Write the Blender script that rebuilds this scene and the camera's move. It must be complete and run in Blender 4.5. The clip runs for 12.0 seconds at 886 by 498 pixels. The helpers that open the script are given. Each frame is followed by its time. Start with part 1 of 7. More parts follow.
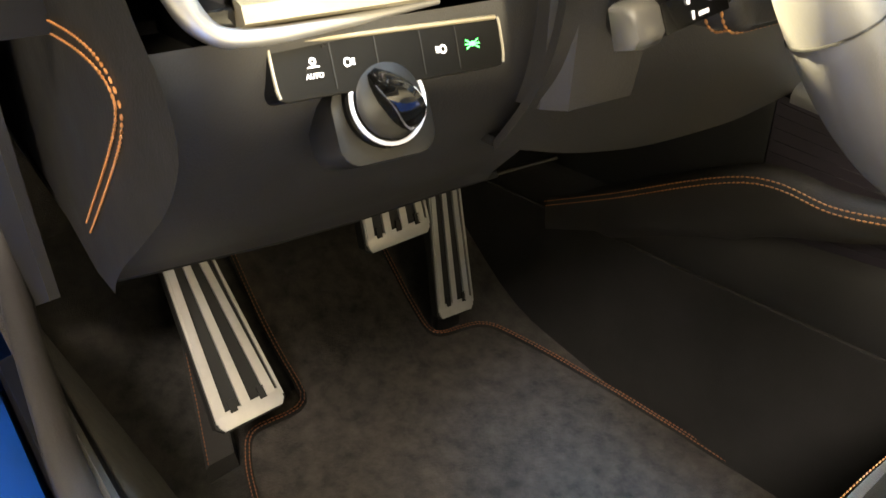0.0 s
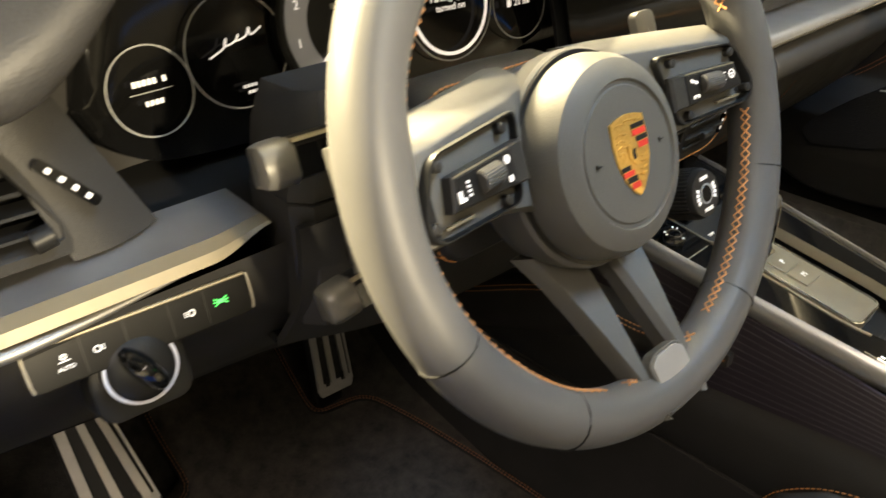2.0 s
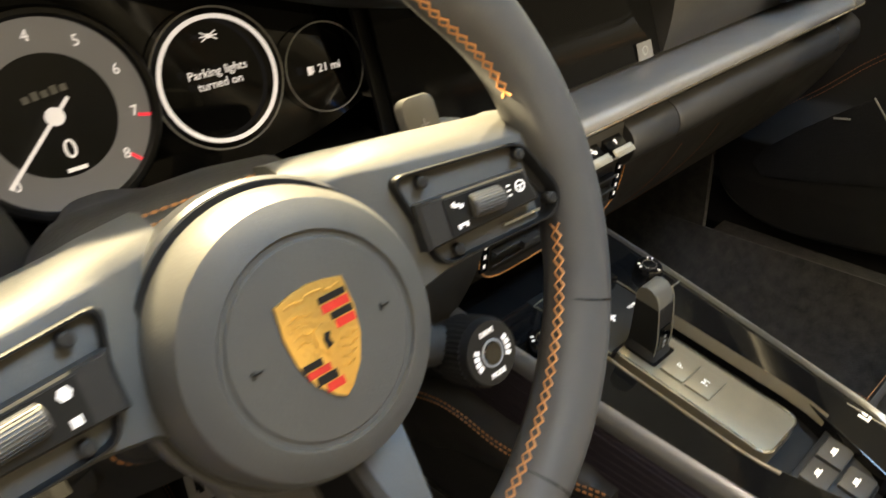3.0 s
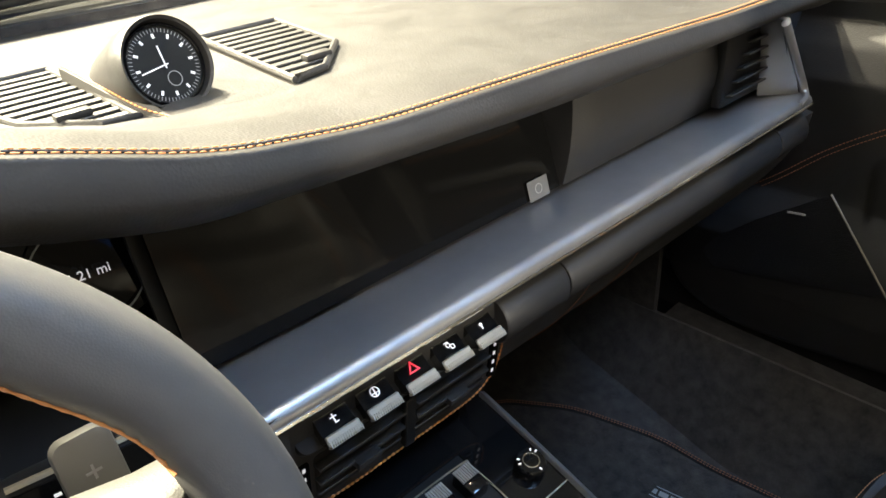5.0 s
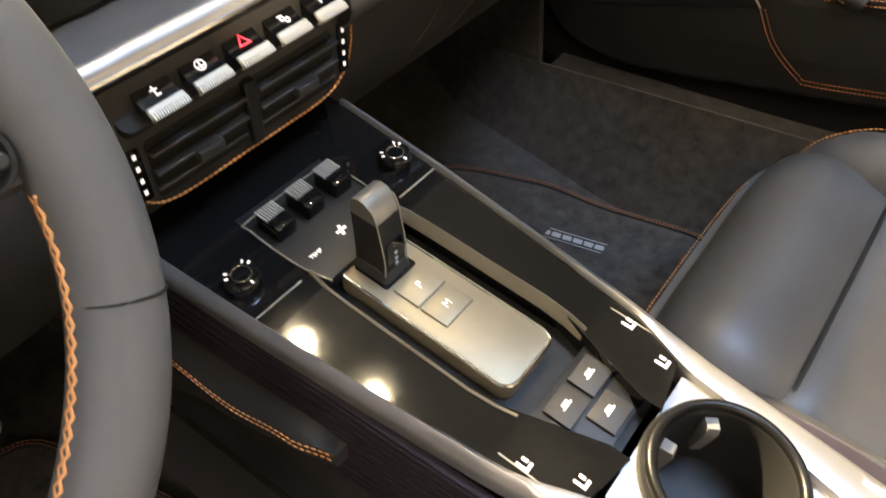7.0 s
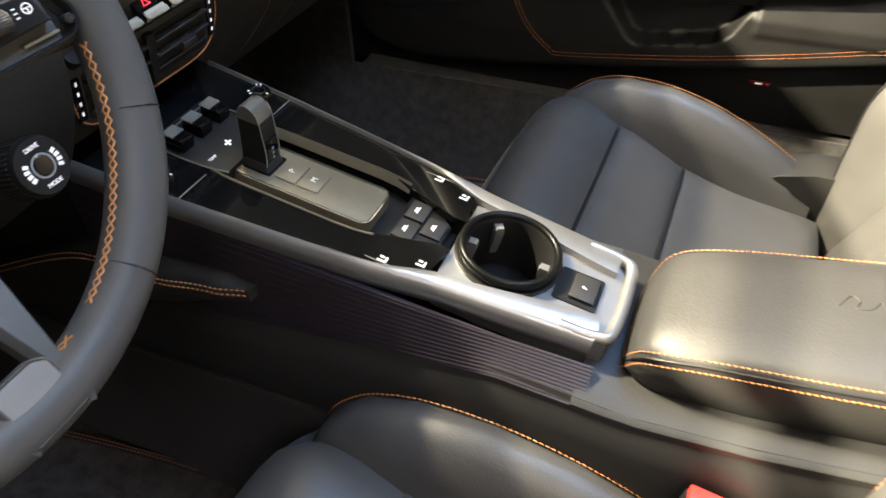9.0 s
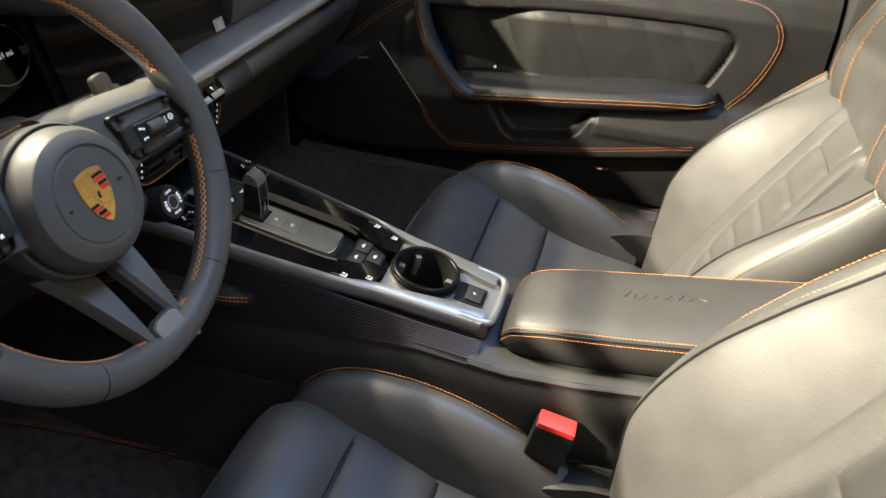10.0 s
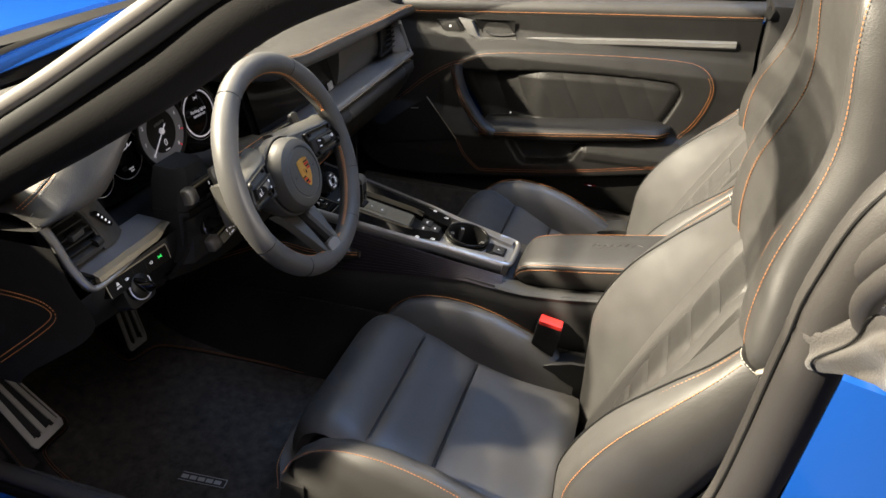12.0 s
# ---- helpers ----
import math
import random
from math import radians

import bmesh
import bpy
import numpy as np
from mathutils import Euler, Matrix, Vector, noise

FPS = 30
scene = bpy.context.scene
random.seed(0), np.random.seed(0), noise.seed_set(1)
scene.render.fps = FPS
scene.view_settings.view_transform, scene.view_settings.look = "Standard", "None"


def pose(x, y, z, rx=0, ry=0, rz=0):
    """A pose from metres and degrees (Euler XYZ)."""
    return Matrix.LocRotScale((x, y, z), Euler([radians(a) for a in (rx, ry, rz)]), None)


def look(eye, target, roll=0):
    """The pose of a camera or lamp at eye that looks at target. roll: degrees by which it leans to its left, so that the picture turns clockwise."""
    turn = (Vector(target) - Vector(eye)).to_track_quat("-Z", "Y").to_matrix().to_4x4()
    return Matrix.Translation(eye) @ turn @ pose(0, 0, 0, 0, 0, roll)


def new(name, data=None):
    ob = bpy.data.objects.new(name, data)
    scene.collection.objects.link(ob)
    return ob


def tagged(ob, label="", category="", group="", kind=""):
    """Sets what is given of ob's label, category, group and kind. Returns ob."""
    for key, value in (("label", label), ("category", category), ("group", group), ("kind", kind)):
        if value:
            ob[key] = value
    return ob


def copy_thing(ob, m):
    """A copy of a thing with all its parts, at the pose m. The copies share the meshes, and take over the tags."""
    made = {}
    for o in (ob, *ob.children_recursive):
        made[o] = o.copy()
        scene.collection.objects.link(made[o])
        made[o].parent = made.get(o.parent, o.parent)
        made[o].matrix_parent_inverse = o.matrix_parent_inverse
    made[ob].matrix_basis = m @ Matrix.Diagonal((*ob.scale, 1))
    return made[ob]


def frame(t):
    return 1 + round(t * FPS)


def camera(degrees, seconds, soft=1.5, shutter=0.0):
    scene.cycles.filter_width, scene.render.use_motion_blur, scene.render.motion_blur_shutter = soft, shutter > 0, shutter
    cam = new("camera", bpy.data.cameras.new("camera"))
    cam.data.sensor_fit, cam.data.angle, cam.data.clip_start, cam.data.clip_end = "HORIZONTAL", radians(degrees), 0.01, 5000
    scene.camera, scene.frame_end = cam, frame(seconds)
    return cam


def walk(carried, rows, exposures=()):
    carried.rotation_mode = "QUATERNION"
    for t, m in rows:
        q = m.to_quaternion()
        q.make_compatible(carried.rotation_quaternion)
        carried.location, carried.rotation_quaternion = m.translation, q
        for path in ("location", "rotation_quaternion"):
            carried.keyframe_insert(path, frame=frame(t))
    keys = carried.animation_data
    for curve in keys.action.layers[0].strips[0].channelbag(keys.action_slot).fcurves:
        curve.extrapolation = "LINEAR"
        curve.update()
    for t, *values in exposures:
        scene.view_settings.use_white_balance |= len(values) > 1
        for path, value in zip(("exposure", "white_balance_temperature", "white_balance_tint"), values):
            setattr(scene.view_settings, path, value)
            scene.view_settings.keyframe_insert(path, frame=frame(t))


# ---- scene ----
cam = camera(62.0, 12.0, soft=1.5, shutter=0.3)
PATH = [
    (0, (-0.779, -0.278, 0.785), (0.328, 1.087, -0.169), -0.3),
    (0.5, (-0.797, -0.296, 0.772), (0.321, 1.047, -0.201), -0.6),
    (1, (-0.798, -0.31, 0.825), (0.336, 1.005, -0.168), -0.1),
    (1.5, (-0.76, -0.338, 0.899), (0.402, 0.949, -0.098), -0.0),
    (2, (-0.678, -0.362, 0.949), (0.485, 0.919, -0.056), -1.4),
    (2.5, (-0.559, -0.367, 0.954), (0.594, 0.921, -0.051), -2.8),
    (3, (-0.452, -0.352, 0.95), (0.702, 0.95, -0.036), -4.1),
    (3.5, (-0.355, -0.34, 0.968), (0.81, 0.986, 0.026), -4.4),
    (5.3, (-0.236, -0.315, 1.022), (0.902, 0.969, -0.005), -4.1),
    (5.5, (-0.234, -0.318, 1.015), (0.901, 0.94, -0.048), -4.5),
    (6, (-0.227, -0.328, 0.974), (0.891, 0.83, -0.212), -5.3),
    (6.5, (-0.235, -0.343, 0.937), (0.866, 0.72, -0.35), -6.0),
    (7, (-0.243, -0.368, 0.91), (0.841, 0.61, -0.458), -6.5),
    (7.2, (-0.244, -0.379, 0.903), (0.835, 0.566, -0.49), -6.5),
    (8.8, (-0.414, -0.473, 0.936), (0.923, 0.21, -0.386), -3.7),
    (9, (-0.468, -0.487, 0.948), (0.915, 0.138, -0.355), -2.4),
    (9.5, (-0.613, -0.516, 1.029), (0.91, -0.05, -0.181), 1.7),
    (10, (-0.771, -0.555, 1.104), (0.834, -0.151, -0.019), 3.5),
    (10.5, (-0.937, -0.618, 1.189), (0.709, -0.169, 0.144), 3.4),
    (11, (-1.073, -0.635, 1.233), (0.589, -0.176, 0.221), 3.3),
    (11.5, (-1.244, -0.656, 1.264), (0.42, -0.176, 0.264), 2.4),
    (12, (-1.328, -0.675, 1.277), (0.336, -0.187, 0.28), 1.6),
]
EXPOSURES = [(0, 2.8, 7400, 12), (0.5, 2.8, 7400, 12), (1, 2.4, 7300, 12), (1.5, 1.8, 7300, 13), (2, 1.2, 7600, 14), (2.5, 1.05, 7700, 15), (3, 1.1, 7600, 15), (3.5, 0.95, 7800, 16), (5.3, 0.55, 6000, 18), (6, 0.95, 6600, 19), (7, 1.5, 7500, 22), (9, 0.7, 6300, 19), (10, 0.1, 6000, 19), (12, -0.25, 6000, 23)]
walk(cam, [(t, look(eye, target, roll)) for t, eye, target, roll in PATH], EXPOSURES)

# ---- world and lamps ----
world = bpy.data.worlds.new("hall_air")
scene.world = world
world.use_nodes = True
bg = world.node_tree.nodes["Background"]
bg.inputs[0].default_value = (0.85, 0.92, 1.0, 1)
bg.inputs[1].default_value = 0.02


def lamp(name, at, aim, power, size, colour):
    """A round area lamp that shines from at towards aim."""
    data = bpy.data.lights.new(name, "AREA")
    data.shape, data.size, data.energy, data.color = "DISK", size, power, colour
    ob = new(name, data)
    ob.matrix_world = look(at, aim)
    return ob


WARM = (1.0, 0.91, 0.60)
lamp("ceiling_and_added_spot", (1.40, 0.97, 4.5), (0.0, -0.3, 0.6), 14, 0.12, WARM)
lamp("ceiling_and_added_spot", (1.45, 0.40, 4.5), (0.0, -0.4, 0.6), 14, 0.12, WARM)
# two unseen spots added to light dash top and spokes with softer shadows
lamp("ceiling_and_added_spot", (0.40, 3.40, 4.66), (0.0, -0.4, 0.6), 1000, 0.14, WARM)
lamp("ceiling_and_added_spot", (0.86, 3.03, 4.90), (0.0, -0.4, 0.6), 480, 0.14, WARM)
lamp("unseen_flood_lamp", (-2.68, 3.29, 3.78), (0.0, -0.5, 0.6), 1700, 0.16, WARM)
# low rear lamp added to brighten the cowl's rear face, no known source
lamp("unseen_flood_lamp", (-0.93, -5.65, 2.03), (-0.4, 0.0, 0.8), 280, 0.2, (1.0, 0.92, 0.68))
# added fill lamps: bluish on cushions and wheel, pale into the driver's footwell
lamp("added_panel_fill", (0.9, -1.7, 4.85), (-0.3, -0.5, 0.5), 225, 2.2, (0.36, 0.62, 1.0))
lamp("added_panel_fill", (-3.4, -2.4, 4.4), (-0.5, -0.2, 0.5), 50, 1.6, (1.0, 0.93, 0.86))


# ---- materials ----
def material(name, colour, rough, metal=0.0, coat=0.0, grain=0.0, grain_scale=300.0, vary=0.0, vary_scale=6.0, emit=None, emit_power=0.0, sheen=0.0, rough_vary=0.0, spec=0.5):
    m = bpy.data.materials.new(name)
    m.use_nodes = True
    nodes, links = m.node_tree.nodes, m.node_tree.links
    b = nodes["Principled BSDF"]
    b.inputs["Base Color"].default_value = (*colour, 1)
    b.inputs["Roughness"].default_value = rough
    b.inputs["Metallic"].default_value = metal
    b.inputs["Coat Weight"].default_value = coat
    b.inputs["Coat Roughness"].default_value = 0.04
    b.inputs["Specular IOR Level"].default_value = spec
    if sheen:
        b.inputs["Sheen Weight"].default_value = sheen
        b.inputs["Sheen Roughness"].default_value = 0.6
    co = nodes.new("ShaderNodeTexCoord")
    if vary:
        n = nodes.new("ShaderNodeTexNoise")
        n.inputs["Scale"].default_value, n.inputs["Detail"].default_value, n.inputs["Roughness"].default_value = vary_scale, 6, 0.62
        links.new(co.outputs["Object"], n.inputs["Vector"])
        r = nodes.new("ShaderNodeMapRange")
        r.inputs[1].default_value, r.inputs[2].default_value = 0.3, 0.7
        r.inputs[3].default_value, r.inputs[4].default_value = 1 - vary, 1 + vary
        links.new(n.outputs["Fac"], r.inputs[0])
        mul = nodes.new("ShaderNodeVectorMath")
        mul.operation = "SCALE"
        mul.inputs[0].default_value = colour
        links.new(r.outputs[0], mul.inputs["Scale"])
        links.new(mul.outputs[0], b.inputs["Base Color"])
    if rough_vary:
        n = nodes.new("ShaderNodeTexNoise")
        n.inputs["Scale"].default_value, n.inputs["Detail"].default_value = 22, 5
        links.new(co.outputs["Object"], n.inputs["Vector"])
        r = nodes.new("ShaderNodeMapRange")
        r.inputs[1].default_value, r.inputs[2].default_value = 0.3, 0.7
        r.inputs[3].default_value, r.inputs[4].default_value = max(0.02, rough - rough_vary), rough + rough_vary
        links.new(n.outputs["Fac"], r.inputs[0])
        links.new(r.outputs[0], b.inputs["Roughness"])
    if grain:
        v = nodes.new("ShaderNodeTexVoronoi")
        v.inputs["Scale"].default_value = grain_scale
        n = nodes.new("ShaderNodeTexNoise")
        n.inputs["Scale"].default_value, n.inputs["Detail"].default_value = grain_scale * 0.35, 4
        links.new(co.outputs["Object"], v.inputs["Vector"])
        links.new(co.outputs["Object"], n.inputs["Vector"])
        add = nodes.new("ShaderNodeMath")
        links.new(v.outputs["Distance"], add.inputs[0])
        links.new(n.outputs["Fac"], add.inputs[1])
        bump = nodes.new("ShaderNodeBump")
        bump.inputs["Strength"].default_value, bump.inputs["Distance"].default_value = grain, 0.0006
        links.new(add.outputs[0], bump.inputs["Height"])
        links.new(bump.outputs[0], b.inputs["Normal"])
    if emit:
        b.inputs["Emission Color"].default_value = (*emit, 1)
        b.inputs["Emission Strength"].default_value = emit_power
    return m


LEATHER = material("leather_black", (0.030, 0.0285, 0.027), 0.5, spec=0.4, grain=0.22, grain_scale=520, vary=0.10, vary_scale=9, rough_vary=0.06)
SEAT_LEATHER = material("leather_seat", (0.048, 0.046, 0.044), 0.46, grain=0.22, grain_scale=600, vary=0.14, vary_scale=7, rough_vary=0.07)
PERFORATED = material("leather_perforated", (0.044, 0.042, 0.040), 0.58, grain=0.6, grain_scale=330, vary=0.10, vary_scale=7)
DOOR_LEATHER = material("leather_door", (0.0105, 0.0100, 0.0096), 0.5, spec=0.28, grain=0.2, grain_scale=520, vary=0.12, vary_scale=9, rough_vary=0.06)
RIM_LEATHER = material("leather_rim", (0.074, 0.073, 0.072), 0.47, grain=0.06, grain_scale=1100, vary=0.06, vary_scale=12, rough_vary=0.04)
SUEDE = material("suede_black", (0.012, 0.0113, 0.011), 0.92, grain=0.3, grain_scale=700, vary=0.25, vary_scale=14, sheen=0.05, spec=0.25)
PLASTIC = material("plastic_soft_black", (0.019, 0.0184, 0.0178), 0.5, spec=0.4, grain=0.18, grain_scale=800, vary=0.08)
PLASTIC_DARK = material("plastic_black", (0.009, 0.009, 0.009), 0.42, vary=0.1, spec=0.28)
LIP_METAL = material("toggle_lip_metal", (0.46, 0.44, 0.38), 0.36, metal=0.6, vary=0.05, vary_scale=60)
PIANO = material("panel_black", (0.004, 0.004, 0.004), 0.3, rough_vary=0.03, spec=0.14)
GLOSS = material("gloss_black", (0.004, 0.004, 0.004), 0.05, coat=0.15, rough_vary=0.02)
SCREEN = material("screen_glass", (0.004, 0.004, 0.004), 0.06, rough_vary=0.02)
SCREEN.node_tree.nodes["Principled BSDF"].inputs["Specular IOR Level"].default_value = 0.16
HUB_LEATHER = material("leather_hub", (0.070, 0.068, 0.062), 0.50, grain=0.12, grain_scale=900, vary=0.06, vary_scale=12, rough_vary=0.04)
SILVER = material("silver_trim", (0.38, 0.375, 0.37), 0.36, metal=0.85, vary=0.05, vary_scale=30, rough_vary=0.05)
GREY_METAL = material("grey_metal", (0.26, 0.24, 0.20), 0.45, metal=0.4, vary=0.05, vary_scale=40, rough_vary=0.05)
# black plastic head with the warm light on it put into the colour
CAP_LIT = material("selector_head_lit", (0.20, 0.19, 0.165), 0.34, metal=0.6, vary=0.05, vary_scale=60)
CHROME = material("chrome", (0.8, 0.8, 0.8), 0.12, metal=1.0)
CHAMPAGNE = material("champagne_metal", (0.23, 0.20, 0.142), 0.40, metal=0.45, vary=0.05, vary_scale=60)
STEEL = material("pedal_steel", (0.52, 0.51, 0.50), 0.42, metal=0.45, vary=0.06, vary_scale=60, rough_vary=0.06)
STALK_GREY = material("stalk_satin_grey", (0.12, 0.117, 0.108), 0.38, metal=0.35, vary=0.05, vary_scale=40)
GREY_PLASTIC = material("grey_soft_plastic", (0.10, 0.10, 0.10), 0.5, vary=0.06)
RUBBER = material("rubber_black", (0.012, 0.012, 0.012), 0.7)
CARPET = material("carpet_dark", (0.024, 0.0215, 0.019), 0.97, grain=0.9, grain_scale=900, vary=0.75, vary_scale=48, sheen=0.1)
MAT = material("velour_mat", (0.026, 0.0215, 0.0175), 0.97, grain=0.9, grain_scale=800, vary=0.85, vary_scale=48, sheen=0.06)
WHITE_THREAD = material("thread_pale", (0.42, 0.40, 0.36), 0.6)
THREAD = material("thread_orange", (0.52, 0.22, 0.075), 0.6)
WHITE = material("icon_white", (0.7, 0.7, 0.7), 0.5, emit=(1, 0.97, 0.95), emit_power=0.28)
GREEN = material("icon_green", (0.05, 0.6, 0.15), 0.5, emit=(0.02, 0.9, 0.12), emit_power=1.0)
RED = material("red_plastic", (0.62, 0.03, 0.02), 0.4)
REFLECTOR = material("reflector_red", (0.10, 0.006, 0.006), 0.25)
RED_MARK = material("red_mark", (0.7, 0.02, 0.03), 0.5, emit=(1, 0.05, 0.08), emit_power=0.4)
# orange thread darkened: shade put into the colour of seams in dim places
THREAD_SHADED = material("thread_orange_shaded", (0.30, 0.11, 0.04), 0.7)
SPEAKER = material("speaker_mesh", (0.02, 0.02, 0.023), 0.55, metal=0.4, grain=1.0, grain_scale=700)
GREY_INK = material("grey_ink", (0.28, 0.28, 0.28), 0.5)
DIAL_GREY = material("dial_grey", (0.22, 0.22, 0.23), 0.45, metal=0.4, emit=(1, 1, 1), emit_power=0.03)
GOLD = material("gold_enamel", (0.80, 0.48, 0.13), 0.3, metal=0.8, grain=0.5, grain_scale=400)
BLUE = material("blue_paint", (0.004, 0.085, 0.45), 0.3, metal=0.25, coat=1.0, vary=0.03)
HALL_FLOOR = material("hall_floor_grey", (0.08, 0.078, 0.076), 0.35, vary=0.15, vary_scale=2)
HALL_WALL = material("hall_wall_dark", (0.10, 0.10, 0.105), 0.8, vary=0.15, vary_scale=1)
SEAL = material("rubber_seal_grey", (0.034, 0.031, 0.029), 0.6, grain=0.2, grain_scale=500, vary=0.1)
# dark plastic, tinted plum to stand in for purple light falling on it
RIB_PLASTIC = material("ribbed_plastic_purple_lit", (0.018, 0.014, 0.021), 0.5, vary=0.08)
SOFT_TOP = material("soft_top_fabric", (0.034, 0.030, 0.027), 0.75, grain=0.5, grain_scale=500, vary=0.2, vary_scale=9, sheen=0.2)
PILLAR = material("pillar_trim_black", (0.006, 0.0056, 0.0056), 0.8, spec=0.2, grain=0.3, grain_scale=500, vary=0.15)
BEIGE = material("pillar_edge_grey", (0.16, 0.15, 0.14), 0.5, vary=0.05)


def glass_material():
    m = bpy.data.materials.new("window_glass")
    m.use_nodes = True
    nodes, links = m.node_tree.nodes, m.node_tree.links
    t, g, mix, f = nodes.new("ShaderNodeBsdfTransparent"), nodes.new("ShaderNodeBsdfGlossy"), nodes.new("ShaderNodeMixShader"), nodes.new("ShaderNodeFresnel")
    t.inputs[0].default_value = (0.93, 0.95, 0.94, 1)
    g.inputs["Roughness"].default_value = 0.02
    links.new(f.outputs[0], mix.inputs[0])
    links.new(t.outputs[0], mix.inputs[1])
    links.new(g.outputs[0], mix.inputs[2])
    links.new(mix.outputs[0], nodes["Material Output"].inputs[0])
    return m


GLASS = glass_material()


# ---- building helpers ----
def finish(bm, name, mat, sharp=38.0):
    bmesh.ops.recalc_face_normals(bm, faces=bm.faces)
    me = bpy.data.meshes.new(name)
    bm.to_mesh(me)
    bm.free()
    me.materials.append(mat)
    me.shade_smooth()
    me.set_sharp_from_angle(angle=radians(sharp))
    return me


def part(name, bm, mat, parent, label="", sharp=38.0):
    ob = new(name, finish(bm, name, mat, sharp))
    ob.parent = parent
    if label:
        tagged(ob, label)
    return ob


def thing(name, label, category, m=None, group="", kind=""):
    ob = new(name)
    ob.empty_display_size = 0.05
    if m is not None:
        ob.matrix_basis = m
    return tagged(ob, label, category, group, kind)


def solid(name, bm, mat, label, category, kind="", sharp=38.0, m=None, group=""):
    ob = new(name, finish(bm, name, mat, sharp))
    if m is not None:
        ob.matrix_basis = m
    return tagged(ob, label, category, group, kind)


def join(*bms):
    """One bmesh out of several."""
    out = bms[0]
    for b in bms[1:]:
        me = bpy.data.meshes.new("tmp")
        b.to_mesh(me)
        out.from_mesh(me)
        bpy.data.meshes.remove(me)
        b.free()
    return out


def moved(bm, m):
    bmesh.ops.transform(bm, matrix=m, verts=bm.verts)
    return bm


def box(x0, x1, y0, y1, z0, z1, bevel=0.0, seg=2):
    bm = bmesh.new()
    bmesh.ops.create_cube(bm, size=1, matrix=Matrix.LocRotScale(((x0 + x1) / 2, (y0 + y1) / 2, (z0 + z1) / 2), None, (x1 - x0, y1 - y0, z1 - z0)))
    if bevel:
        bmesh.ops.bevel(bm, geom=bm.edges[:], offset=bevel, segments=seg, profile=0.6, affect="EDGES", clamp_overlap=True)
    return bm


def loft(rings, caps=True, closed=True):
    """A skin over rings of points that all have the same count."""
    bm = bmesh.new()
    rows = [[bm.verts.new(p) for p in r] for r in rings]
    n = len(rows[0])
    for a, b in zip(rows, rows[1:]):
        for i in range(n if closed else n - 1):
            j = (i + 1) % n
            bm.faces.new((a[i], a[j], b[j], b[i]))
    if caps and closed:
        bm.faces.new(rows[0][::-1])
        bm.faces.new(rows[-1])
    return bm


def smooth_path(pts, per=8, closed=False):
    """Catmull-Rom through the points."""
    P = [Vector(p) for p in pts]
    n, out = len(P), []
    for i in range(n if closed else n - 1):
        p1, p2 = P[i], P[(i + 1) % n]
        p0 = P[i - 1] if (i or closed) else p1 * 2 - p2
        p3 = P[(i + 2) % n] if (closed or i + 2 < n) else p2 * 2 - p1
        for k in range(per):
            t = k / per
            out.append(0.5 * (2 * p1 + (p2 - p0) * t + (2 * p0 - 5 * p1 + 4 * p2 - p3) * t * t + (3 * p1 - p0 - 3 * p2 + p3) * t ** 3))
    if not closed:
        out.append(P[-1])
    return out


def tube(pts, r, n=10, closed=False, flat=1.0, up=(0, 0, 1), taper=None):
    """A round rod along the points; flat squeezes it along up."""
    P = [Vector(p) for p in pts]
    rings, up = [], Vector(up)
    for i, p in enumerate(P):
        a = P[i - 1] if (i or closed) else p
        b = P[(i + 1) % len(P)] if (closed or i + 1 < len(P)) else p
        d = (b - a).normalized()
        s = d.cross(up)
        s = s.normalized() if s.length > 1e-4 else d.orthogonal().normalized()
        u = s.cross(d).normalized()
        k = taper[i] if taper else 1
        rings.append([p + (s * math.cos(q) + u * math.sin(q) * flat) * r * k for q in (2 * math.pi * j / n for j in range(n))])
    if closed:
        rings.append(rings[0])
    bm = loft(rings, caps=not closed)
    if closed:
        bmesh.ops.remove_doubles(bm, verts=bm.verts, dist=1e-6)
    return bm


def sheet(fn, nu, nv, thick=0.0, flip=False):
    """A grid surface fn(u, v), 0 to 1, with an optional thickness behind it."""
    bm = bmesh.new()
    g = [[bm.verts.new(fn(i / nu, j / nv)) for j in range(nv + 1)] for i in range(nu + 1)]
    for i in range(nu):
        for j in range(nv):
            q = (g[i][j], g[i + 1][j], g[i + 1][j + 1], g[i][j + 1])
            bm.faces.new(q[::-1] if flip else q)
    if thick:
        bm.normal_update()
        bmesh.ops.solidify(bm, geom=bm.faces[:], thickness=thick)
    return bm


def disc(r, z0, z1, n=32, bevel=0.0, inner=0.0):
    """A round plate or ring about the z axis."""
    def ring(rad, z):
        return [Vector((rad * math.cos(2 * math.pi * i / n), rad * math.sin(2 * math.pi * i / n), z)) for i in range(n)]
    if inner:
        rings = [ring(inner, z0), ring(r, z0), ring(r, z1 - bevel), ring(r - bevel, z1), ring(inner + bevel, z1), ring(inner, z1 - bevel), ring(inner, z0)]
        bm = loft(rings, caps=False)
        bmesh.ops.remove_doubles(bm, verts=bm.verts, dist=1e-6)
        return bm
    rings = [ring(r, z0), ring(r, z1 - bevel), ring(r - bevel, z1)] if bevel else [ring(r, z0), ring(r, z1)]
    return loft(rings)


def lathe(profile, n=40, caps=True):
    """A solid of revolution about z from (radius, z) pairs."""
    rings = [[Vector((max(r, 1e-5) * math.cos(2 * math.pi * i / n), max(r, 1e-5) * math.sin(2 * math.pi * i / n), z)) for i in range(n)] for r, z in profile]
    return loft(rings, caps)


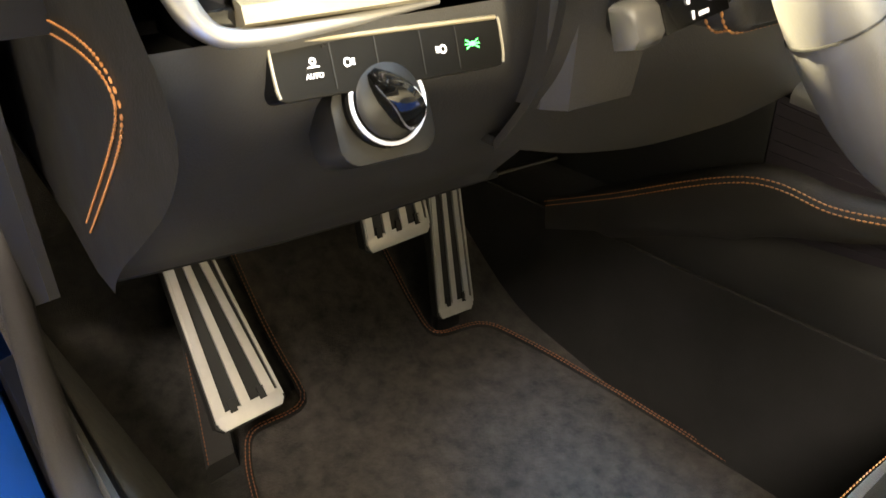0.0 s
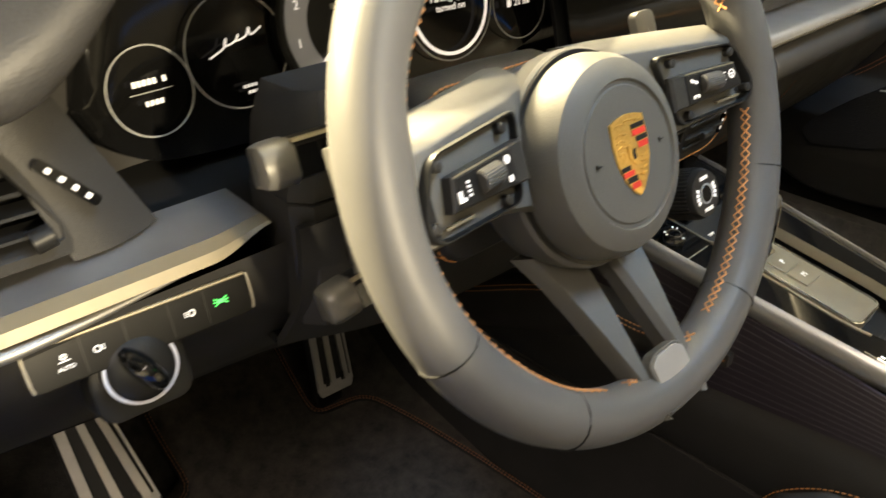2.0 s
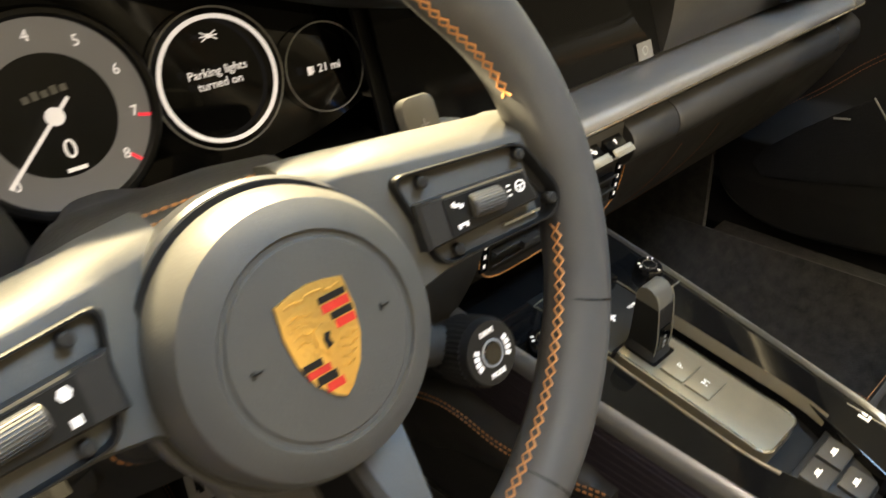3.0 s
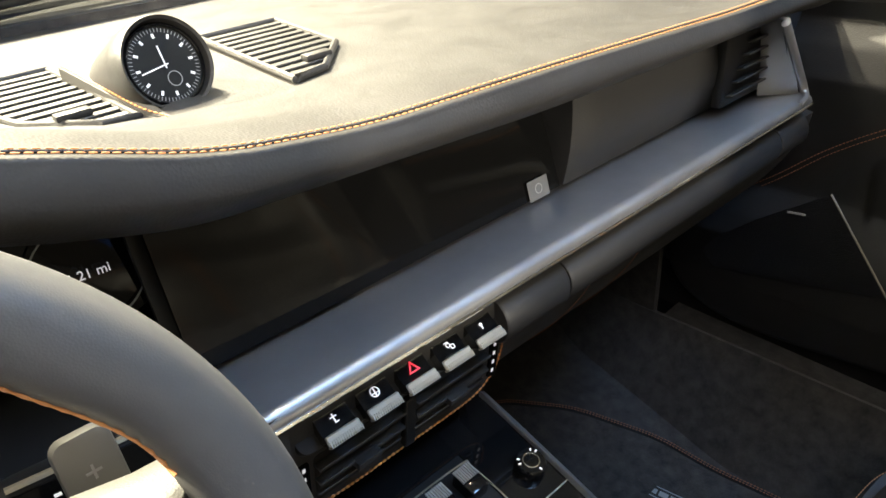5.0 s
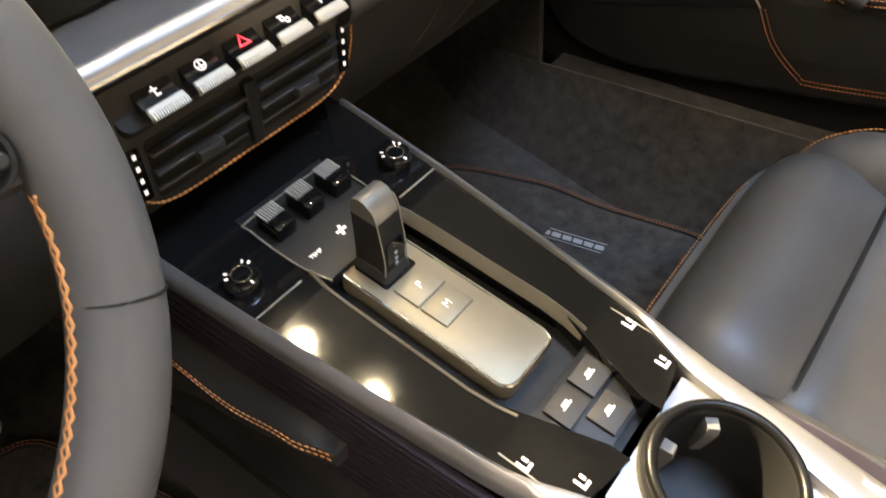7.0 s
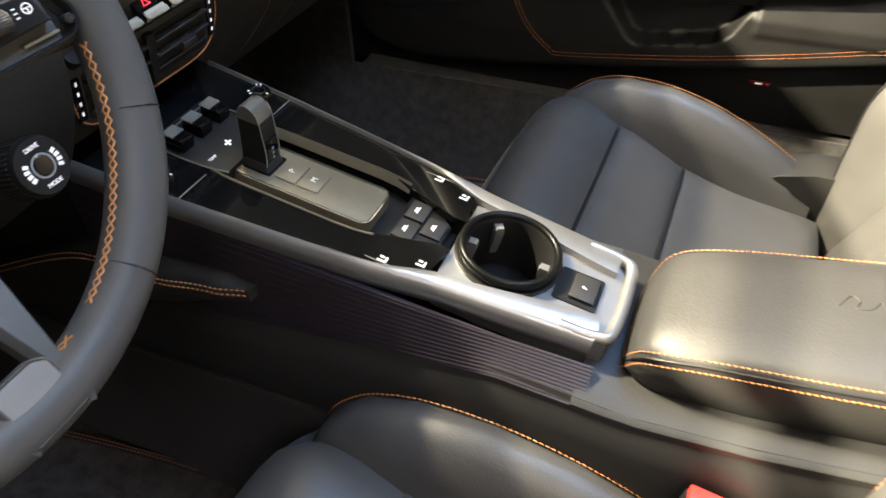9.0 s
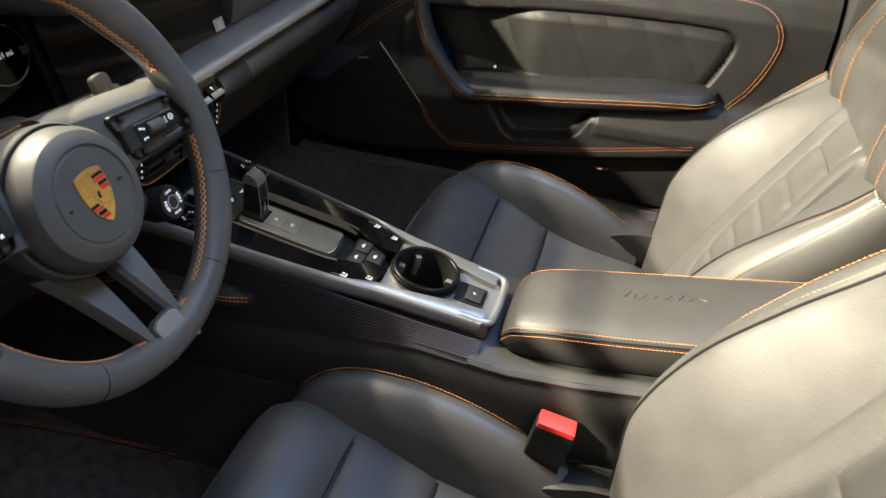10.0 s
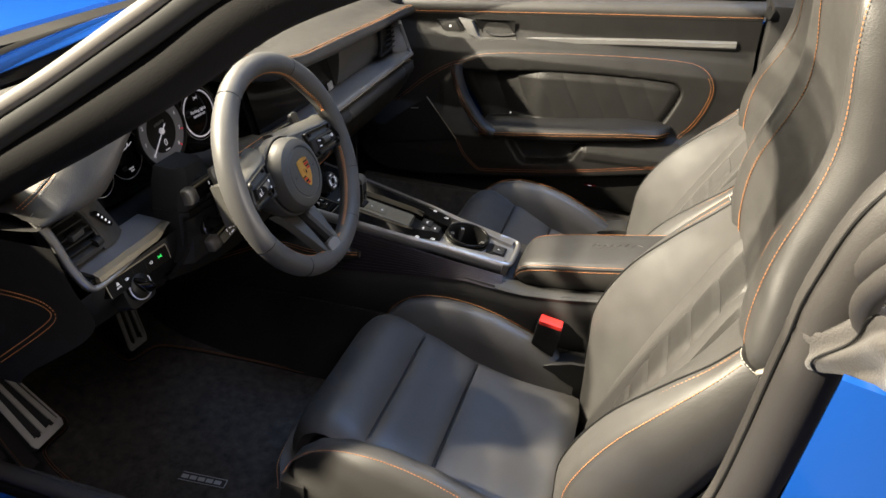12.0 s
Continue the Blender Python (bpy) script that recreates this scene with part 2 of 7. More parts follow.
def prism(outline, z0, z1, bevel=0.0):
    """An upright slab on an outline of (x, y) pairs."""
    bm = bmesh.new()
    f = bm.faces.new([bm.verts.new((x, y, z0)) for x, y in outline])
    ex = bmesh.ops.extrude_face_region(bm, geom=[f])
    bmesh.ops.translate(bm, vec=(0, 0, z1 - z0), verts=[v for v in ex["geom"] if isinstance(v, bmesh.types.BMVert)])
    if bevel:
        top = [e for e in bm.edges if all(abs(v.co.z - z1) < 1e-7 for v in e.verts)]
        bmesh.ops.bevel(bm, geom=top, offset=bevel, segments=2, profile=0.6, affect="EDGES", clamp_overlap=True)
    return bm


def rounded(x0, x1, y0, y1, r, n=5):
    """The outline of a rectangle with rounded corners."""
    out = []
    for cx, cy, a in ((x1 - r, y1 - r, 0), (x0 + r, y1 - r, 90), (x0 + r, y0 + r, 180), (x1 - r, y0 + r, 270)):
        out += [(cx + r * math.cos(radians(a + 90 * k / n)), cy + r * math.sin(radians(a + 90 * k / n))) for k in range(n + 1)]
    return out


def stitch(pts, pitch=0.006, size=0.0011, fill=0.7, rows=(0.0,), side=(0, 0, 1), zig=0.0):
    """Thread along a path: a row of short beads, or two rows set apart along side; zig turns the beads."""
    P = [Vector(p) for p in pts]
    bm, side = bmesh.new(), Vector(side)
    for off in rows:
        run, k = 0.0, 0
        for a, b in zip(P, P[1:]):
            d = b - a
            ln = d.length
            if ln < 1e-6:
                continue
            d.normalize()
            s = d.cross(side)
            s = s.normalized() if s.length > 1e-4 else d.orthogonal().normalized()
            while run < ln:
                c = a + d * run + s * off
                k += 1
                e = (d + s * zig * (1 if k % 2 else -1)).normalized()
                q = e.orthogonal().normalized()
                w = e.cross(q)
                h = pitch * fill * (1.0 if not zig else 1.25) / 2
                ring = [q, w, -q, -w]
                lo = [bm.verts.new(c - e * h + v * size * 0.55) for v in ring]
                mi = [bm.verts.new(c + v * size) for v in ring]
                hi = [bm.verts.new(c + e * h + v * size * 0.55) for v in ring]
                for r0, r1 in ((lo, mi), (mi, hi)):
                    for i in range(4):
                        bm.faces.new((r0[i], r0[(i + 1) % 4], r1[(i + 1) % 4], r1[i]))
                bm.faces.new(lo[::-1])
                bm.faces.new(hi)
                run += pitch
            run -= ln
    return bm


def letters(body, size, depth=0.0003):
    """Raised letters in the built-in font, centred, in the xy plane."""
    cu = bpy.data.curves.new("letters", "FONT")
    cu.body, cu.size, cu.extrude, cu.align_x, cu.align_y, cu.resolution_u = body, size, depth, "CENTER", "CENTER", 3
    ob = bpy.data.objects.new("letters", cu)
    scene.collection.objects.link(ob)
    bpy.context.view_layer.update()
    me = bpy.data.meshes.new_from_object(ob)
    bm = bmesh.new()
    bm.from_mesh(me)
    bpy.data.objects.remove(ob)
    bpy.data.curves.remove(cu)
    bpy.data.meshes.remove(me)
    return bm


def frame_of(origin, right, up):
    """A pose whose x is right, y is up (as near as can be) and z stands out of the plane."""
    x = Vector(right).normalized()
    z = x.cross(Vector(up)).normalized()
    y = z.cross(x)
    m = Matrix((x, y, z)).transposed().to_4x4()
    m.translation = origin
    return m


def lerp(a, b, t):
    return a + (b - a) * t


def curve(table, x):
    """Straight-line look-up in (x, value) pairs."""
    for (a, p), (b, q) in zip(table, table[1:]):
        if x <= b:
            t = max(0.0, (x - a) / (b - a))
            return lerp(p, q, t)
    return table[-1][1]


def ease(table, x):
    """As curve(), with soft corners."""
    for (a, p), (b, q) in zip(table, table[1:]):
        if x <= b:
            t = max(0.0, (x - a) / (b - a))
            return lerp(p, q, t * t * (3 - 2 * t))
    return table[-1][1]


def soft3(table, x):
    """A smooth look-up with a continuous slope through (x, value) pairs."""
    x = min(max(x, table[0][0]), table[-1][0])
    i = next((k for k in range(len(table) - 1) if x <= table[k + 1][0]), len(table) - 2)
    slope = lambda k: (table[min(k + 1, len(table) - 1)][1] - table[max(k - 1, 0)][1]) / (table[min(k + 1, len(table) - 1)][0] - table[max(k - 1, 0)][0])
    (x0, p), (x1, q) = table[i], table[i + 1]
    h = x1 - x0
    t = (x - x0) / h
    return p * (2 * t ** 3 - 3 * t ** 2 + 1) + slope(i) * h * (t ** 3 - 2 * t ** 2 + t) + q * (3 * t ** 2 - 2 * t ** 3) + slope(i + 1) * h * (t ** 3 - t ** 2)


def inside(poly, y, z):
    """Signed distance of the points (y, z) to a closed outline, below zero within."""
    y, z = np.asarray(y, float), np.asarray(z, float)
    best, odd = np.full(y.shape, 9.0), np.zeros(y.shape, bool)
    for (ay, az), (by, bz) in zip(poly, poly[1:] + poly[:1]):
        ey, ez = by - ay, bz - az
        t = np.clip(((y - ay) * ey + (z - az) * ez) / (ey * ey + ez * ez), 0, 1)
        best = np.minimum(best, np.hypot(y - ay - ey * t, z - az - ez * t))
        odd ^= ((az > z) != (bz > z)) & (y < ay + ey * (z - az) / (ez if abs(ez) > 1e-9 else 1e-9))
    return np.where(odd, -best, best)


def step(a, b, x):
    """A soft step from 0 at a to 1 at b."""
    t = np.clip((np.asarray(x, float) - a) / (b - a), 0, 1)
    return t * t * (3 - 2 * t)


# ---- the hall ----
def hall():
    solid("ground", box(-12, 12, -12, 12, -0.1, 0.0), HALL_FLOOR, "grey polished showroom floor", "floor", "structure")
    for name, b in (("wall_north", (-12, 12, 12, 12.2, 0, 5)), ("wall_south", (-12, 12, -12.2, -12, 0, 5)), ("wall_east", (12, 12.2, -12, 12, 0, 5)), ("wall_west", (-12.2, -12, -12, 12, 0, 5))):
        solid(name, box(*b), HALL_WALL, "dark plain showroom wall", "wall", "structure")
    solid("ceiling", box(-12, 12, -12, 12, 5.0, 5.1), HALL_WALL, "dark showroom ceiling", "ceiling", "structure")


hall()


# ---- body shell of the car ----
def console_z(y):
    return 0.578 + 0.2 * (y + 0.041)


def floor_z(y):
    return sum(curve([(-2, 0.14), (0.02, 0.14), (0.34, 0.198), (0.40, 0.228), (0.78, 0.54)], y + k * 0.012) for k in (-2, -1, 0, 1, 2)) / 5


def car_floor():
    bm = sheet(lambda u, v: (lerp(-0.70, 0.72, u), lerp(-1.3, 0.78, v), floor_z(lerp(-1.3, 0.78, v)) - 0.012), 8, 60, 0.02)
    solid("floor", bm, CARPET, "dark carpeted car floor rising to the toe board", "car floor", "structure")
    # inner sides of the two sills and the firewall
    for name, s in (("sill_trim", -1), ("sill_trim", 1)):
        def side(u, v, s=s):
            y = lerp(-1.25, 0.75, u)
            z = lerp(0.12, 0.40 if s < 0 else 0.285, v)
            x = lerp(0.615, 0.728 if s < 0 else 0.70, v ** 0.9)
            return (s * x, y, z)
        ob = solid(name, sheet(side, 20, 8, 0.015), CARPET, "dark carpeted inner side of the door sill", "sill trim", "structure")
    solid("kick_panel", sheet(lambda u, v: (lerp(0.722, 0.704, v), lerp(0.02, 0.62, u), lerp(0.385, curve([(0.02, 0.392), (0.12, 0.40), (0.30, 0.462), (0.62, 0.462)], lerp(0.02, 0.62, u)), v)), 12, 6, 0.008), CARPET, "dark carpeted kick panel at the end of the footwell", "kick panel", "structure")
    def post_foot(y, s):
        return 0.460 if s > 0 else max(0.34, 0.487 + 0.547 * (0.275 - y))
    for s in (-1, 1):
        solid("post_trim", sheet(lambda u, v: (s * (0.703 + 0.004 * math.sin(math.pi * v)), lerp(lerp(0.29, 0.26, v), 0.62, u), lerp(post_foot(lerp(0.29, 0.62, u), s), 0.86, v)), 12, 12, 0.008), PLASTIC, "dark moulded trim on the windscreen post", "post trim", "structure")
    solid("kick_panel", sheet(lambda u, v: (lerp(0.697, 0.706, v), lerp(0.215, 0.62, u), lerp(0.13, 0.50, v)), 10, 8, 0.012), CARPET, "dark carpeted side wall of the passenger footwell", "kick panel", "structure")
    ledge = thing("sill_ledge", "dark carpeted sill ledge with an orange stitched edge", "sill ledge", kind="structure")
    part("ledge_top", sheet(lambda u, v: (lerp(0.692, 0.80, v), lerp(0.205, -1.10, u), 0.2755 - 0.0345 * u + 0.004 * math.sin(math.pi * v)), 20, 4, 0.012), CARPET, ledge)
    part("stitching", stitch([Vector((0.693, y, 0.2965 - 0.045 * (0.60 - y) / 1.7)) for y in np.linspace(0.190, -0.95, 60)], 0.0055, 0.0011, 0.7, (0.0030, -0.0030)), THREAD, ledge, "orange edge stitching")
    trim = thing("foot_rest_trim", "dark leather wedge with an orange seam beside the foot rest", "footwell trim", kind="structure")
    seam = [Vector((-0.551, 0.513, 0.336)), Vector((-0.573, 0.448, 0.284)), Vector((-0.590, 0.388, 0.240)), Vector((-0.608, 0.329, 0.206))]
    part("wedge", loft([[p + Vector((-0.004, 0, 0)), p + Vector((0.0, 0, 0.004)), p + Vector((0.030, 0.004, 0.002)), p + Vector((0.034, 0.004, -0.03)), p + Vector((-0.004, 0, -0.03))] for p in seam]), LEATHER, trim, "dark leather wedge")
    part("stitching", stitch([p + Vector((-0.001, -0.001, 0.0046)) for p in smooth_path(seam, 6)], 0.005, 0.0008, 0.72), THREAD_SHADED, trim, "orange seam in a shaded tone")
    fw = sheet(lambda u, v: (lerp(-0.72, 0.72, u), 0.60 + 0.03 * math.sin(6 * u), lerp(0.15, 0.86, v)), 8, 6, 0.02)
    solid("wall_firewall", fw, CARPET, "dark firewall behind the footwells", "wall", "structure")


car_floor()


def tunnel():
    t = thing("transmission_tunnel", "dark carpeted transmission tunnel with a stitched leather knee pad", "tunnel", kind="structure")
    def side(s):
        def fn(u, v):
            y = lerp(0.62, -1.1, u)
            z = lerp(floor_z(y) - 0.02, max(0.365, floor_z(y)), v)
            return (s * lerp(0.122, 0.116, v), y, z)
        return sheet(fn, 40, 6, 0.01, flip=s > 0)
    ledge = [(-1.1, 0.540), (-0.83, 0.518), (-0.64, 0.488), (-0.56, 0.476), (-0.47, 0.470), (-0.42, 0.476), (-0.36, 0.482), (-0.253, 0.472), (-0.08, 0.452), (0.1, 0.44), (0.6, 0.44)]
    def flank(s):
        def fn(u, v):
            y = lerp(0.60, -1.05, u)
            z = lerp(0.352, curve(ledge, y), v)
            x = 0.107 + 0.007 * math.sin(math.pi * min(1, v * 1.25)) ** 0.8 - 0.012 * max(0, v - 0.8) / 0.2
            return (s * x, y, z)
        return sheet(fn, 60, 14, 0.012, flip=s > 0)
    def ribbed(s):
        """The upright ribbed panel between the ledge and the silver rail."""
        def fn(u, v):
            y = lerp(0.05, -0.435, u)
            z = lerp(curve(ledge, y) - 0.006, console_z(y) - 0.016, v)
            return Vector((s * (curve([(-0.44, 0.066), (-0.30, 0.082), (-0.1, 0.097), (0.05, 0.104)], y) * v + 0.100 * (1 - v)), y, z))
        panel = part("ribbed_panel", sheet(fn, 40, 6, 0.006, flip=s > 0), RIB_PLASTIC, t, "finely ribbed dark plastic panel", 20)
        for v in np.linspace(0.08, 0.95, 11):
            part("rib", tube([fn(u, v) + Vector((s * 0.0004, 0, 0)) for u in np.linspace(0, 1, 24)], 0.0006, 5), RIB_PLASTIC, panel)
    for s in (-1, 1):
        part("carpet_side", side(s), SUEDE, t)
        part("leather_flank", flank(s), PLASTIC, t, "smooth black leather flank")
        ribbed(s)
        # padded knee rest that tapers towards the driver
        seam = smooth_path([(0, 0.32, 0.375), (0, 0.22, 0.420), (0, 0.06, 0.494), (0, -0.03, 0.493), (0, -0.085, 0.4985), (0, -0.135, 0.500)], 8)
        rings = []
        for p in seam:
            k = ease([(-0.135, 0.12), (-0.10, 0.7), (-0.04, 1.0), (0.4, 1.0)], p.y)
            h = curve([(-0.135, 0.012), (-0.03, 0.040), (0.06, 0.08), (0.32, 0.06)], p.y)
            rings.append([(s * x, p.y, p.z + dz) for x, dz in ((0.095, 0.014 * k), (0.108, 0.012 * k), (0.108 + 0.009 * k, 0.004), (0.108 + 0.012 * k, -0.004), (0.108 + 0.012 * k, -0.4 * h), (0.108 + 0.006 * k, -0.85 * h), (0.095, -h))])
        part("knee_pad", loft(rings), LEATHER, t, "padded leather knee rest", 60)
        line = [Vector((s * (0.1085 + 0.0115 * ease([(-0.135, 0.12), (-0.10, 0.7), (-0.04, 1.0), (0.4, 1.0)], p.y)), p.y, p.z)) for p in seam]
        part("stitching", stitch(line, 0.0052, 0.0009, 0.72, (0.0030, -0.0030), (1, 0, 0)), THREAD, t, "double row of orange stitching")
    part("top_cover", loft([[(x, y, curve(ledge, y) + z) for x, z in ((-0.100, -0.06), (-0.100, -0.004), (-0.094, 0.0005), (0.094, 0.0005), (0.100, -0.004), (0.100, -0.06))] for y in np.linspace(-0.425, -1.05, 24)]), PLASTIC, t, "smooth black armrest base", 50)
    part("front_cover", box(-0.104, 0.104, 0.050, 0.62, 0.40, 0.66, 0.01), PLASTIC_DARK, t)


tunnel()


# ---- dashboard ----
LIP = [(-0.74, 0.836), (-0.70, 0.832), (-0.66, 0.830), (-0.62, 0.829), (-0.590, 0.829), (-0.568, 0.846), (-0.552, 0.868), (-0.53, 0.890), (-0.50, 0.910), (-0.465, 0.921), (-0.38, 0.923), (-0.283, 0.911), (-0.19, 0.872), (-0.11, 0.848), (0.02, 0.840), (0.165, 0.831), (0.40, 0.824), (0.58, 0.822), (0.66, 0.815)]
TOP = [(-0.74, 0.848), (-0.70, 0.850), (-0.654, 0.866), (-0.603, 0.892), (-0.565, 0.912), (-0.53, 0.931), (-0.478, 0.948), (-0.38, 0.952), (-0.283, 0.942), (-0.179, 0.914), (-0.138, 0.900), (-0.090, 0.884), (0.005, 0.871), (0.190, 0.864), (0.434, 0.852), (0.58, 0.849), (0.66, 0.842)]


def soft(table, x):
    """A rounded look-up: the mean of the line over a short stretch."""
    return sum(curve(table, x + k * 0.012) for k in (-2, -1, 0, 1, 2)) / 5


def dash_point(x, v):
    l, u = soft(LIP, x), soft(TOP, x)
    hood = max(0.0, u - 0.872)
    b = ease([(-0.60, 1.0), (-0.46, 0.0)], x)
    sec = [(0.110, l - 0.012), (0.040, l - 0.004), (0.020, l + 0.002), (0.008 + 0.012 * b, lerp(l, u, 0.45)), (0.012 + 0.030 * b, u - 0.005), (0.020 + 0.036 * b, u), (0.065 + 0.020 * b, u + 0.001), (0.14, 0.864 + 0.35 * hood), (0.30, 0.863), (0.46, 0.856), (0.62, 0.850)]
    k = v * (len(sec) - 1)
    i = min(int(k), len(sec) - 2)
    t = k - i
    p, q, r, w = (Vector(sec[max(0, min(len(sec) - 1, i + j))]) for j in (-1, 0, 1, 2))
    # rounded section through the corner points
    e = q + 0.5 * t * ((r - p) + t * ((2 * p - 5 * q + 4 * r - w) + t * (3 * (q - r) + w - p)))
    return Vector((x, e.x, e.y))


def dashboard():
    d = thing("dashboard", "black leather dashboard with orange stitching and a satin silver trim shelf", "dashboard")
    xs = lambda u: lerp(-0.712, 0.66, u)
    part("leather_top", sheet(lambda u, v: dash_point(xs(u), v), 110, 50, 0.0), LEATHER, d, "black leather dashboard top")
    path = [dash_point(lerp(-0.70, 0.655, i / 160), 0.5) + Vector((0, -0.0005, 0.0012)) for i in range(161)]
    part("stitching", stitch(path, 0.0052, 0.0006, 0.70, (0.004, -0.004)), THREAD, d, "double row of orange stitching")
    part("top_seam", tube([p + Vector((0, 0.0004, -0.0004)) for p in path], 0.0008, 5), LEATHER, d)
    # recessed face behind screen and passenger panel
    def face(u, v):
        x = lerp(-0.125, 0.655, u)
        return (x, lerp(0.066, 0.10, v), lerp(0.715, curve(LIP, x), v))
    part("front_panel", sheet(face, 50, 6, 0.004), PLASTIC_DARK, d)
    part("cluster_recess", sheet(lambda u, v: (lerp(-0.66, -0.10, u), lerp(0.05, 0.155, v), lerp(0.722, 0.742, v)), 20, 4, 0.004), PLASTIC_DARK, d)
    part("cluster_backing", sheet(lambda u, v: (lerp(-0.72, -0.10, u), 0.160, lerp(0.70, min(0.90, curve(LIP, lerp(-0.72, -0.10, u)) + 0.002), v)), 20, 4, 0.004), PLASTIC_DARK, d)
    # silver shelf, right of the wheel
    sec = [(0.070, 0.7285), (0.03, 0.733), (-0.003, 0.7375), (-0.010, 0.7350), (-0.0125, 0.7295), (-0.010, 0.724), (0.0, 0.7215), (0.070, 0.712)]
    ring = lambda x, dz=0.0: [(x, y, z + dz) for y, z in sec]
    part("trim_shelf", loft([ring(lerp(-0.135, 0.588, i / 40)) for i in range(41)]), SILVER, d, "satin silver trim shelf", sharp=50)
    part("trim_line", tube([(-0.13, -0.0115, 0.7265), (0.588, -0.0115, 0.7265)], 0.0022, 8), CHROME, d, "bright chrome line")
    # upturned thin end of the shelf beside the door, with the side vent
    up_end = smooth_path([(0.560, -0.009, 0.731), (0.580, -0.007, 0.734), (0.587, -0.001, 0.742), (0.578, 0.001, 0.757), (0.553, 0.002, 0.788), (0.524, 0.004, 0.826)], 6)
    part("trim_end", tube(up_end, 0.0055, 10, flat=0.8, up=(0, 1, 0)), SILVER, d, "upturned silver trim end")
    part("end_panel", sheet(lambda u, v: (lerp(lerp(0.556, 0.586, u), lerp(0.534, 0.526, u), v), lerp(0.036, 0.003, u), lerp(0.735, 0.828, v)), 8, 8, 0.004), SILVER, d, "silver cheek panel")
    part("door_side", sheet(lambda u, v: (lerp(lerp(0.588, 0.66, u), lerp(0.528, 0.66, u), v), lerp(0.006, 0.12, u), lerp(0.735, 0.828, v)), 8, 8, 0.004), PLASTIC, d)
    part("vent_recess", box(0.468, 0.552, 0.0345, 0.046, 0.744, 0.822, 0.003), PLASTIC_DARK, d)
    for i in range(5):
        part("vent_slat", moved(box(-0.034 + 0.009 * i, 0.040, -0.008, 0.006, -0.0012, 0.0012, 0.0006, 1), pose(0.510, 0.034, 0.756 + 0.0125 * i, -16)), PLASTIC, d)
    for s in (-1, 1):
        part("end_cap", sheet(lambda u, v: (s * lerp(0.66 if s > 0 else 0.705, 0.86, u), lerp(0.10 if s > 0 else 0.20, 0.64, v), 0.842 - 0.02 * u), 6, 6, 0.10), PLASTIC, d, "dark moulded end cap")
    # padded tube under the shelf
    for a, b in ((0.088, 0.1625), (0.1645, 0.530), (0.532, 0.596)):
        bm = tube([(a, 0.010, 0.692), (a + 0.002, 0.010, 0.692), (b - 0.002, 0.010, 0.692), (b, 0.010, 0.692)], 0.0225, 20, flat=1.0, taper=[0.93, 1, 1, 0.93])
        part("padded_tube", bm, PLASTIC, d, "rounded soft black tube")
    part("glovebox", sheet(lambda u, v: (lerp(0.098, 0.68, u), 0.030 + 0.13 * v ** 1.6, lerp(0.686, 0.50, v)), 24, 14, 0.012), LEATHER, d, "dark glovebox lid")
    part("knee_wall", sheet(lambda u, v: (lerp(0.10, 0.69, u), 0.16 + 0.25 * v, lerp(0.505, 0.44, v)), 10, 6, 0.012), PLASTIC_DARK, d)
    for x in (0.245, 0.325):
        part("glovebox_seam", stitch([Vector((x, 0.0165 + 0.13 * v ** 1.6, lerp(0.682, 0.496, v))) for v in np.linspace(0.25, 0.95, 16)], 0.0055, 0.0007, 0.7), THREAD_SHADED, d, "orange seam in a shaded tone")
    # left shelf: a flat ledge, its chamfered front coloured as if warmly lit
    rings, front = [], []
    for i in range(31):
        x = lerp(-0.648, -0.480, i / 30)
        tip = ease([(-0.65, 0.0), (-0.525, 0.0), (-0.478, 1.0)], x)
        yf = 0.010 + 0.007 * tip
        rings.append([(x, y, z) for y, z in ((0.075, 0.736), (0.045, 0.7345), (yf + 0.010, 0.7325), (yf + 0.008, lerp(0.727, 0.7312, tip)), (0.075, lerp(0.712, 0.728, tip)))])
        front.append([(x, y, z) for y, z in ((yf + 0.012, 0.7335), (yf + 0.002, lerp(0.7298, 0.7322, tip)), (yf, lerp(0.7228, 0.7310, tip)), (yf + 0.006, lerp(0.7200, 0.7300, tip)), (yf + 0.03, lerp(0.7200, 0.7290, tip)))])
    part("trim_shelf", loft(rings), SILVER, d, "satin silver trim shelf", sharp=25)
    part("shelf_front", loft(front), CHAMPAGNE, d, "chamfered shelf edge in a warm-lit colour", sharp=25)
    part("shelf_groove", box(-0.664, -0.648, 0.018, 0.07, 0.712, 0.7285, 0.001, 1), GLOSS, d)
    # silver band that frames the vent
    band = smooth_path([(-0.540, 0.020, 0.7185), (-0.570, 0.017, 0.7175), (-0.610, 0.014, 0.7165), (-0.645, 0.013, 0.7165), (-0.662, 0.014, 0.7210), (-0.672, 0.018, 0.737), (-0.682, 0.024, 0.770), (-0.691, 0.032, 0.815), (-0.700, 0.045, 0.845)], 8)
    part("trim_band", tube(band, 0.0062, 12, flat=1.0, up=(0, 1, 0), taper=[ease([(0, 0.3), (0.45, 0.7), (0.6, 1.0), (1, 1.0)], i / (len(band) - 1)) for i in range(len(band))]), SILVER, d, "upturned silver band")
    return d


dash = dashboard()


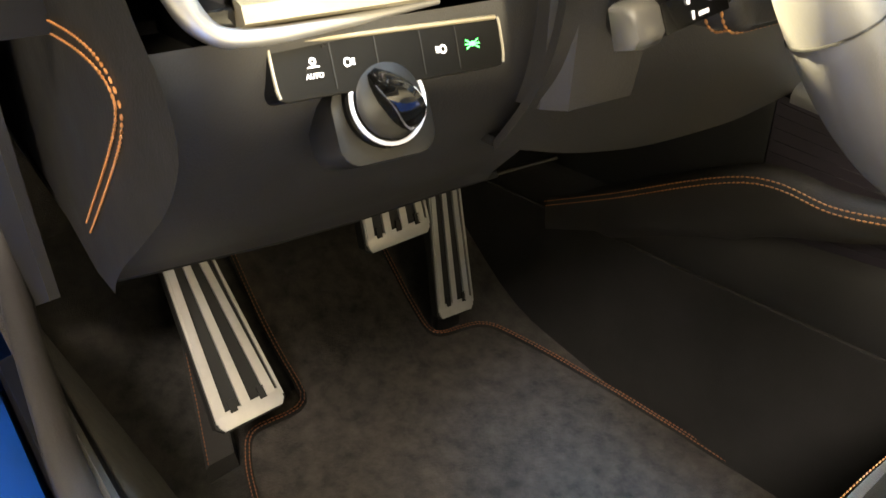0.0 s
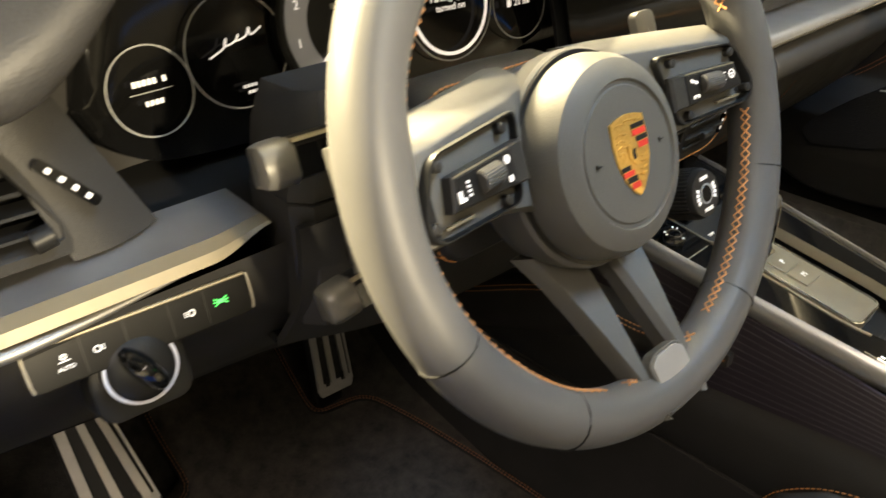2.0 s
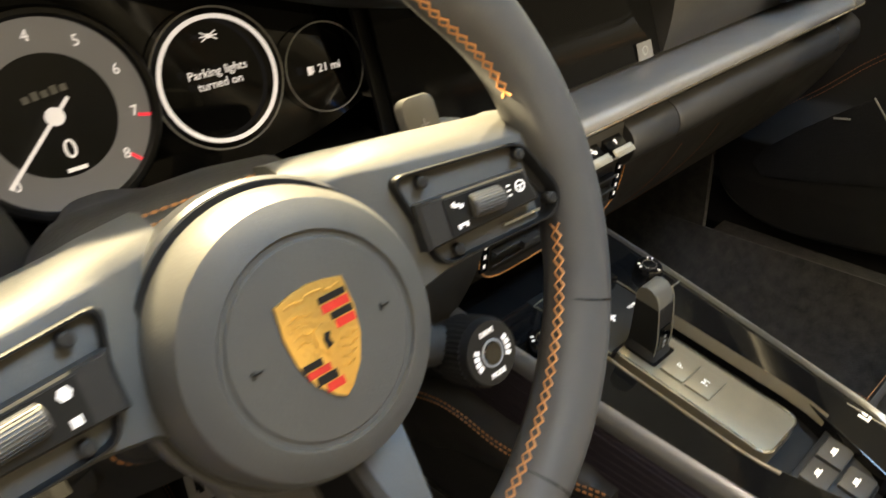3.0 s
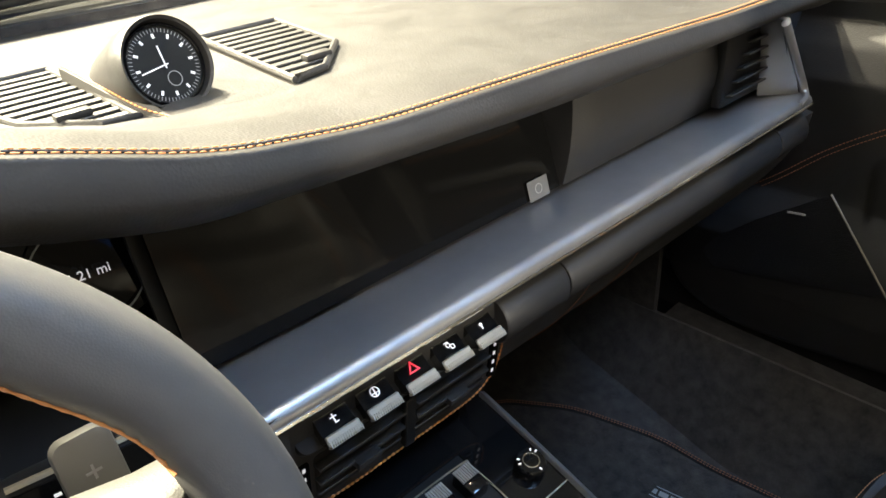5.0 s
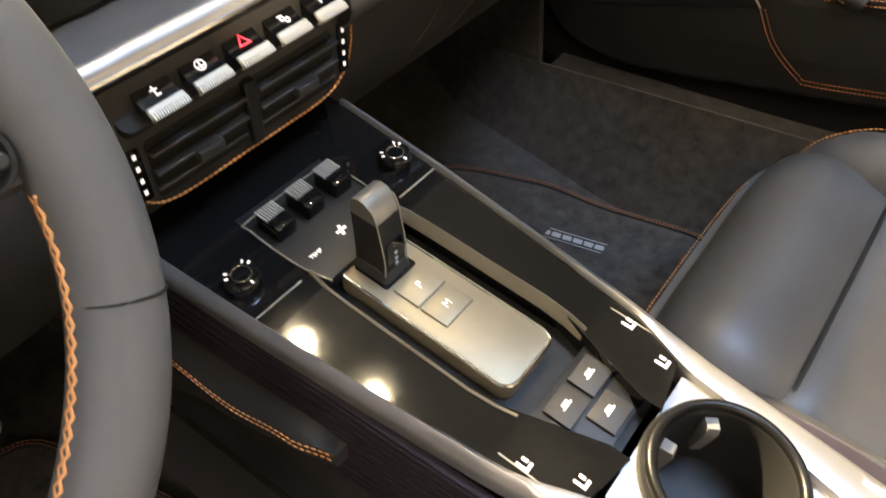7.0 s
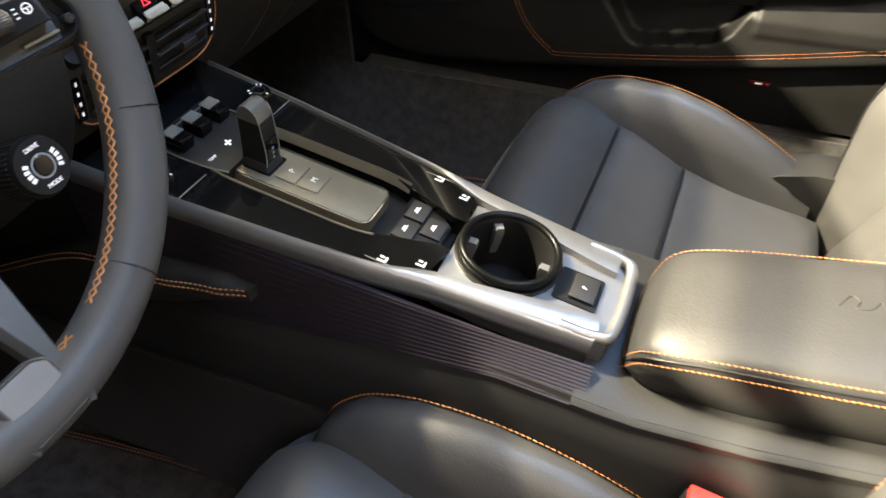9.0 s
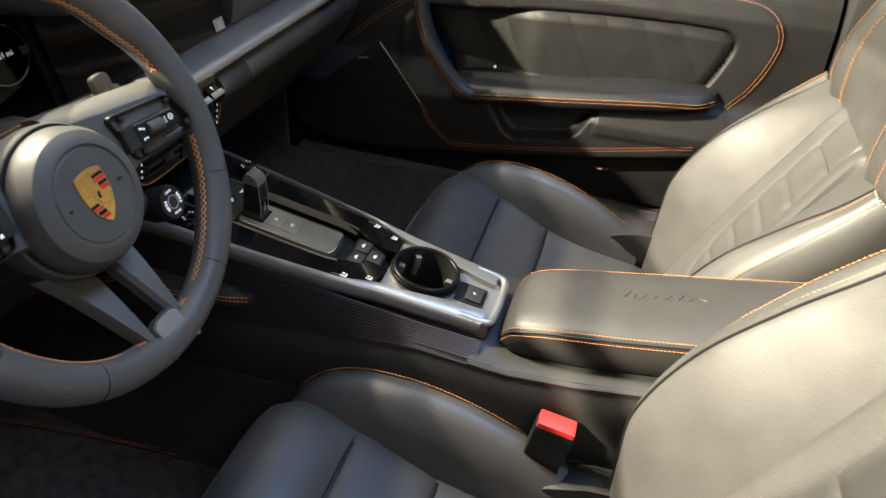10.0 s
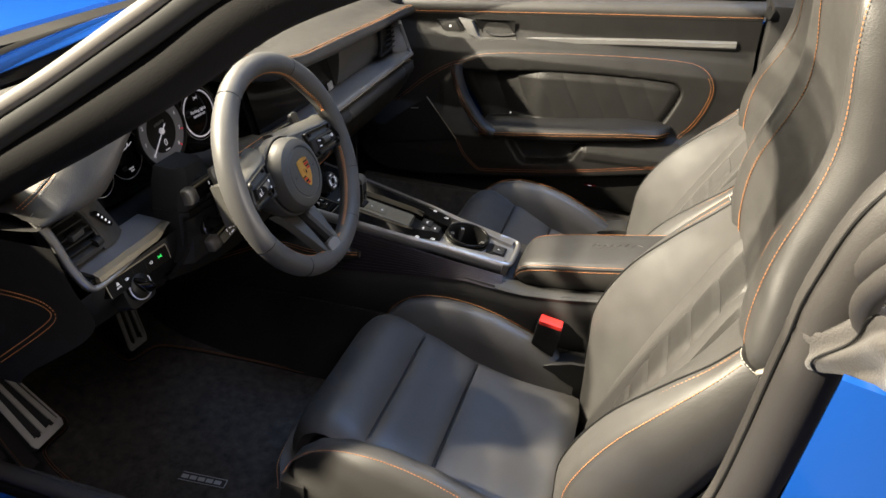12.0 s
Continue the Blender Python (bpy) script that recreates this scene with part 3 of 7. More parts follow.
def centre_screen():
    s = thing("centre_display", "large dark glossy touchscreen, switched off, in the dashboard", "touchscreen")
    def face(u, v):
        x = lerp(-0.118, 0.236, u)
        top = curve(LIP, x) - 0.004
        k = ease([(0.19, 1.0), (0.236, 0.93)], x)
        return (x, lerp(0.060, 0.088, v), lerp(0.7345, lerp(0.7345, top, k), v))
    part("glass", sheet(face, 30, 8, 0.004), SCREEN, s, "black glass panel")
    m = frame_of((0.207, 0.0605, 0.7425), (1, 0, 0), (0, 0.26, 0.97))
    part("sticker", moved(prism(rounded(-0.013, 0.013, -0.009, 0.009, 0.001), 0, 0.0004), m), GREY_PLASTIC, s, "small grey sticker")
    part("sticker_mark", moved(disc(0.0045, 0.0005, 0.0008, 20, 0, 0.0038), m), GREY_INK, s)
    # dark passenger panel
    rings = []
    for i in range(25):
        x = lerp(0.238, 0.556, i / 24)
        k = ease([(0.238, 0.35), (0.262, 1.0), (0.43, 1.0)], x)
        top = curve(LIP, x) - 0.003
        rings.append([(x, lerp(0.058, 0.050, v) - 0.012 * k * math.sin(math.pi * v), lerp(0.7345, top, v)) for v in (0, 0.2, 0.4, 0.6, 0.8, 1.0)] + [(x, 0.10, top), (x, 0.10, 0.7345)])
    part("passenger_panel", loft(rings), PLASTIC, dash, "dark padded passenger panel", 45)


centre_screen()


def dash_clock():
    c = thing("dashboard_clock", "round black stopwatch clock in a leather pod on the dashboard", "clock")
    m = frame_of((-0.036, 0.194, 0.8875), (1, 0.10, 0), (0, 0.36, 0.93))
    k = 0.80
    m = m @ Matrix.Diagonal((k, k, k, 1))
    part("hood", moved(lathe([(0.0, -0.085), (0.036, -0.085), (0.043, -0.02), (0.0435, 0.004), (0.041, 0.010), (0.0385, 0.008), (0.0365, -0.002), (0.0, -0.003)], 48), m), PLASTIC, c, "dark domed hood")
    face = part("dial", moved(disc(0.0335, -0.003, 0.0005, 48), m), PLASTIC_DARK, c)
    part("bezel", moved(disc(0.0365, -0.002, 0.0035, 48, 0.001, 0.0333), m), GLOSS, c)
    for i in range(12):
        a = math.tau * i / 12
        part("hour_mark", moved(box(0.0235, 0.0275, -0.0011, 0.0011, 0.0005, 0.0009), m @ pose(0, 0, 0, 0, 0, 30 * i)), WHITE, face)
    part("minute_track", moved(join(*[moved(box(0.0285, 0.0318, -0.0003, 0.0003, 0.0005, 0.0008), pose(0, 0, 0, 0, 0, 6 * i)) for i in range(60)]), m), GREY_INK, face)
    part("small_dial", moved(disc(0.0068, 0.0005, 0.0009, 24, 0, 0.0060), m @ pose(0.004, -0.013, 0)), GREY_INK, face)
    for a, ln in ((92, 0.017), (188, 0.024)):
        part("pointer", moved(box(-0.003, ln, -0.0006, 0.0006, 0.0012, 0.0018), m @ pose(0, 0, 0, 0, 0, a)), WHITE, face)
    part("pod_base", loft([[(x - w, y, 0.8635), (x - w, y, h), (x + w, y, h), (x + w * 1.4, y, 0.8635)] for x, y, w, h in ((-0.060, 0.148, 0.002, 0.866), (-0.064, 0.175, 0.006, 0.869), (-0.064, 0.22, 0.010, 0.874), (-0.060, 0.30, 0.016, 0.878))]), LEATHER, c, "leather pod side", 60)
    edge = smooth_path([(-0.0605, 0.150, 0.8672), (-0.068, 0.175, 0.8702), (-0.072, 0.22, 0.8752), (-0.074, 0.30, 0.8792)], 8)
    part("stitching", stitch(edge, 0.005, 0.0007, 0.7), THREAD, c)
    for s in (-1, 1):
        v = thing("top_vent", "slatted air vent let into the dashboard top", "air vent", group="dashboard top vents")
        shape = [(0.037, 0.146), (0.069, 0.154), (0.120, 0.210), (0.136, 0.330), (0.056, 0.330)] if s > 0 else [(-0.072, 0.345), (-0.160, 0.345), (-0.132, 0.215), (-0.094, 0.170), (-0.073, 0.165)]
        inner, outer, near = ([(0.146, 0.041), (0.33, 0.058)], [(0.146, 0.040), (0.154, 0.069), (0.21, 0.118), (0.33, 0.134)], 0.150) if s > 0 else ([(0.165, 0.075), (0.345, 0.074)], [(0.165, 0.078), (0.170, 0.092), (0.215, 0.130), (0.345, 0.158)], 0.169)
        part("recess", prism(shape, 0.8600, 0.8650), PLASTIC_DARK, v)
        rim = [Vector((x, y, 0.8672)) for x, y in shape]
        part("frame", tube(rim, 0.0030, 8, closed=True), LEATHER, v, "leather frame")
        for i in range(11):
            y = near + 0.008 + 0.0158 * i
            x0, x1 = s * curve(inner, y), s * curve(outer, y)
            a, b = min(x0, x1), max(x0, x1)
            part("slat", moved(box(a, b, -0.0032, 0.0032, -0.0012, 0.0012, 0.0005, 1), pose(0, y, 0.8672, 5)), LEATHER, v)
        part("tab", box((0.078 if s > 0 else -0.104) - 0.012, (0.078 if s > 0 else -0.104) + 0.012, near + 0.022, near + 0.032, 0.868, 0.8735, 0.002), PLASTIC, v)


dash_clock()


def left_vent():
    v = thing("air_vent", "black air vent with slats and a centre tab beside the wheel", "air vent", group="dashboard vents")
    def quad(u, w, deep=0.0):
        """A place on the slanting vent face."""
        x = lerp(lerp(-0.667, -0.588, u), lerp(-0.678, -0.618, u), w)
        z = lerp(lerp(0.756, 0.750, u), lerp(0.818, 0.813, u), w)
        return Vector((x, lerp(0.040, 0.046, w) + 0.01 * u + deep, z))
    part("duct", sheet(lambda u, w: quad(u, w, 0.03), 6, 6, 0.003), PLASTIC_DARK, v)
    def ring(k, deep):
        pts = []
        for a in range(32):
            q = math.tau * a / 32
            c, s = math.cos(q), math.sin(q)
            e = (abs(c) ** 6 + abs(s) ** 6) ** (-1 / 6)
            pts.append(quad(0.5 + (0.5 + k) * c * e, 0.5 + (0.5 + k) * s * e, deep))
        return pts
    part("frame", loft([ring(0.0, 0.03), ring(0.0, 0.0), ring(0.03, -0.003), ring(0.14, -0.002), ring(0.16, 0.02)], caps=False), PLASTIC, v, "", 50)
    for i in range(5):
        w = 0.10 + 0.20 * i
        rings = [[quad(u, w, 0.0), quad(u, w + 0.028, 0.0005), quad(u, w + 0.050, 0.016), quad(u, w + 0.022, 0.016)] for u in np.linspace(0.01, 0.99, 9)]
        part("slat", loft(rings), PLASTIC_DARK, v)
    tab = quad(0.52, 0.52, -0.004)
    part("tab", moved(box(-0.013, 0.013, -0.004, 0.006, -0.0045, 0.0045, 0.002), pose(*tab, 0, 0, 8)), PLASTIC, v)
    part("thumb_wheel", moved(disc(0.007, -0.006, 0.006, 20, 0.001), pose(-0.602, 0.045, 0.757, 0, 80, 0)), PLASTIC_DARK, v)
    # moulded panel between vent and cluster
    def side(a, b):
        x = lerp(lerp(-0.590, -0.534, a), lerp(-0.614, -0.572, a), b)
        return (x, lerp(0.046, 0.062, a) + 0.012 * b - 0.006 * math.sin(math.pi * a), lerp(0.737, 0.826, b))
    part("surround", sheet(side, 10, 10, 0.006), PLASTIC, v, "smooth moulded panel")
    bar = frame_of((-0.5815, 0.0455, 0.7830), (0.75, 0.15, 0.62), (-0.66, 0.0, 0.75))
    strip = part("light_strip", moved(prism(rounded(-0.0034, 0.0034, -0.0205, 0.0205, 0.0026), -0.004, 0.0004), bar), GLOSS, v)
    for i in range(4):
        part("light", moved(box(-0.0015, 0.0015, -0.0015, 0.0015, 0.0003, 0.0009), bar @ pose(0, -0.0130 + 0.0087 * i, 0)), WHITE, strip)


left_vent()


def knee_panel():
    k = thing("knee_panel", "dark soft knee panel under the dashboard beside the driver", "dash panel")
    bottom_y = [(-0.72, 0.19), (-0.677, 0.180), (-0.57, 0.165), (-0.511, 0.150), (-0.453, 0.120), (-0.42, 0.09)]
    bottom_z = [(-0.72, 0.540), (-0.677, 0.536), (-0.57, 0.534), (-0.511, 0.539), (-0.453, 0.556), (-0.42, 0.571)]
    def fn(u, v):
        x = lerp(-0.688, -0.430, u)
        by, bz = curve(bottom_y, x), curve(bottom_z, x)
        w = v ** 1.15
        bulge = 0.022 * math.sin(math.pi * min(1, v * 1.05))
        return (x, lerp(0.014, by, w) - bulge, lerp(0.716, bz, v))
    part("lower_cover", sheet(fn, 30, 16, 0.0), PLASTIC, k)
    def under(u, v):
        x = lerp(-0.686, -0.425, u)
        return (x, lerp(curve(bottom_y, x), 0.60, v), lerp(curve(bottom_z, x) + 0.004, 0.60, v))
    part("underside", sheet(under, 14, 6, 0.006), PLASTIC_DARK, k)
    # leather end panel with the stitched arc
    rear = [(0.530, 0.176), (0.56, 0.146), (0.60, 0.088), (0.65, 0.018), (0.69, -0.012), (0.716, 0.012), (0.76, 0.02), (0.83, 0.03)]
    def end(u, v):
        z = lerp(0.534, 0.80, v)
        front = curve([(0.53, 0.195), (0.57, 0.30), (0.62, 0.48), (0.83, 0.50)], z)
        return (-0.6885 - 0.03 * max(0, (z - 0.712) / 0.26), lerp(sum(curve(rear, z + 0.008 * j) for j in (-2, -1, 0, 1, 2)) / 5, front, u), z)
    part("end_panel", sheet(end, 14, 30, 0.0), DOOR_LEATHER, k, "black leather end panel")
    arc = smooth_path([(-0.6895, 0.251, 0.699), (-0.6895, 0.151, 0.704), (-0.6895, 0.095, 0.702), (-0.6895, 0.069, 0.693), (-0.6895, 0.067, 0.677), (-0.6895, 0.101, 0.645), (-0.6895, 0.195, 0.571)], 10)
    part("stitching", stitch(arc, 0.0045, 0.0009, 0.75, (0.0035, -0.0035), (1, 0, 0)), THREAD, k, "double row of orange stitching")


knee_panel()


def light_switch():
    s = thing("light_switch", "gloss black headlight switch panel with a rotary knob", "light switch")
    m = frame_of((-0.5715, 0.0135, 0.6965), (0.998, -0.03, -0.03), (0, 0.32, 0.95))
    part("panel", moved(prism(rounded(-0.0665, 0.0665, -0.0125, 0.0135, 0.006), -0.015, 0.003, 0.001), m), PIANO, s, "", 15)
    part("upper_edge", moved(box(-0.064, 0.064, 0.0115, 0.0140, 0.001, 0.0042, 0.0008, 1), m), CHAMPAGNE, s, "thin metal edge")
    kn = frame_of((-0.5820, 0.0085, 0.6780), (0.998, -0.03, -0.03), (0, 0.36, 0.93))
    kn = kn @ Matrix.Diagonal((0.84, 0.84, 0.9, 1))
    part("bezel", moved(disc(0.0265, -0.04, 0.003, 40, 0.002), kn), PIANO, s)
    part("housing", moved(prism(rounded(-0.034, 0.034, -0.034, 0.014, 0.014), -0.035, -0.003, 0.004), kn), PLASTIC_DARK, s)
    part("light_ring", moved(disc(0.0256, 0.003, 0.0042, 40, 0, 0.0234), kn), material("ring_pale", (0.5, 0.5, 0.54), 0.4, emit=(0.95, 0.95, 1), emit_power=0.03), s, "pale dial ring")
    for x in (-0.0655, 0.0655):
        part("corner_trim", moved(tube(smooth_path([(x * 0.99, 0.0125, 0.0030), (x, 0.0100, 0.0032), (x, -0.0040, 0.0032), (x * 0.985, -0.0105, 0.0030)], 4), 0.0008, 6), m), GREY_METAL, s, "thin metal corner")
    part("knob", moved(lathe([(0.0, 0.002), (0.0220, 0.002), (0.0220, 0.005), (0.019, 0.007), (0.0, 0.008)]), kn), PLASTIC_DARK, s)
    grip = loft([[(w * math.cos(a) * 0.5, lerp(-0.020, 0.020, i / 8), 0.007 + h * max(0, math.sin(a))) for a in (math.pi * j / 7 for j in range(8))] for i, (w, h) in enumerate(((0.006, 0.006), (0.013, 0.016), (0.016, 0.022), (0.017, 0.024), (0.017, 0.024), (0.017, 0.022), (0.015, 0.018), (0.012, 0.012), (0.006, 0.004)))])
    part("grip", moved(grip, kn @ pose(0, 0, 0, 0, 0, 30)), GLOSS, s)
    icon = m @ pose(-0.0460, 0.001, 0.0033)
    part("auto_letters", moved(letters("AUTO", 0.0032), icon @ pose(0, -0.0040, 0)), WHITE, s)
    part("auto_sign", moved(join(disc(0.0017, 0, 0.0003, 12, 0, 0.0009), box(-0.003, 0.003, -0.0028, -0.0022, 0, 0.0003)), icon @ pose(0, 0.0025, 0)), WHITE, s)
    part("fog_sign", moved(join(disc(0.0026, 0, 0.0003, 14, 0, 0.0018), *[box(0.003, 0.0048, -0.0018 + 0.0015 * i, -0.0012 + 0.0015 * i, 0, 0.0003) for i in range(3)]), m @ pose(-0.0285, 0.0010, 0.0033) @ Matrix.Diagonal((0.8, 0.8, 1, 1))), WHITE, s)
    part("beam_sign", moved(join(disc(0.0027, 0, 0.0003, 14, 0, 0.0017), *[box(-0.0058, -0.003, -0.0018 + 0.0015 * i, -0.0012 + 0.0015 * i, 0, 0.0003) for i in range(3)]), m @ pose(0.0265, 0.0005, 0.0033) @ Matrix.Diagonal((0.8, 0.8, 1, 1))), WHITE, s)
    g = [moved(box(0.0009, 0.0047, -0.0003, 0.0003, 0, 0.0003), pose(0, 0, 0, 0, 0, a)) for a in (-28, 0, 28, 152, 180, 208)]
    part("parking_sign", moved(join(*g, disc(0.0013, 0, 0.0003, 10)), m @ pose(0.0455, 0.0010, 0.0033)), GREEN, s, "lit green parking light sign")
    for x in (-0.036, -0.012, 0.014, 0.036):
        part("key_joint", moved(box(x - 0.0003, x + 0.0003, -0.010, 0.011, 0.0028, 0.0033), m), PLASTIC_DARK, s)


light_switch()


# ---- instrument cluster ----
def cluster():
    c = thing("instrument_cluster", "curved black instrument display with round dials behind the wheel", "instrument cluster")
    def cx(x):
        return 0.128 - 0.20 * (x + 0.34) ** 2
    def face(u, v):
        x = lerp(-0.551, -0.118, u)
        k = max(0.0, 1 - (max(0.0, -0.503 - x) / 0.048) ** 2) ** 0.5
        lo = 0.745 + 0.05 * (abs(x + 0.34) / 0.26) ** 4
        lo, hi = lerp(0.800, lo, k), lerp(0.800, curve(LIP, x) - 0.002, k)
        return (x, cx(x) - 0.012 + 0.024 * v, lerp(lo, hi, v))
    def cheek(u, v):
        x = lerp(-0.470, -0.66, u)
        y = soft([(-0.66, 0.072), (-0.61, 0.080), (-0.58, 0.102), (-0.548, 0.136), (-0.50, 0.142)], x)
        return (x, y, lerp(0.745, curve(LIP, x) + 0.004, v))
    part("leather_cheek", sheet(cheek, 30, 10, 0.003), LEATHER, c, "curved leather cheek")
    part("glass", sheet(face, 40, 10, 0.004), SCREEN, c, "black display glass")
    def at(x, z):
        k = -0.40 * (x + 0.34)
        return frame_of((x, cx(x) - 0.0085 + 0.12 * (z - 0.81), z), (1, k, 0), (0, 0.16, 1))
    # tachometer
    t = at(-0.336, 0.816)
    tach = part("tachometer", moved(disc(0.064, -0.004, 0.006, 56, 0.002, 0.057), t), PLASTIC_DARK, c, "analogue rev counter")
    part("scale_ring", moved(disc(0.057, 0.0, 0.002, 56, 0, 0.037), t), DIAL_GREY, tach, "grey scale ring")
    part("dial", moved(disc(0.037, 0.0, 0.0012, 48), t), PLASTIC_DARK, tach)
    for i in range(9):
        a = radians(225 - 270 * i / 8.0)
        part("numeral", moved(letters(str(i), 0.0095), t @ pose(0.047 * math.cos(a), 0.047 * math.sin(a), 0.0024)), WHITE, tach)
    for a in (-22, -52):
        part("red_line", moved(box(0.049, 0.060, -0.0010, 0.0010, 0.002, 0.0028), t @ pose(0, 0, 0, 0, 0, a + 8)), RED_MARK, tach)
    part("needle", moved(join(box(-0.014, 0.050, -0.0011, 0.0011, 0.0035, 0.0045), disc(0.0055, 0.001, 0.0052, 20, 0.001)), t @ pose(0, 0, 0, 0, 0, 222)), WHITE, tach, "white needle")
    part("zero", moved(letters("0", 0.017), t @ pose(0.002, -0.021, 0.0024)), WHITE, tach)
    part("unit_bar", moved(box(-0.006, 0.006, -0.0012, 0.0012, 0, 0.0003), t @ pose(0.002, -0.033, 0.0024)), WHITE, tach)
    part("script_bar", moved(join(*[box(-0.014 + 0.0056 * i, -0.010 + 0.0056 * i, -0.002, 0.002 + 0.001 * (i % 2), 0, 0.0003) for i in range(5)]), t @ pose(0, 0.014, 0.0018, 0, 0, 6)), GREY_INK, tach)
    # four digital dials
    for name, x, z, r, w in (("clock_dial", -0.501, 0.800, 0.030, 0.0010), ("logo_dial", -0.433, 0.812, 0.040, 0.0010), ("message_dial", -0.228, 0.812, 0.0430, 0.0030), ("fuel_dial", -0.146, 0.802, 0.0330, 0.0010)):
        d = at(x, z)
        ring = part(name, moved(disc(r, 0.0005, 0.0012, 56, 0, r - w), d), WHITE if w > 0.002 else GREY_INK, c)
        if name == "message_dial":
            part("thin_ring", moved(disc(r + 0.005, 0.0005, 0.001, 56, 0, r + 0.0038), d), GREY_INK, ring)
            part("message", moved(letters("Parking lights\nturned on", 0.0082), d @ pose(0, 0.0018, 0.0008)), WHITE, ring)
            g = [moved(box(0.0012, 0.0062, -0.0004, 0.0004, 0, 0.0003), pose(0, 0, 0, 0, 0, a)) for a in (-28, 0, 28, 152, 180, 208)]
            part("parking_sign", moved(join(*g, disc(0.0017, 0, 0.0003, 10)), d @ pose(0, 0.029, 0.0008)), WHITE, ring)
        elif name == "fuel_dial":
            part("reading", moved(letters("21 mi", 0.0085), d @ pose(0.003, 0.0, 0.0008)), WHITE, ring)
            part("pump_sign", moved(join(box(-0.002, 0.002, -0.003, 0.003, 0, 0.0003), box(0.0024, 0.0032, -0.002, 0.003, 0, 0.0003)), d @ pose(-0.0135, 0, 0.0008)), WHITE, ring)
        elif name == "clock_dial":
            part("clock_bar", moved(join(*[box(-0.0115 + 0.0035 * i, -0.0092 + 0.0035 * i, 0.0045, 0.0083, 0, 0.0003) for i in range(7) if i != 5]), d @ pose(0, 0, 0.0008)), WHITE, ring)
            part("divider", moved(box(-0.015, 0.015, -0.0003, 0.0003, 0, 0.0003), d @ pose(0, 0, 0.0008)), GREY_INK, ring)
            part("temperature_bar", moved(join(*[box(-0.006 + 0.0034 * i, -0.0038 + 0.0034 * i, -0.0088, -0.0055, 0, 0.0003) for i in range(4)]), d @ pose(0, 0, 0.0008)), WHITE, ring)
        else:
            part("script_bar", moved(tube(smooth_path([(-0.022, -0.007, 0), (-0.010, -0.002, 0), (-0.007, 0.004, 0), (-0.009, -0.001, 0), (0.0, 0.001, 0), (0.003, 0.005, 0), (0.001, 0.001, 0), (0.009, 0.003, 0), (0.012, 0.008, 0), (0.013, 0.003, 0), (0.022, 0.007, 0)], 5), 0.0007, 5), d @ pose(0, 0.006, 0.0008)), WHITE, ring)
            part("counter_bar", moved(join(*[box(-0.002 + 0.003 * i, 0.000 + 0.003 * i, -0.026, -0.0238, 0, 0.0003) for i in range(4)], *[box(0.001 + 0.003 * i, 0.003 + 0.003 * i, -0.0305, -0.0283, 0, 0.0003) for i in range(3)]), d @ pose(0, 0, 0.0008)), WHITE, ring)


cluster()


# ---- steering wheel ----
A = radians(21)
WHEEL = frame_of((-0.333, -0.127, 0.790), (1, 0, 0), (0, math.sin(A), math.cos(A)))


def soft_corners(pts, r):
    """A closed outline with rounded corners."""
    P, out = [Vector((x, y, 0)) for x, y in pts], []
    for i, b in enumerate(P):
        a, c = P[i - 1], P[(i + 1) % len(P)]
        p, q = b + (a - b).normalized() * r, b + (c - b).normalized() * r
        out += [p.lerp(b, t).lerp(b.lerp(q, t), t) for t in (0, 0.2, 0.4, 0.6, 0.8, 1)]
    return out


PADDLE = material("paddle_grey", (0.17, 0.168, 0.16), 0.42, metal=0.45, vary=0.05, vary_scale=40)
PLATE = material("spoke_plate_satin", (0.30, 0.30, 0.30), 0.42, metal=0.5, vary=0.04, vary_scale=50)
ROLLER = material("roller_grey", (0.09, 0.088, 0.085), 0.35, metal=0.4)


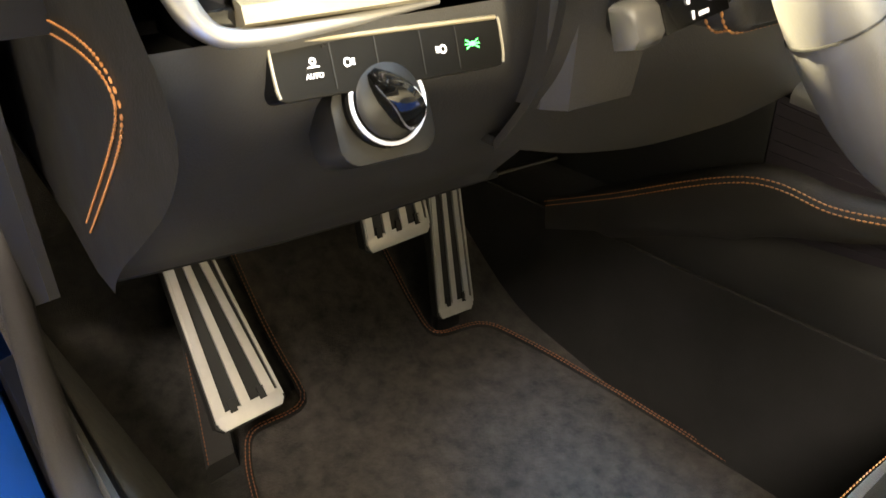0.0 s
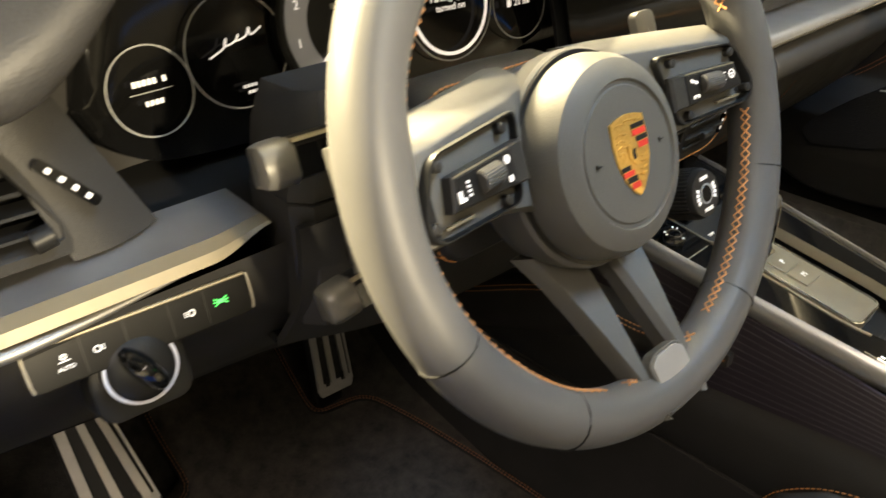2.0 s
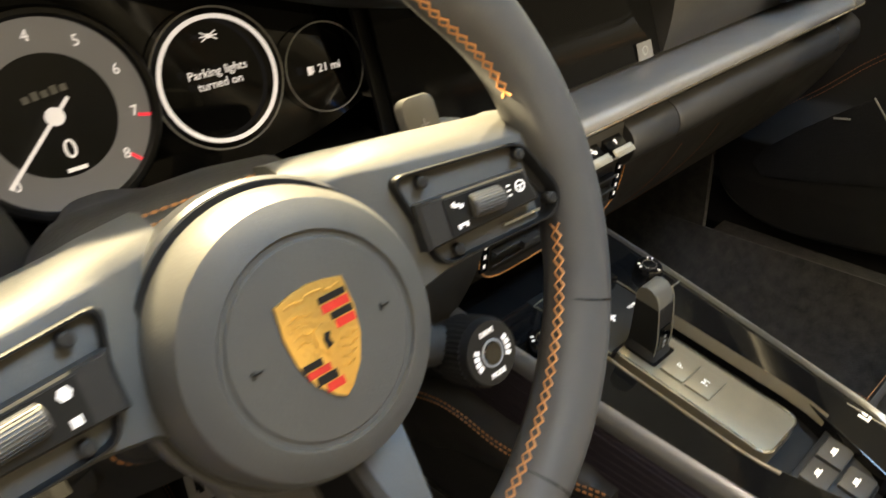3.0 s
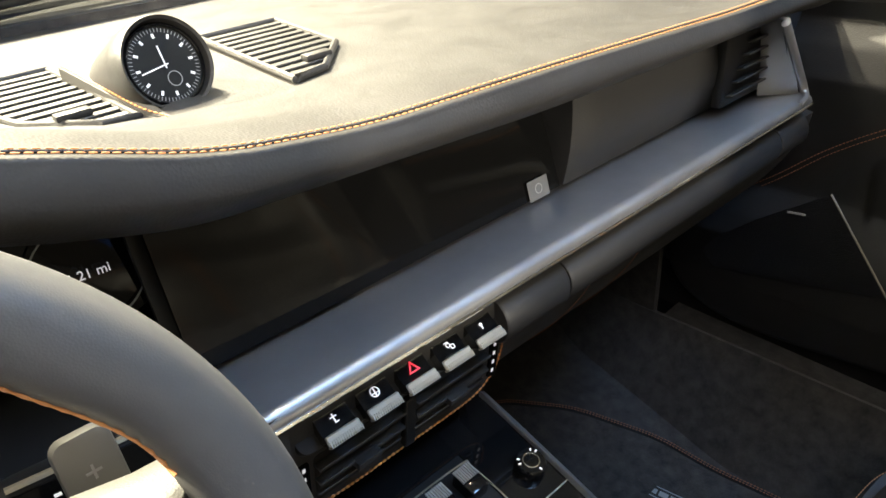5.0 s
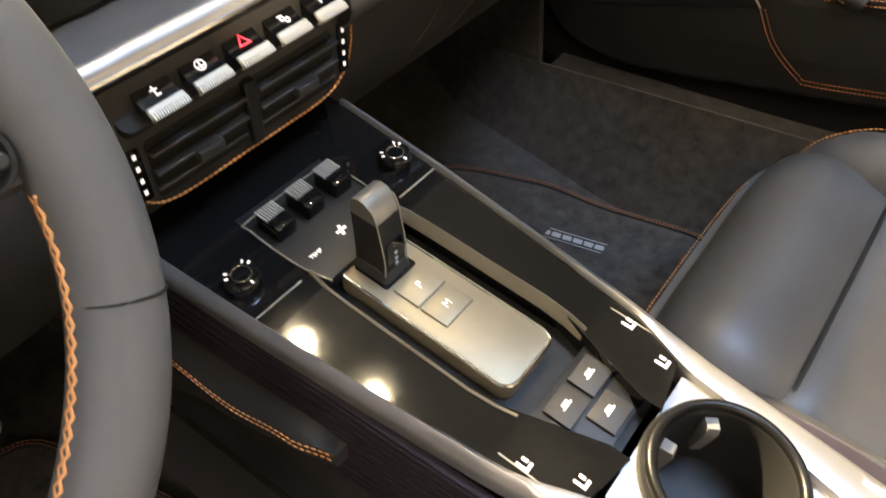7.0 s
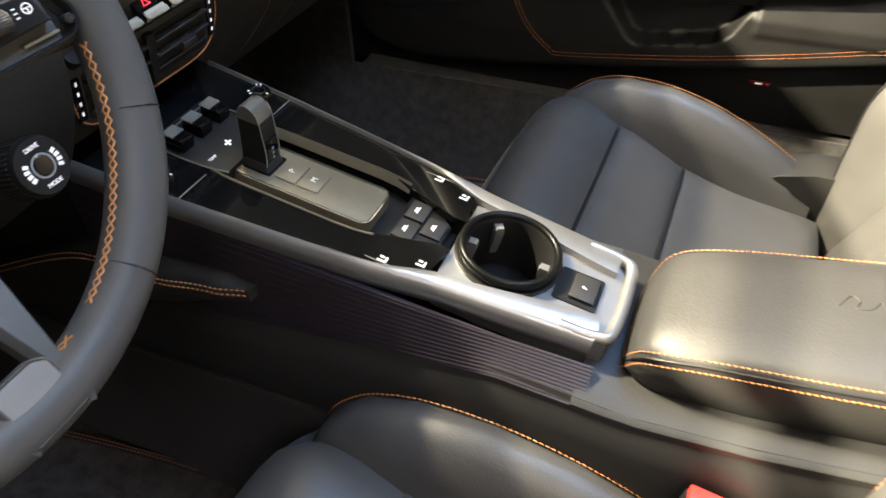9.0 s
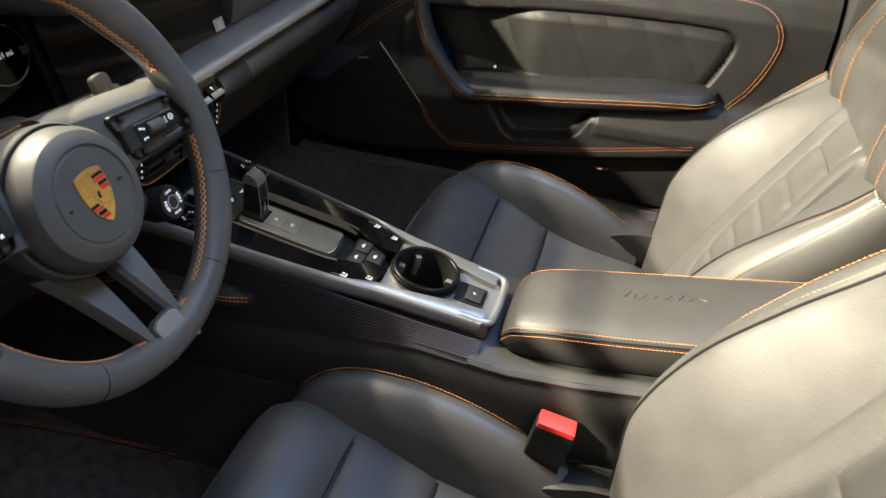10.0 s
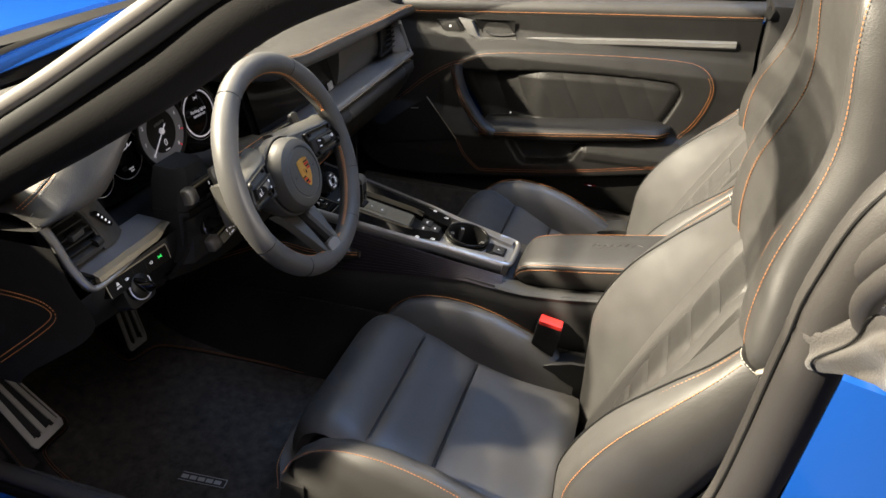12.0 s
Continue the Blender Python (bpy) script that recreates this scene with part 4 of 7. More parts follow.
def steering_wheel():
    w = thing("steering_wheel", "black leather sports steering wheel with orange stitching and coloured crest", "steering wheel", WHEEL)
    R, r = 0.1672, 0.0168
    def swelling(deg):
        return sum(k * math.exp(-(((deg - m + 180) % 360 - 180) / w) ** 2) for m, k, w in ((40, 0.0050, 13), (140, 0.0050, 13), (10, 0.0030, 9), (170, 0.0030, 9), (-40, 0.0022, 18), (220, 0.0022, 18)))
    n = 128
    rings = []
    for i in range(n):
        a = 2 * math.pi * i / n
        # the rim swells inwards at the thumbs and towards the spokes
        deg = math.degrees(a)
        swell = swelling(deg)
        c = Vector((R * math.cos(a), R * math.sin(a), 0))
        e = Vector((math.cos(a), math.sin(a), 0))
        rings.append([c + e * (r * math.cos(q) if math.cos(q) > 0 else (r + swell) * math.cos(q)) + Vector((0, 0, (r * 1.08 + 0.25 * swell) * math.sin(q))) for q in (2 * math.pi * j / 20 for j in range(20))])
    rings.append(rings[0])
    bm = loft(rings, caps=False)
    bmesh.ops.remove_doubles(bm, verts=bm.verts, dist=1e-6)
    rim = part("rim", bm, RIM_LEATHER, w, "smooth black leather rim")
    for a in (58, 122, -24, 204, 238, 302):
        c, s = math.cos(radians(a)), math.sin(radians(a))
        e = Vector((c, s, 0))
        seam = [e * (R + r * 1.02 * math.cos(q)) + Vector((0, 0, r * 1.10 * math.sin(q))) for q in (2 * math.pi * j / 20 for j in range(20))]
        part("seam", tube(seam, 0.0006, 5, closed=True, up=(c, s, 0.3)), PLASTIC_DARK, rim)
    for a0, a1 in ((18, 162), (-68, -9), (189, 248), (-104, -76)):
        n = int(radians(a1 - a0) * (R - r) / 0.0062)
        for turn in (1, -1):
            zig = []
            for k in range(n + 1):
                q = radians(lerp(a0, a1, k / n))
                inn = R - r - swelling(math.degrees(q)) + 0.0004
                zig.append(Vector((inn * math.cos(q), inn * math.sin(q), 0.0030 + turn * (0.0030 if k % 2 else -0.0030))))
            part("cross_stitching", tube(zig, 0.0008, 5, up=(math.cos(radians((a0 + a1) / 2)), math.sin(radians((a0 + a1) / 2)), 0.1)), THREAD, rim, "orange cross stitching", 80)
    # airbag cover, slightly below the rim's centre
    hub = pose(0, -0.015, 0)
    prof = [(0.0, -0.055), (0.050, -0.055), (0.060, -0.035), (0.0625, -0.012), (0.0605, 0.000), (0.056, 0.008), (0.048, 0.0125), (0.0435, 0.0135), (0.0425, 0.0118), (0.0405, 0.0118), (0.0395, 0.0128), (0.020, 0.0142), (0.0, 0.0145)]
    cover = part("airbag_cover", moved(lathe(prof, 64), hub), HUB_LEATHER, w, "round black airbag cover", sharp=30)
    part("groove", moved(disc(0.0650, -0.0175, -0.0145, 64, 0, 0.0600), hub), PLASTIC_DARK, cover)
    part("hub_collar", moved(lathe([(0.0, -0.062), (0.056, -0.062), (0.064, -0.050), (0.0672, -0.032), (0.0672, -0.019), (0.0655, -0.0165), (0.0, -0.0165)], 64), hub), RIM_LEATHER, w, "", 30)
    # crest as plain coloured shapes
    def shield(k):
        half = [(0.0, 0.0235), (0.008, 0.0225), (0.0155, 0.0205), (0.0165, 0.008), (0.0150, -0.004), (0.0105, -0.0145), (0.004, -0.0220), (0.0, -0.0245)]
        full = half + [(-x, y) for x, y in half[-2:0:-1]]
        return [(x * k, y * k) for x, y in full[::-1]]
    top = hub @ pose(0, 0, 0.0140)
    crest = part("crest", moved(prism(shield(1.0), -0.001, 0.0012, 0.0004), top), GOLD, cover, "gold shield crest")
    def patch(x0, x1, y0, y1):
        return moved(box(x0, x1, y0, y1, 0.0011, 0.0015), top)
    for q in ((0.0022, 0.0150, 0.0098, 0.0132), (0.0060, 0.0152, 0.0022, 0.0056), (-0.0128, -0.0024, -0.0112, -0.0084), (-0.0070, 0.0012, -0.0192, -0.0158)):
        part("red_bar", patch(*q), RED, crest)
    for q in ((0.0020, 0.0145, 0.0140, 0.0166), (0.0050, 0.0152, 0.0062, 0.0090), (-0.0138, -0.0050, -0.0078, -0.0050), (-0.0100, -0.0006, -0.0152, -0.0118)):
        part("black_bar", patch(*q), PLASTIC_DARK, crest)
    mid = [(0.0, 0.0072), (0.0048, 0.0058), (0.0050, -0.0010), (0.0, -0.0066), (-0.0050, -0.0010), (-0.0048, 0.0058)]
    part("centre_shield", moved(prism(mid[::-1], 0.0010, 0.0019, 0.0003), top), GOLD, crest)
    part("centre_mark", moved(prism([(-0.0012, -0.0030), (0.0016, -0.0022), (0.0010, 0.0006), (0.0020, 0.0030), (-0.0004, 0.0034), (-0.0018, 0.0008)], 0.0019, 0.0022), top), PLASTIC_DARK, crest)
    # raised curved ridges in the two gold fields and along the top
    for x0, x1, y, bow in ((-0.0125, -0.0030, 0.0125, 0.0012), (-0.0128, -0.0055, 0.0090, 0.0012), (-0.0128, -0.0060, 0.0055, 0.0012), (-0.0126, -0.0062, 0.0020, 0.0012), (0.0060, 0.0138, -0.0020, -0.0012), (0.0055, 0.0125, -0.0055, -0.0012), (0.0040, 0.0105, -0.0090, -0.0012), (0.0030, 0.0080, -0.0125, -0.0012), (-0.0120, -0.0040, 0.0185, 0.0006), (-0.0030, 0.0050, 0.0195, 0.0004), (0.0060, 0.0130, 0.0187, -0.0006)):
        part("gold_ridge", tube(smooth_path([top @ Vector((lerp(x0, x1, k), y + bow * math.sin(math.pi * k) * (1 if k < 0.7 else 0.4), 0.0013)) for k in (0, 0.25, 0.5, 0.75, 1)], 3), 0.0005, 6), GOLD, crest)
    for s in (-1, 1):
        part("horn_mark", moved(join(box(-0.0022, 0.0022, -0.0004, 0.0004, 0, 0.0004), box(-0.0022, -0.0014, -0.0016, 0.0016, 0, 0.0004)), hub @ pose(s * 0.030, 0.001, 0.0138)), PLASTIC_DARK, cover)
    # side spokes: a broad leather back with a framed control pad in front
    for s in (-1, 1):
        def at(x, y, h=0.0):
            """A place on the spoke's face, which rises towards the rim."""
            return Vector((s * x, y, -0.006 + 0.17 * (x - 0.066) + h))
        rings = []
        for x, yt, yb, dz in ((0.030, 0.040, -0.040, -0.010), (0.055, 0.038, -0.034, -0.004), (0.066, 0.0365, -0.026, 0.0), (0.085, 0.0345, -0.022, 0.0), (0.110, 0.0315, -0.0205, 0.0), (0.135, 0.0285, -0.0205, 0.0), (0.150, 0.0270, -0.0215, -0.005), (0.163, 0.0265, -0.024, -0.014)):
            f0 = at(x, 0).z + dz - 0.002
            rings.append([(s * x, yb, f0 - 0.006), (s * x, yb + 0.003, f0), (s * x, yt - 0.002, f0), (s * x, yt, f0 - 0.001), (s * x, yt + 0.006, f0 - 0.009), (s * x, yt + 0.012, f0 - 0.020), (s * x, yt + 0.013, f0 - 0.034), (s * x, yb - 0.002, f0 - 0.040)])
        spoke = part("side_spoke", loft(rings), HUB_LEATHER, w, "broad leather side spoke", 60)
        outl = soft_corners([(0.064, 0.0310), (0.138, 0.0245), (0.1535, -0.006), (0.147, -0.0178), (0.076, -0.0178)], 0.0075)
        mid = Vector((0.107, 0.004, 0))
        ring_at = lambda k, h: [at((mid + (p - mid) * k).x, (mid + (p - mid) * k).y, h) for p in outl]
        part("spoke_frame", loft([ring_at(1.0, -0.008), ring_at(1.0, 0.0012), ring_at(0.98, 0.0026), ring_at(0.945, 0.0026), ring_at(0.925, 0.0008), ring_at(0.91, -0.006)], caps=False), PLASTIC_DARK, spoke, "black control frame", 35)
        part("recess", loft([ring_at(0.93, -0.0100), ring_at(0.93, -0.0035)]), PLASTIC_DARK, spoke)
        pad = part("control_pad", loft([[at(x, y, h) for x, y in q] for q, h in (([(0.070, -0.0070), (0.070, 0.0155), (0.131, 0.0120), (0.135, -0.0050)], -0.0035), ([(0.070, -0.0070), (0.070, 0.0155), (0.131, 0.0120), (0.135, -0.0050)], 0.0050), ([(0.072, -0.0058), (0.072, 0.0143), (0.130, 0.0109), (0.1335, -0.0040)], 0.0064))]), PLASTIC, spoke, "small button block", 30)
        part("key_face", loft([[at(x, y, h) for x, y in ((0.083, -0.0052), (0.083, 0.0128), (0.1285, 0.0104), (0.1318, -0.0036))] for h in (0.0060, 0.0070)]), PLASTIC_DARK, pad, "black key face")
        c = at(0.1045, 0.0046, 0.0072)
        axis = (at(0.115, 0.0040, 0.0072) - c).normalized()
        rl = join(tube([c - axis * 0.0088, c - axis * 0.0080, c + axis * 0.0080, c + axis * 0.0088], 0.0056, 18, taper=[0.85, 1, 1, 0.85]), *[tube([c - axis * 0.0078 + Vector((0, 0.0056 * math.sin(q), 0.0056 * math.cos(q))), c + axis * 0.0078 + Vector((0, 0.0056 * math.sin(q), 0.0056 * math.cos(q)))], 0.0004, 4) for q in np.linspace(-1.5, 1.5, 13)])
        part("roller", rl, ROLLER, pad, "ribbed roller")
        def sign(bm, x, y):
            o = at(x, y, 0.0072)
            ux = at(x + 0.01, y, 0.0072) - at(x, y, 0.0072)
            part("symbol", moved(bm, frame_of(o, ux * s, (0, 1, 0))), WHITE, pad)
        flat = lambda x0, x1, y0, y1: box(x0, x1, y0, y1, 0, 0.0004)
        if s > 0:
            sign(join(moved(flat(-0.0030, -0.0008, 0.0004, 0.0022), pose(0, 0, 0, 0, 0, 15)), flat(-0.0020, 0.0010, -0.0010, 0.0004), moved(flat(0.0004, 0.0028, -0.0024, -0.0008), pose(0, 0, 0, 0, 0, 10))), 0.0895, 0.0085)
            sign(join(flat(-0.0028, 0.0028, -0.0002, 0.0010), flat(-0.0028, -0.0014, -0.0012, 0.0), flat(0.0014, 0.0028, -0.0012, 0.0)), 0.0895, -0.0015)
            sign(join(disc(0.0030, 0, 0.0004, 20, 0, 0.0023), flat(-0.0023, 0.0023, 0.0, 0.0006), flat(-0.0004, 0.0004, -0.0023, 0.0003)), 0.1250, 0.0050)
            sign(join(*[flat(-0.0012, 0.0008, -0.0030 + 0.0024 * k, -0.0022 + 0.0024 * k) for k in range(3)]), 0.1185, 0.0050)
        else:
            sign(join(flat(-0.0030, -0.0002, -0.0032, 0.0024), flat(-0.0002, 0.0024, -0.0032, -0.0014)), 0.1275, 0.0020)
            sign(join(*[flat(-0.0012, 0.0010, -0.0036 + 0.0022 * k, -0.0024 + 0.0022 * k) for k in range(4)]), 0.1215, 0.0035)
            sign(disc(0.0026, 0, 0.0004, 6), 0.0880, 0.0088)
            sign(flat(-0.0018, 0.0018, -0.0018, 0.0014), 0.0880, -0.0012)
        part("slot_edge", loft([[at(x, y0, 0.0064), at(x, y1, 0.0064), at(x, y1, 0.0058), at(x, y0, 0.0058)] for x, y0, y1 in ((0.084, 0.0136, 0.0146), (0.130, 0.0109, 0.0118))]), CHAMPAGNE, pad, "thin metal edge")
        part("slot_edge", loft([[at(x, y, h) for y, h in ((-0.0122, -0.002), (-0.0108, -0.002), (-0.0108, 0.0006), (-0.0122, 0.0006))] for x in (0.116, 0.138)]), CHAMPAGNE, spoke, "metal sliver")
        for x, y in ((0.080, 0.0235), (0.1345, 0.0185), (0.1460, -0.0085), (0.0880, -0.0128)):
            o = at(x, y, 0.0)
            part("screw", moved(join(disc(0.0030, -0.006, 0.0030, 16, 0.0008), disc(0.0014, 0.0030, 0.0034, 6)), frame_of(o, at(x + 0.01, y) * s - at(x, y) * s, (0, 1, 0))), PLASTIC, spoke)
        # shift paddle
        pd = prism(rounded(s * 0.126 - 0.0115, s * 0.126 + 0.0115, 0.026, 0.060, 0.006), -0.053, -0.046, 0.0025)
        paddle = part("shift_paddle", pd, PADDLE, w, "small satin grey shift paddle")
        part("paddle_mark", join(box(s * 0.126 - 0.003, s * 0.126 + 0.003, 0.0435, 0.0445, -0.0462, -0.0455), *([box(s * 0.126 - 0.0005, s * 0.126 + 0.0005, 0.041, 0.047, -0.0462, -0.0455)] if s > 0 else [])), GREY_INK, paddle)
    # twin lower spoke: two broad bevelled arms that close on a satin plate
    for s in (-1, 1):
        rings = []
        for t in (0, 0.2, 0.4, 0.6, 0.75, 0.88, 0.96, 1.0):
            y = lerp(-0.064, -0.1765, t)
            xo = lerp(0.047, 0.0215, t ** 0.95) - (0.004 if t == 1.0 else 0)
            xi = lerp(0.008, 0.0185, t ** 1.4) - (0.003 if t == 1.0 else 0)
            z = lerp(-0.040, 0.0190, t ** 0.80)
            rings.append([(s * xi, y, z - 0.018), (s * xi, y, z - 0.0055), (s * (xi + 0.0035), y, z - 0.0008), (s * (xi + 0.0042), y, z), (s * (max(xo, xi + 0.006) - 0.002), y, z - 0.0004), (s * max(xo, xi + 0.007), y, z - 0.004), (s * (max(xo, xi + 0.007) + 0.002), y, z - 0.016)])
        part("lower_spoke", loft(rings), HUB_LEATHER, w, "grey-black lower spoke arm", 30)
    lie = frame_of((0, -0.155, 0.0108), (1, 0, 0), (0, 1, -0.26))
    seat_line = soft_corners([(-0.0185, -0.0205), (0.0185, -0.0205), (0.0185, 0.012), (0.0110, 0.0170), (-0.0110, 0.0170), (-0.0185, 0.012)], 0.003)
    bed = part("plate_bed", moved(loft([[(p.x * k, p.y * k, h) for p in seat_line] for k, h in ((1.0, -0.007), (1.0, 0.0002), (0.97, 0.0010), (0.92, 0.0010), (0.90, 0.0002))]), lie), HUB_LEATHER, w, "dark bed of the spoke plate", 30)
    face_line = soft_corners([(-0.0090, -0.0180), (0.0090, -0.0180), (0.0166, -0.0100), (0.0166, 0.0108), (0.0098, 0.0150), (-0.0098, 0.0150), (-0.0166, 0.0108), (-0.0166, -0.0100)], 0.002)
    plate = part("spoke_plate", moved(loft([[(p.x * k, p.y * k, h) for p in face_line] for k, h in ((1.0, -0.002), (1.0, 0.0014), (0.975, 0.0020), (0.6, 0.0022))]), lie), PLATE, bed, "satin metal spoke plate", 30)
    for s in (-1, 1):
        part("screw", moved(join(disc(0.0028, -0.002, 0.0018, 16, 0.0005), disc(0.0013, 0.0018, 0.0021, 6)), lie @ pose(s * 0.0145, -0.0158, 0)), PLASTIC_DARK, bed)
    # drive mode dial at the lower right of the hub
    dm = pose(0.085, -0.066, -0.006)
    dial = part("mode_dial", moved(lathe([(0.0, -0.028), (0.014, -0.028), (0.0165, -0.018), (0.0172, 0.004), (0.0158, 0.0075), (0.0, 0.0078)]), dm), PLASTIC_DARK, w, "rotary drive mode dial")
    part("dial_ring", moved(disc(0.0070, 0.0078, 0.0084, 32, 0, 0.0060), dm), GREY_INK, dial)
    part("dial_centre", moved(disc(0.0056, 0.0078, 0.0088, 32, 0.0004), dm), GLOSS, dial)
    part("dial_marks", moved(join(*[moved(box(0.0088, 0.0118, -0.0010, 0.0010, 0.0078, 0.0083), pose(0, 0, 0, 0, 0, a)) for a in (-24, -8, 8, 24, 156, 172, 188, 204)]), dm), WHITE, dial)
    for k in range(40):
        part("knurl", moved(box(0.0166, 0.0178, -0.0005, 0.0005, -0.016, 0.003), dm @ pose(0, 0, 0, 0, 0, 9 * k)), PLASTIC, dial)
    part("drive_letters", moved(letters("DRIVE", 0.0034), dm @ pose(0, 0.0108, 0.0080)), WHITE, dial)
    part("mode_letters", moved(letters("MODE", 0.0034), dm @ pose(0, -0.0108, 0.0080)), WHITE, dial)
    part("dial_arm", tube([(0.045, -0.045, -0.024), (0.090, -0.066, -0.024)], 0.011, 10), PLASTIC, w)


steering_wheel()


def column():
    c = thing("steering_column", "dark steering column shroud with control stalks", "steering column")
    # leather sleeve round the column with a stitched mouth
    def sleeve(y, grow):
        return [(-0.333 + x, y, 0.752 + z) for x, z in rounded(-0.070 - grow, 0.070 + grow, -0.058 - grow, 0.056 + grow, 0.022, 6)]
    part("leather_sleeve", loft([sleeve(-0.058, -0.014), sleeve(-0.062, -0.004), sleeve(-0.058, 0.0), sleeve(-0.02, 0.001), sleeve(0.02, -0.012), sleeve(0.06, -0.030), sleeve(0.12, -0.044)]), LEATHER, c, "leather column sleeve", 60)
    for y, grow in ((-0.054, 0.0012), (-0.044, 0.0022)):
        loop = [Vector(p) for p in sleeve(y, grow)]
        part("stitching", stitch(loop + loop[:1], 0.0048, 0.0010, 0.75), THREAD, c, "orange stitching")
    # knee side of the shroud towards the lower dash
    edge = [(-0.476, 0.624), (-0.413, 0.604), (-0.337, 0.591), (-0.205, 0.583), (-0.103, 0.586)]
    def lower(u, v):
        x = lerp(-0.476, -0.100, u)
        return Vector((x, lerp(-0.004, 0.046, v) - 0.014 * math.sin(math.pi * v) - 0.008 * math.sin(math.pi * u), lerp(0.735, soft(edge, x), v)))
    part("lower_shroud", sheet(lower, 24, 14, 0.006), PLASTIC, c, "smooth dark lower shroud")
    part("shroud_seam", tube([lower(0.60 + 0.02 * v, v) + Vector((0, -0.0002, 0)) for v in np.linspace(0.05, 0.98, 16)], 0.0008, 5), PLASTIC_DARK, c)
    part("under_cover", sheet(lambda u, v: (lerp(-0.476, -0.100, u), lerp(0.044, 0.60, v), soft(edge, lerp(-0.476, -0.100, u)) + 0.004 + 0.04 * v), 14, 6, 0.006), PLASTIC_DARK, c)
    part("under_edge", tube([(-0.418, 0.160, 0.537), (-0.372, 0.147, 0.541), (-0.318, 0.132, 0.546)], 0.0035, 8, flat=0.5), PLASTIC, c, "thin grey lower edge")
    # side tower that carries the stalks, with two round sockets
    rings = []
    for z, x0, x1, y0 in ((0.650, -0.470, -0.396, -0.004), (0.690, -0.474, -0.394, -0.010), (0.745, -0.474, -0.392, -0.012), (0.7465, -0.473, -0.393, -0.010), (0.748, -0.474, -0.392, -0.012), (0.790, -0.466, -0.392, -0.012), (0.812, -0.455, -0.396, -0.002)):
        rings.append([(x0, 0.05, z), (x0, y0 + 0.016, z), (x0 + 0.010, y0 + 0.003, z), (x1 - 0.010, y0, z), (x1, y0 + 0.012, z), (x1, 0.05, z)])
    part("stalk_tower", loft(rings), PLASTIC, c, "dark moulded stalk tower", 35)
    for x, z, rad in ((-0.430, 0.772, 0.021), (-0.425, 0.707, 0.019)):
        m = frame_of((x, -0.012, z), (1, 0.08, 0), (0, 0.10, 1))
        sock = part("stalk_socket", moved(lathe([(0.0, -0.010), (rad, -0.010), (rad, 0.0015), (rad * 0.90, 0.0026), (rad * 0.82, 0.0010), (rad * 0.72, -0.006), (0.0, -0.006)], 36), m), PLASTIC_DARK, c, "round black socket")
        for a0, a1 in ((-70, 20), (150, 240)):
            part("chrome_arc", tube([m @ Vector((rad * 0.90 * math.cos(radians(a)), rad * 0.90 * math.sin(radians(a)), 0.0028)) for a in np.linspace(a0, a1, 14)], 0.0009, 6), CHROME, sock, "bright chrome arc")
    # three stalks: a satin cap, a satin roof and a gloss face with signs
    for tip, root, back, hh in (((-0.517, -0.046, 0.799), (-0.420, -0.040, 0.795), (-0.430, -0.012, 0.774), 0.0110), ((-0.497, -0.060, 0.711), (-0.425, -0.058, 0.719), (-0.425, -0.010, 0.708), 0.0100), ((-0.152, -0.036, 0.785), (-0.235, -0.030, 0.789), (-0.265, -0.012, 0.785), 0.0105)):
        t, r = Vector(tip), Vector(root)
        m = frame_of(r, (t - r) if t.x > r.x else (r - t), (0, 0.22, 1))
        d = 1 if t.x > r.x else -1
        ln = (t - r).length
        prof = lambda k, g=0.0: [(-0.006 * k, -hh * k - g), (0.007 * k, -hh * k - g), (0.010 * k + g, -hh * 0.6 * k), (0.0085 * k + g, hh * 0.6 * k), (0.004 * k, hh * k + g), (-0.006 * k, hh * k + g)]
        stalk = part("stalk", moved(loft([[(d * x, y, z) for z, y in prof(k)] for x, k in ((-0.012, 0.70), (0.004, 0.92), (ln * 0.55, 1.0), (ln - 0.010, 0.98), (ln - 0.004, 0.80))]), m), PLASTIC_DARK, c, "control stalk", 50)
        part("stalk_cap", moved(loft([[(d * x, y, z) for z, y in prof(k, g)] for x, k, g in ((ln - 0.020, 1.0, 0.0004), (ln - 0.0185, 1.0, 0.0012), (ln - 0.006, 0.99, 0.0012), (ln - 0.001, 0.90, 0.0008), (ln, 0.76, 0.0))]), m), STALK_GREY, stalk, "satin grey stalk end", 50)
        part("stalk_roof", moved(loft([[(d * x, hh * 0.86, 0.0086), (d * x, hh * 1.0, 0.0078), (d * x, hh * 1.0 + 0.0006, 0.0062), (d * x, hh * 0.90, 0.0062)] for x in (0.0, ln * 0.35, ln - 0.019)]), m), CHAMPAGNE, stalk, "satin metal upper edge", 40)
        part("stalk_face", moved(loft([[(d * x, -hh * 0.80, 0.0092), (d * x, hh * 0.66, 0.0080), (d * x, hh * 0.66, 0.0100), (d * x, -hh * 0.80, 0.0112)] for x in (0.0, ln - 0.0195)]), m), GLOSS, stalk, "gloss black face")
        for x, y, wd, h in ((0.30, 0.0035, 0.0075, 0.0012), (0.34, 0.0052, 0.0040, 0.0010), (0.30, -0.0045, 0.0080, 0.0020), (0.46, 0.0040, 0.0014, 0.0044), (0.42, -0.0040, 0.0014, 0.0040), (0.20, 0.0005, 0.0030, 0.0012)):
            part("symbol", moved(box(d * ln * x - wd / 2, d * ln * x + wd / 2, y - h / 2, y + h / 2, 0.0105, 0.0114), m), WHITE, stalk)
        part("stalk_neck", tube([r + Vector((0, 0.004, 0)), lerp(r, Vector(back), 0.6), Vector(back)], 0.0095, 12), PLASTIC_DARK, stalk)


column()


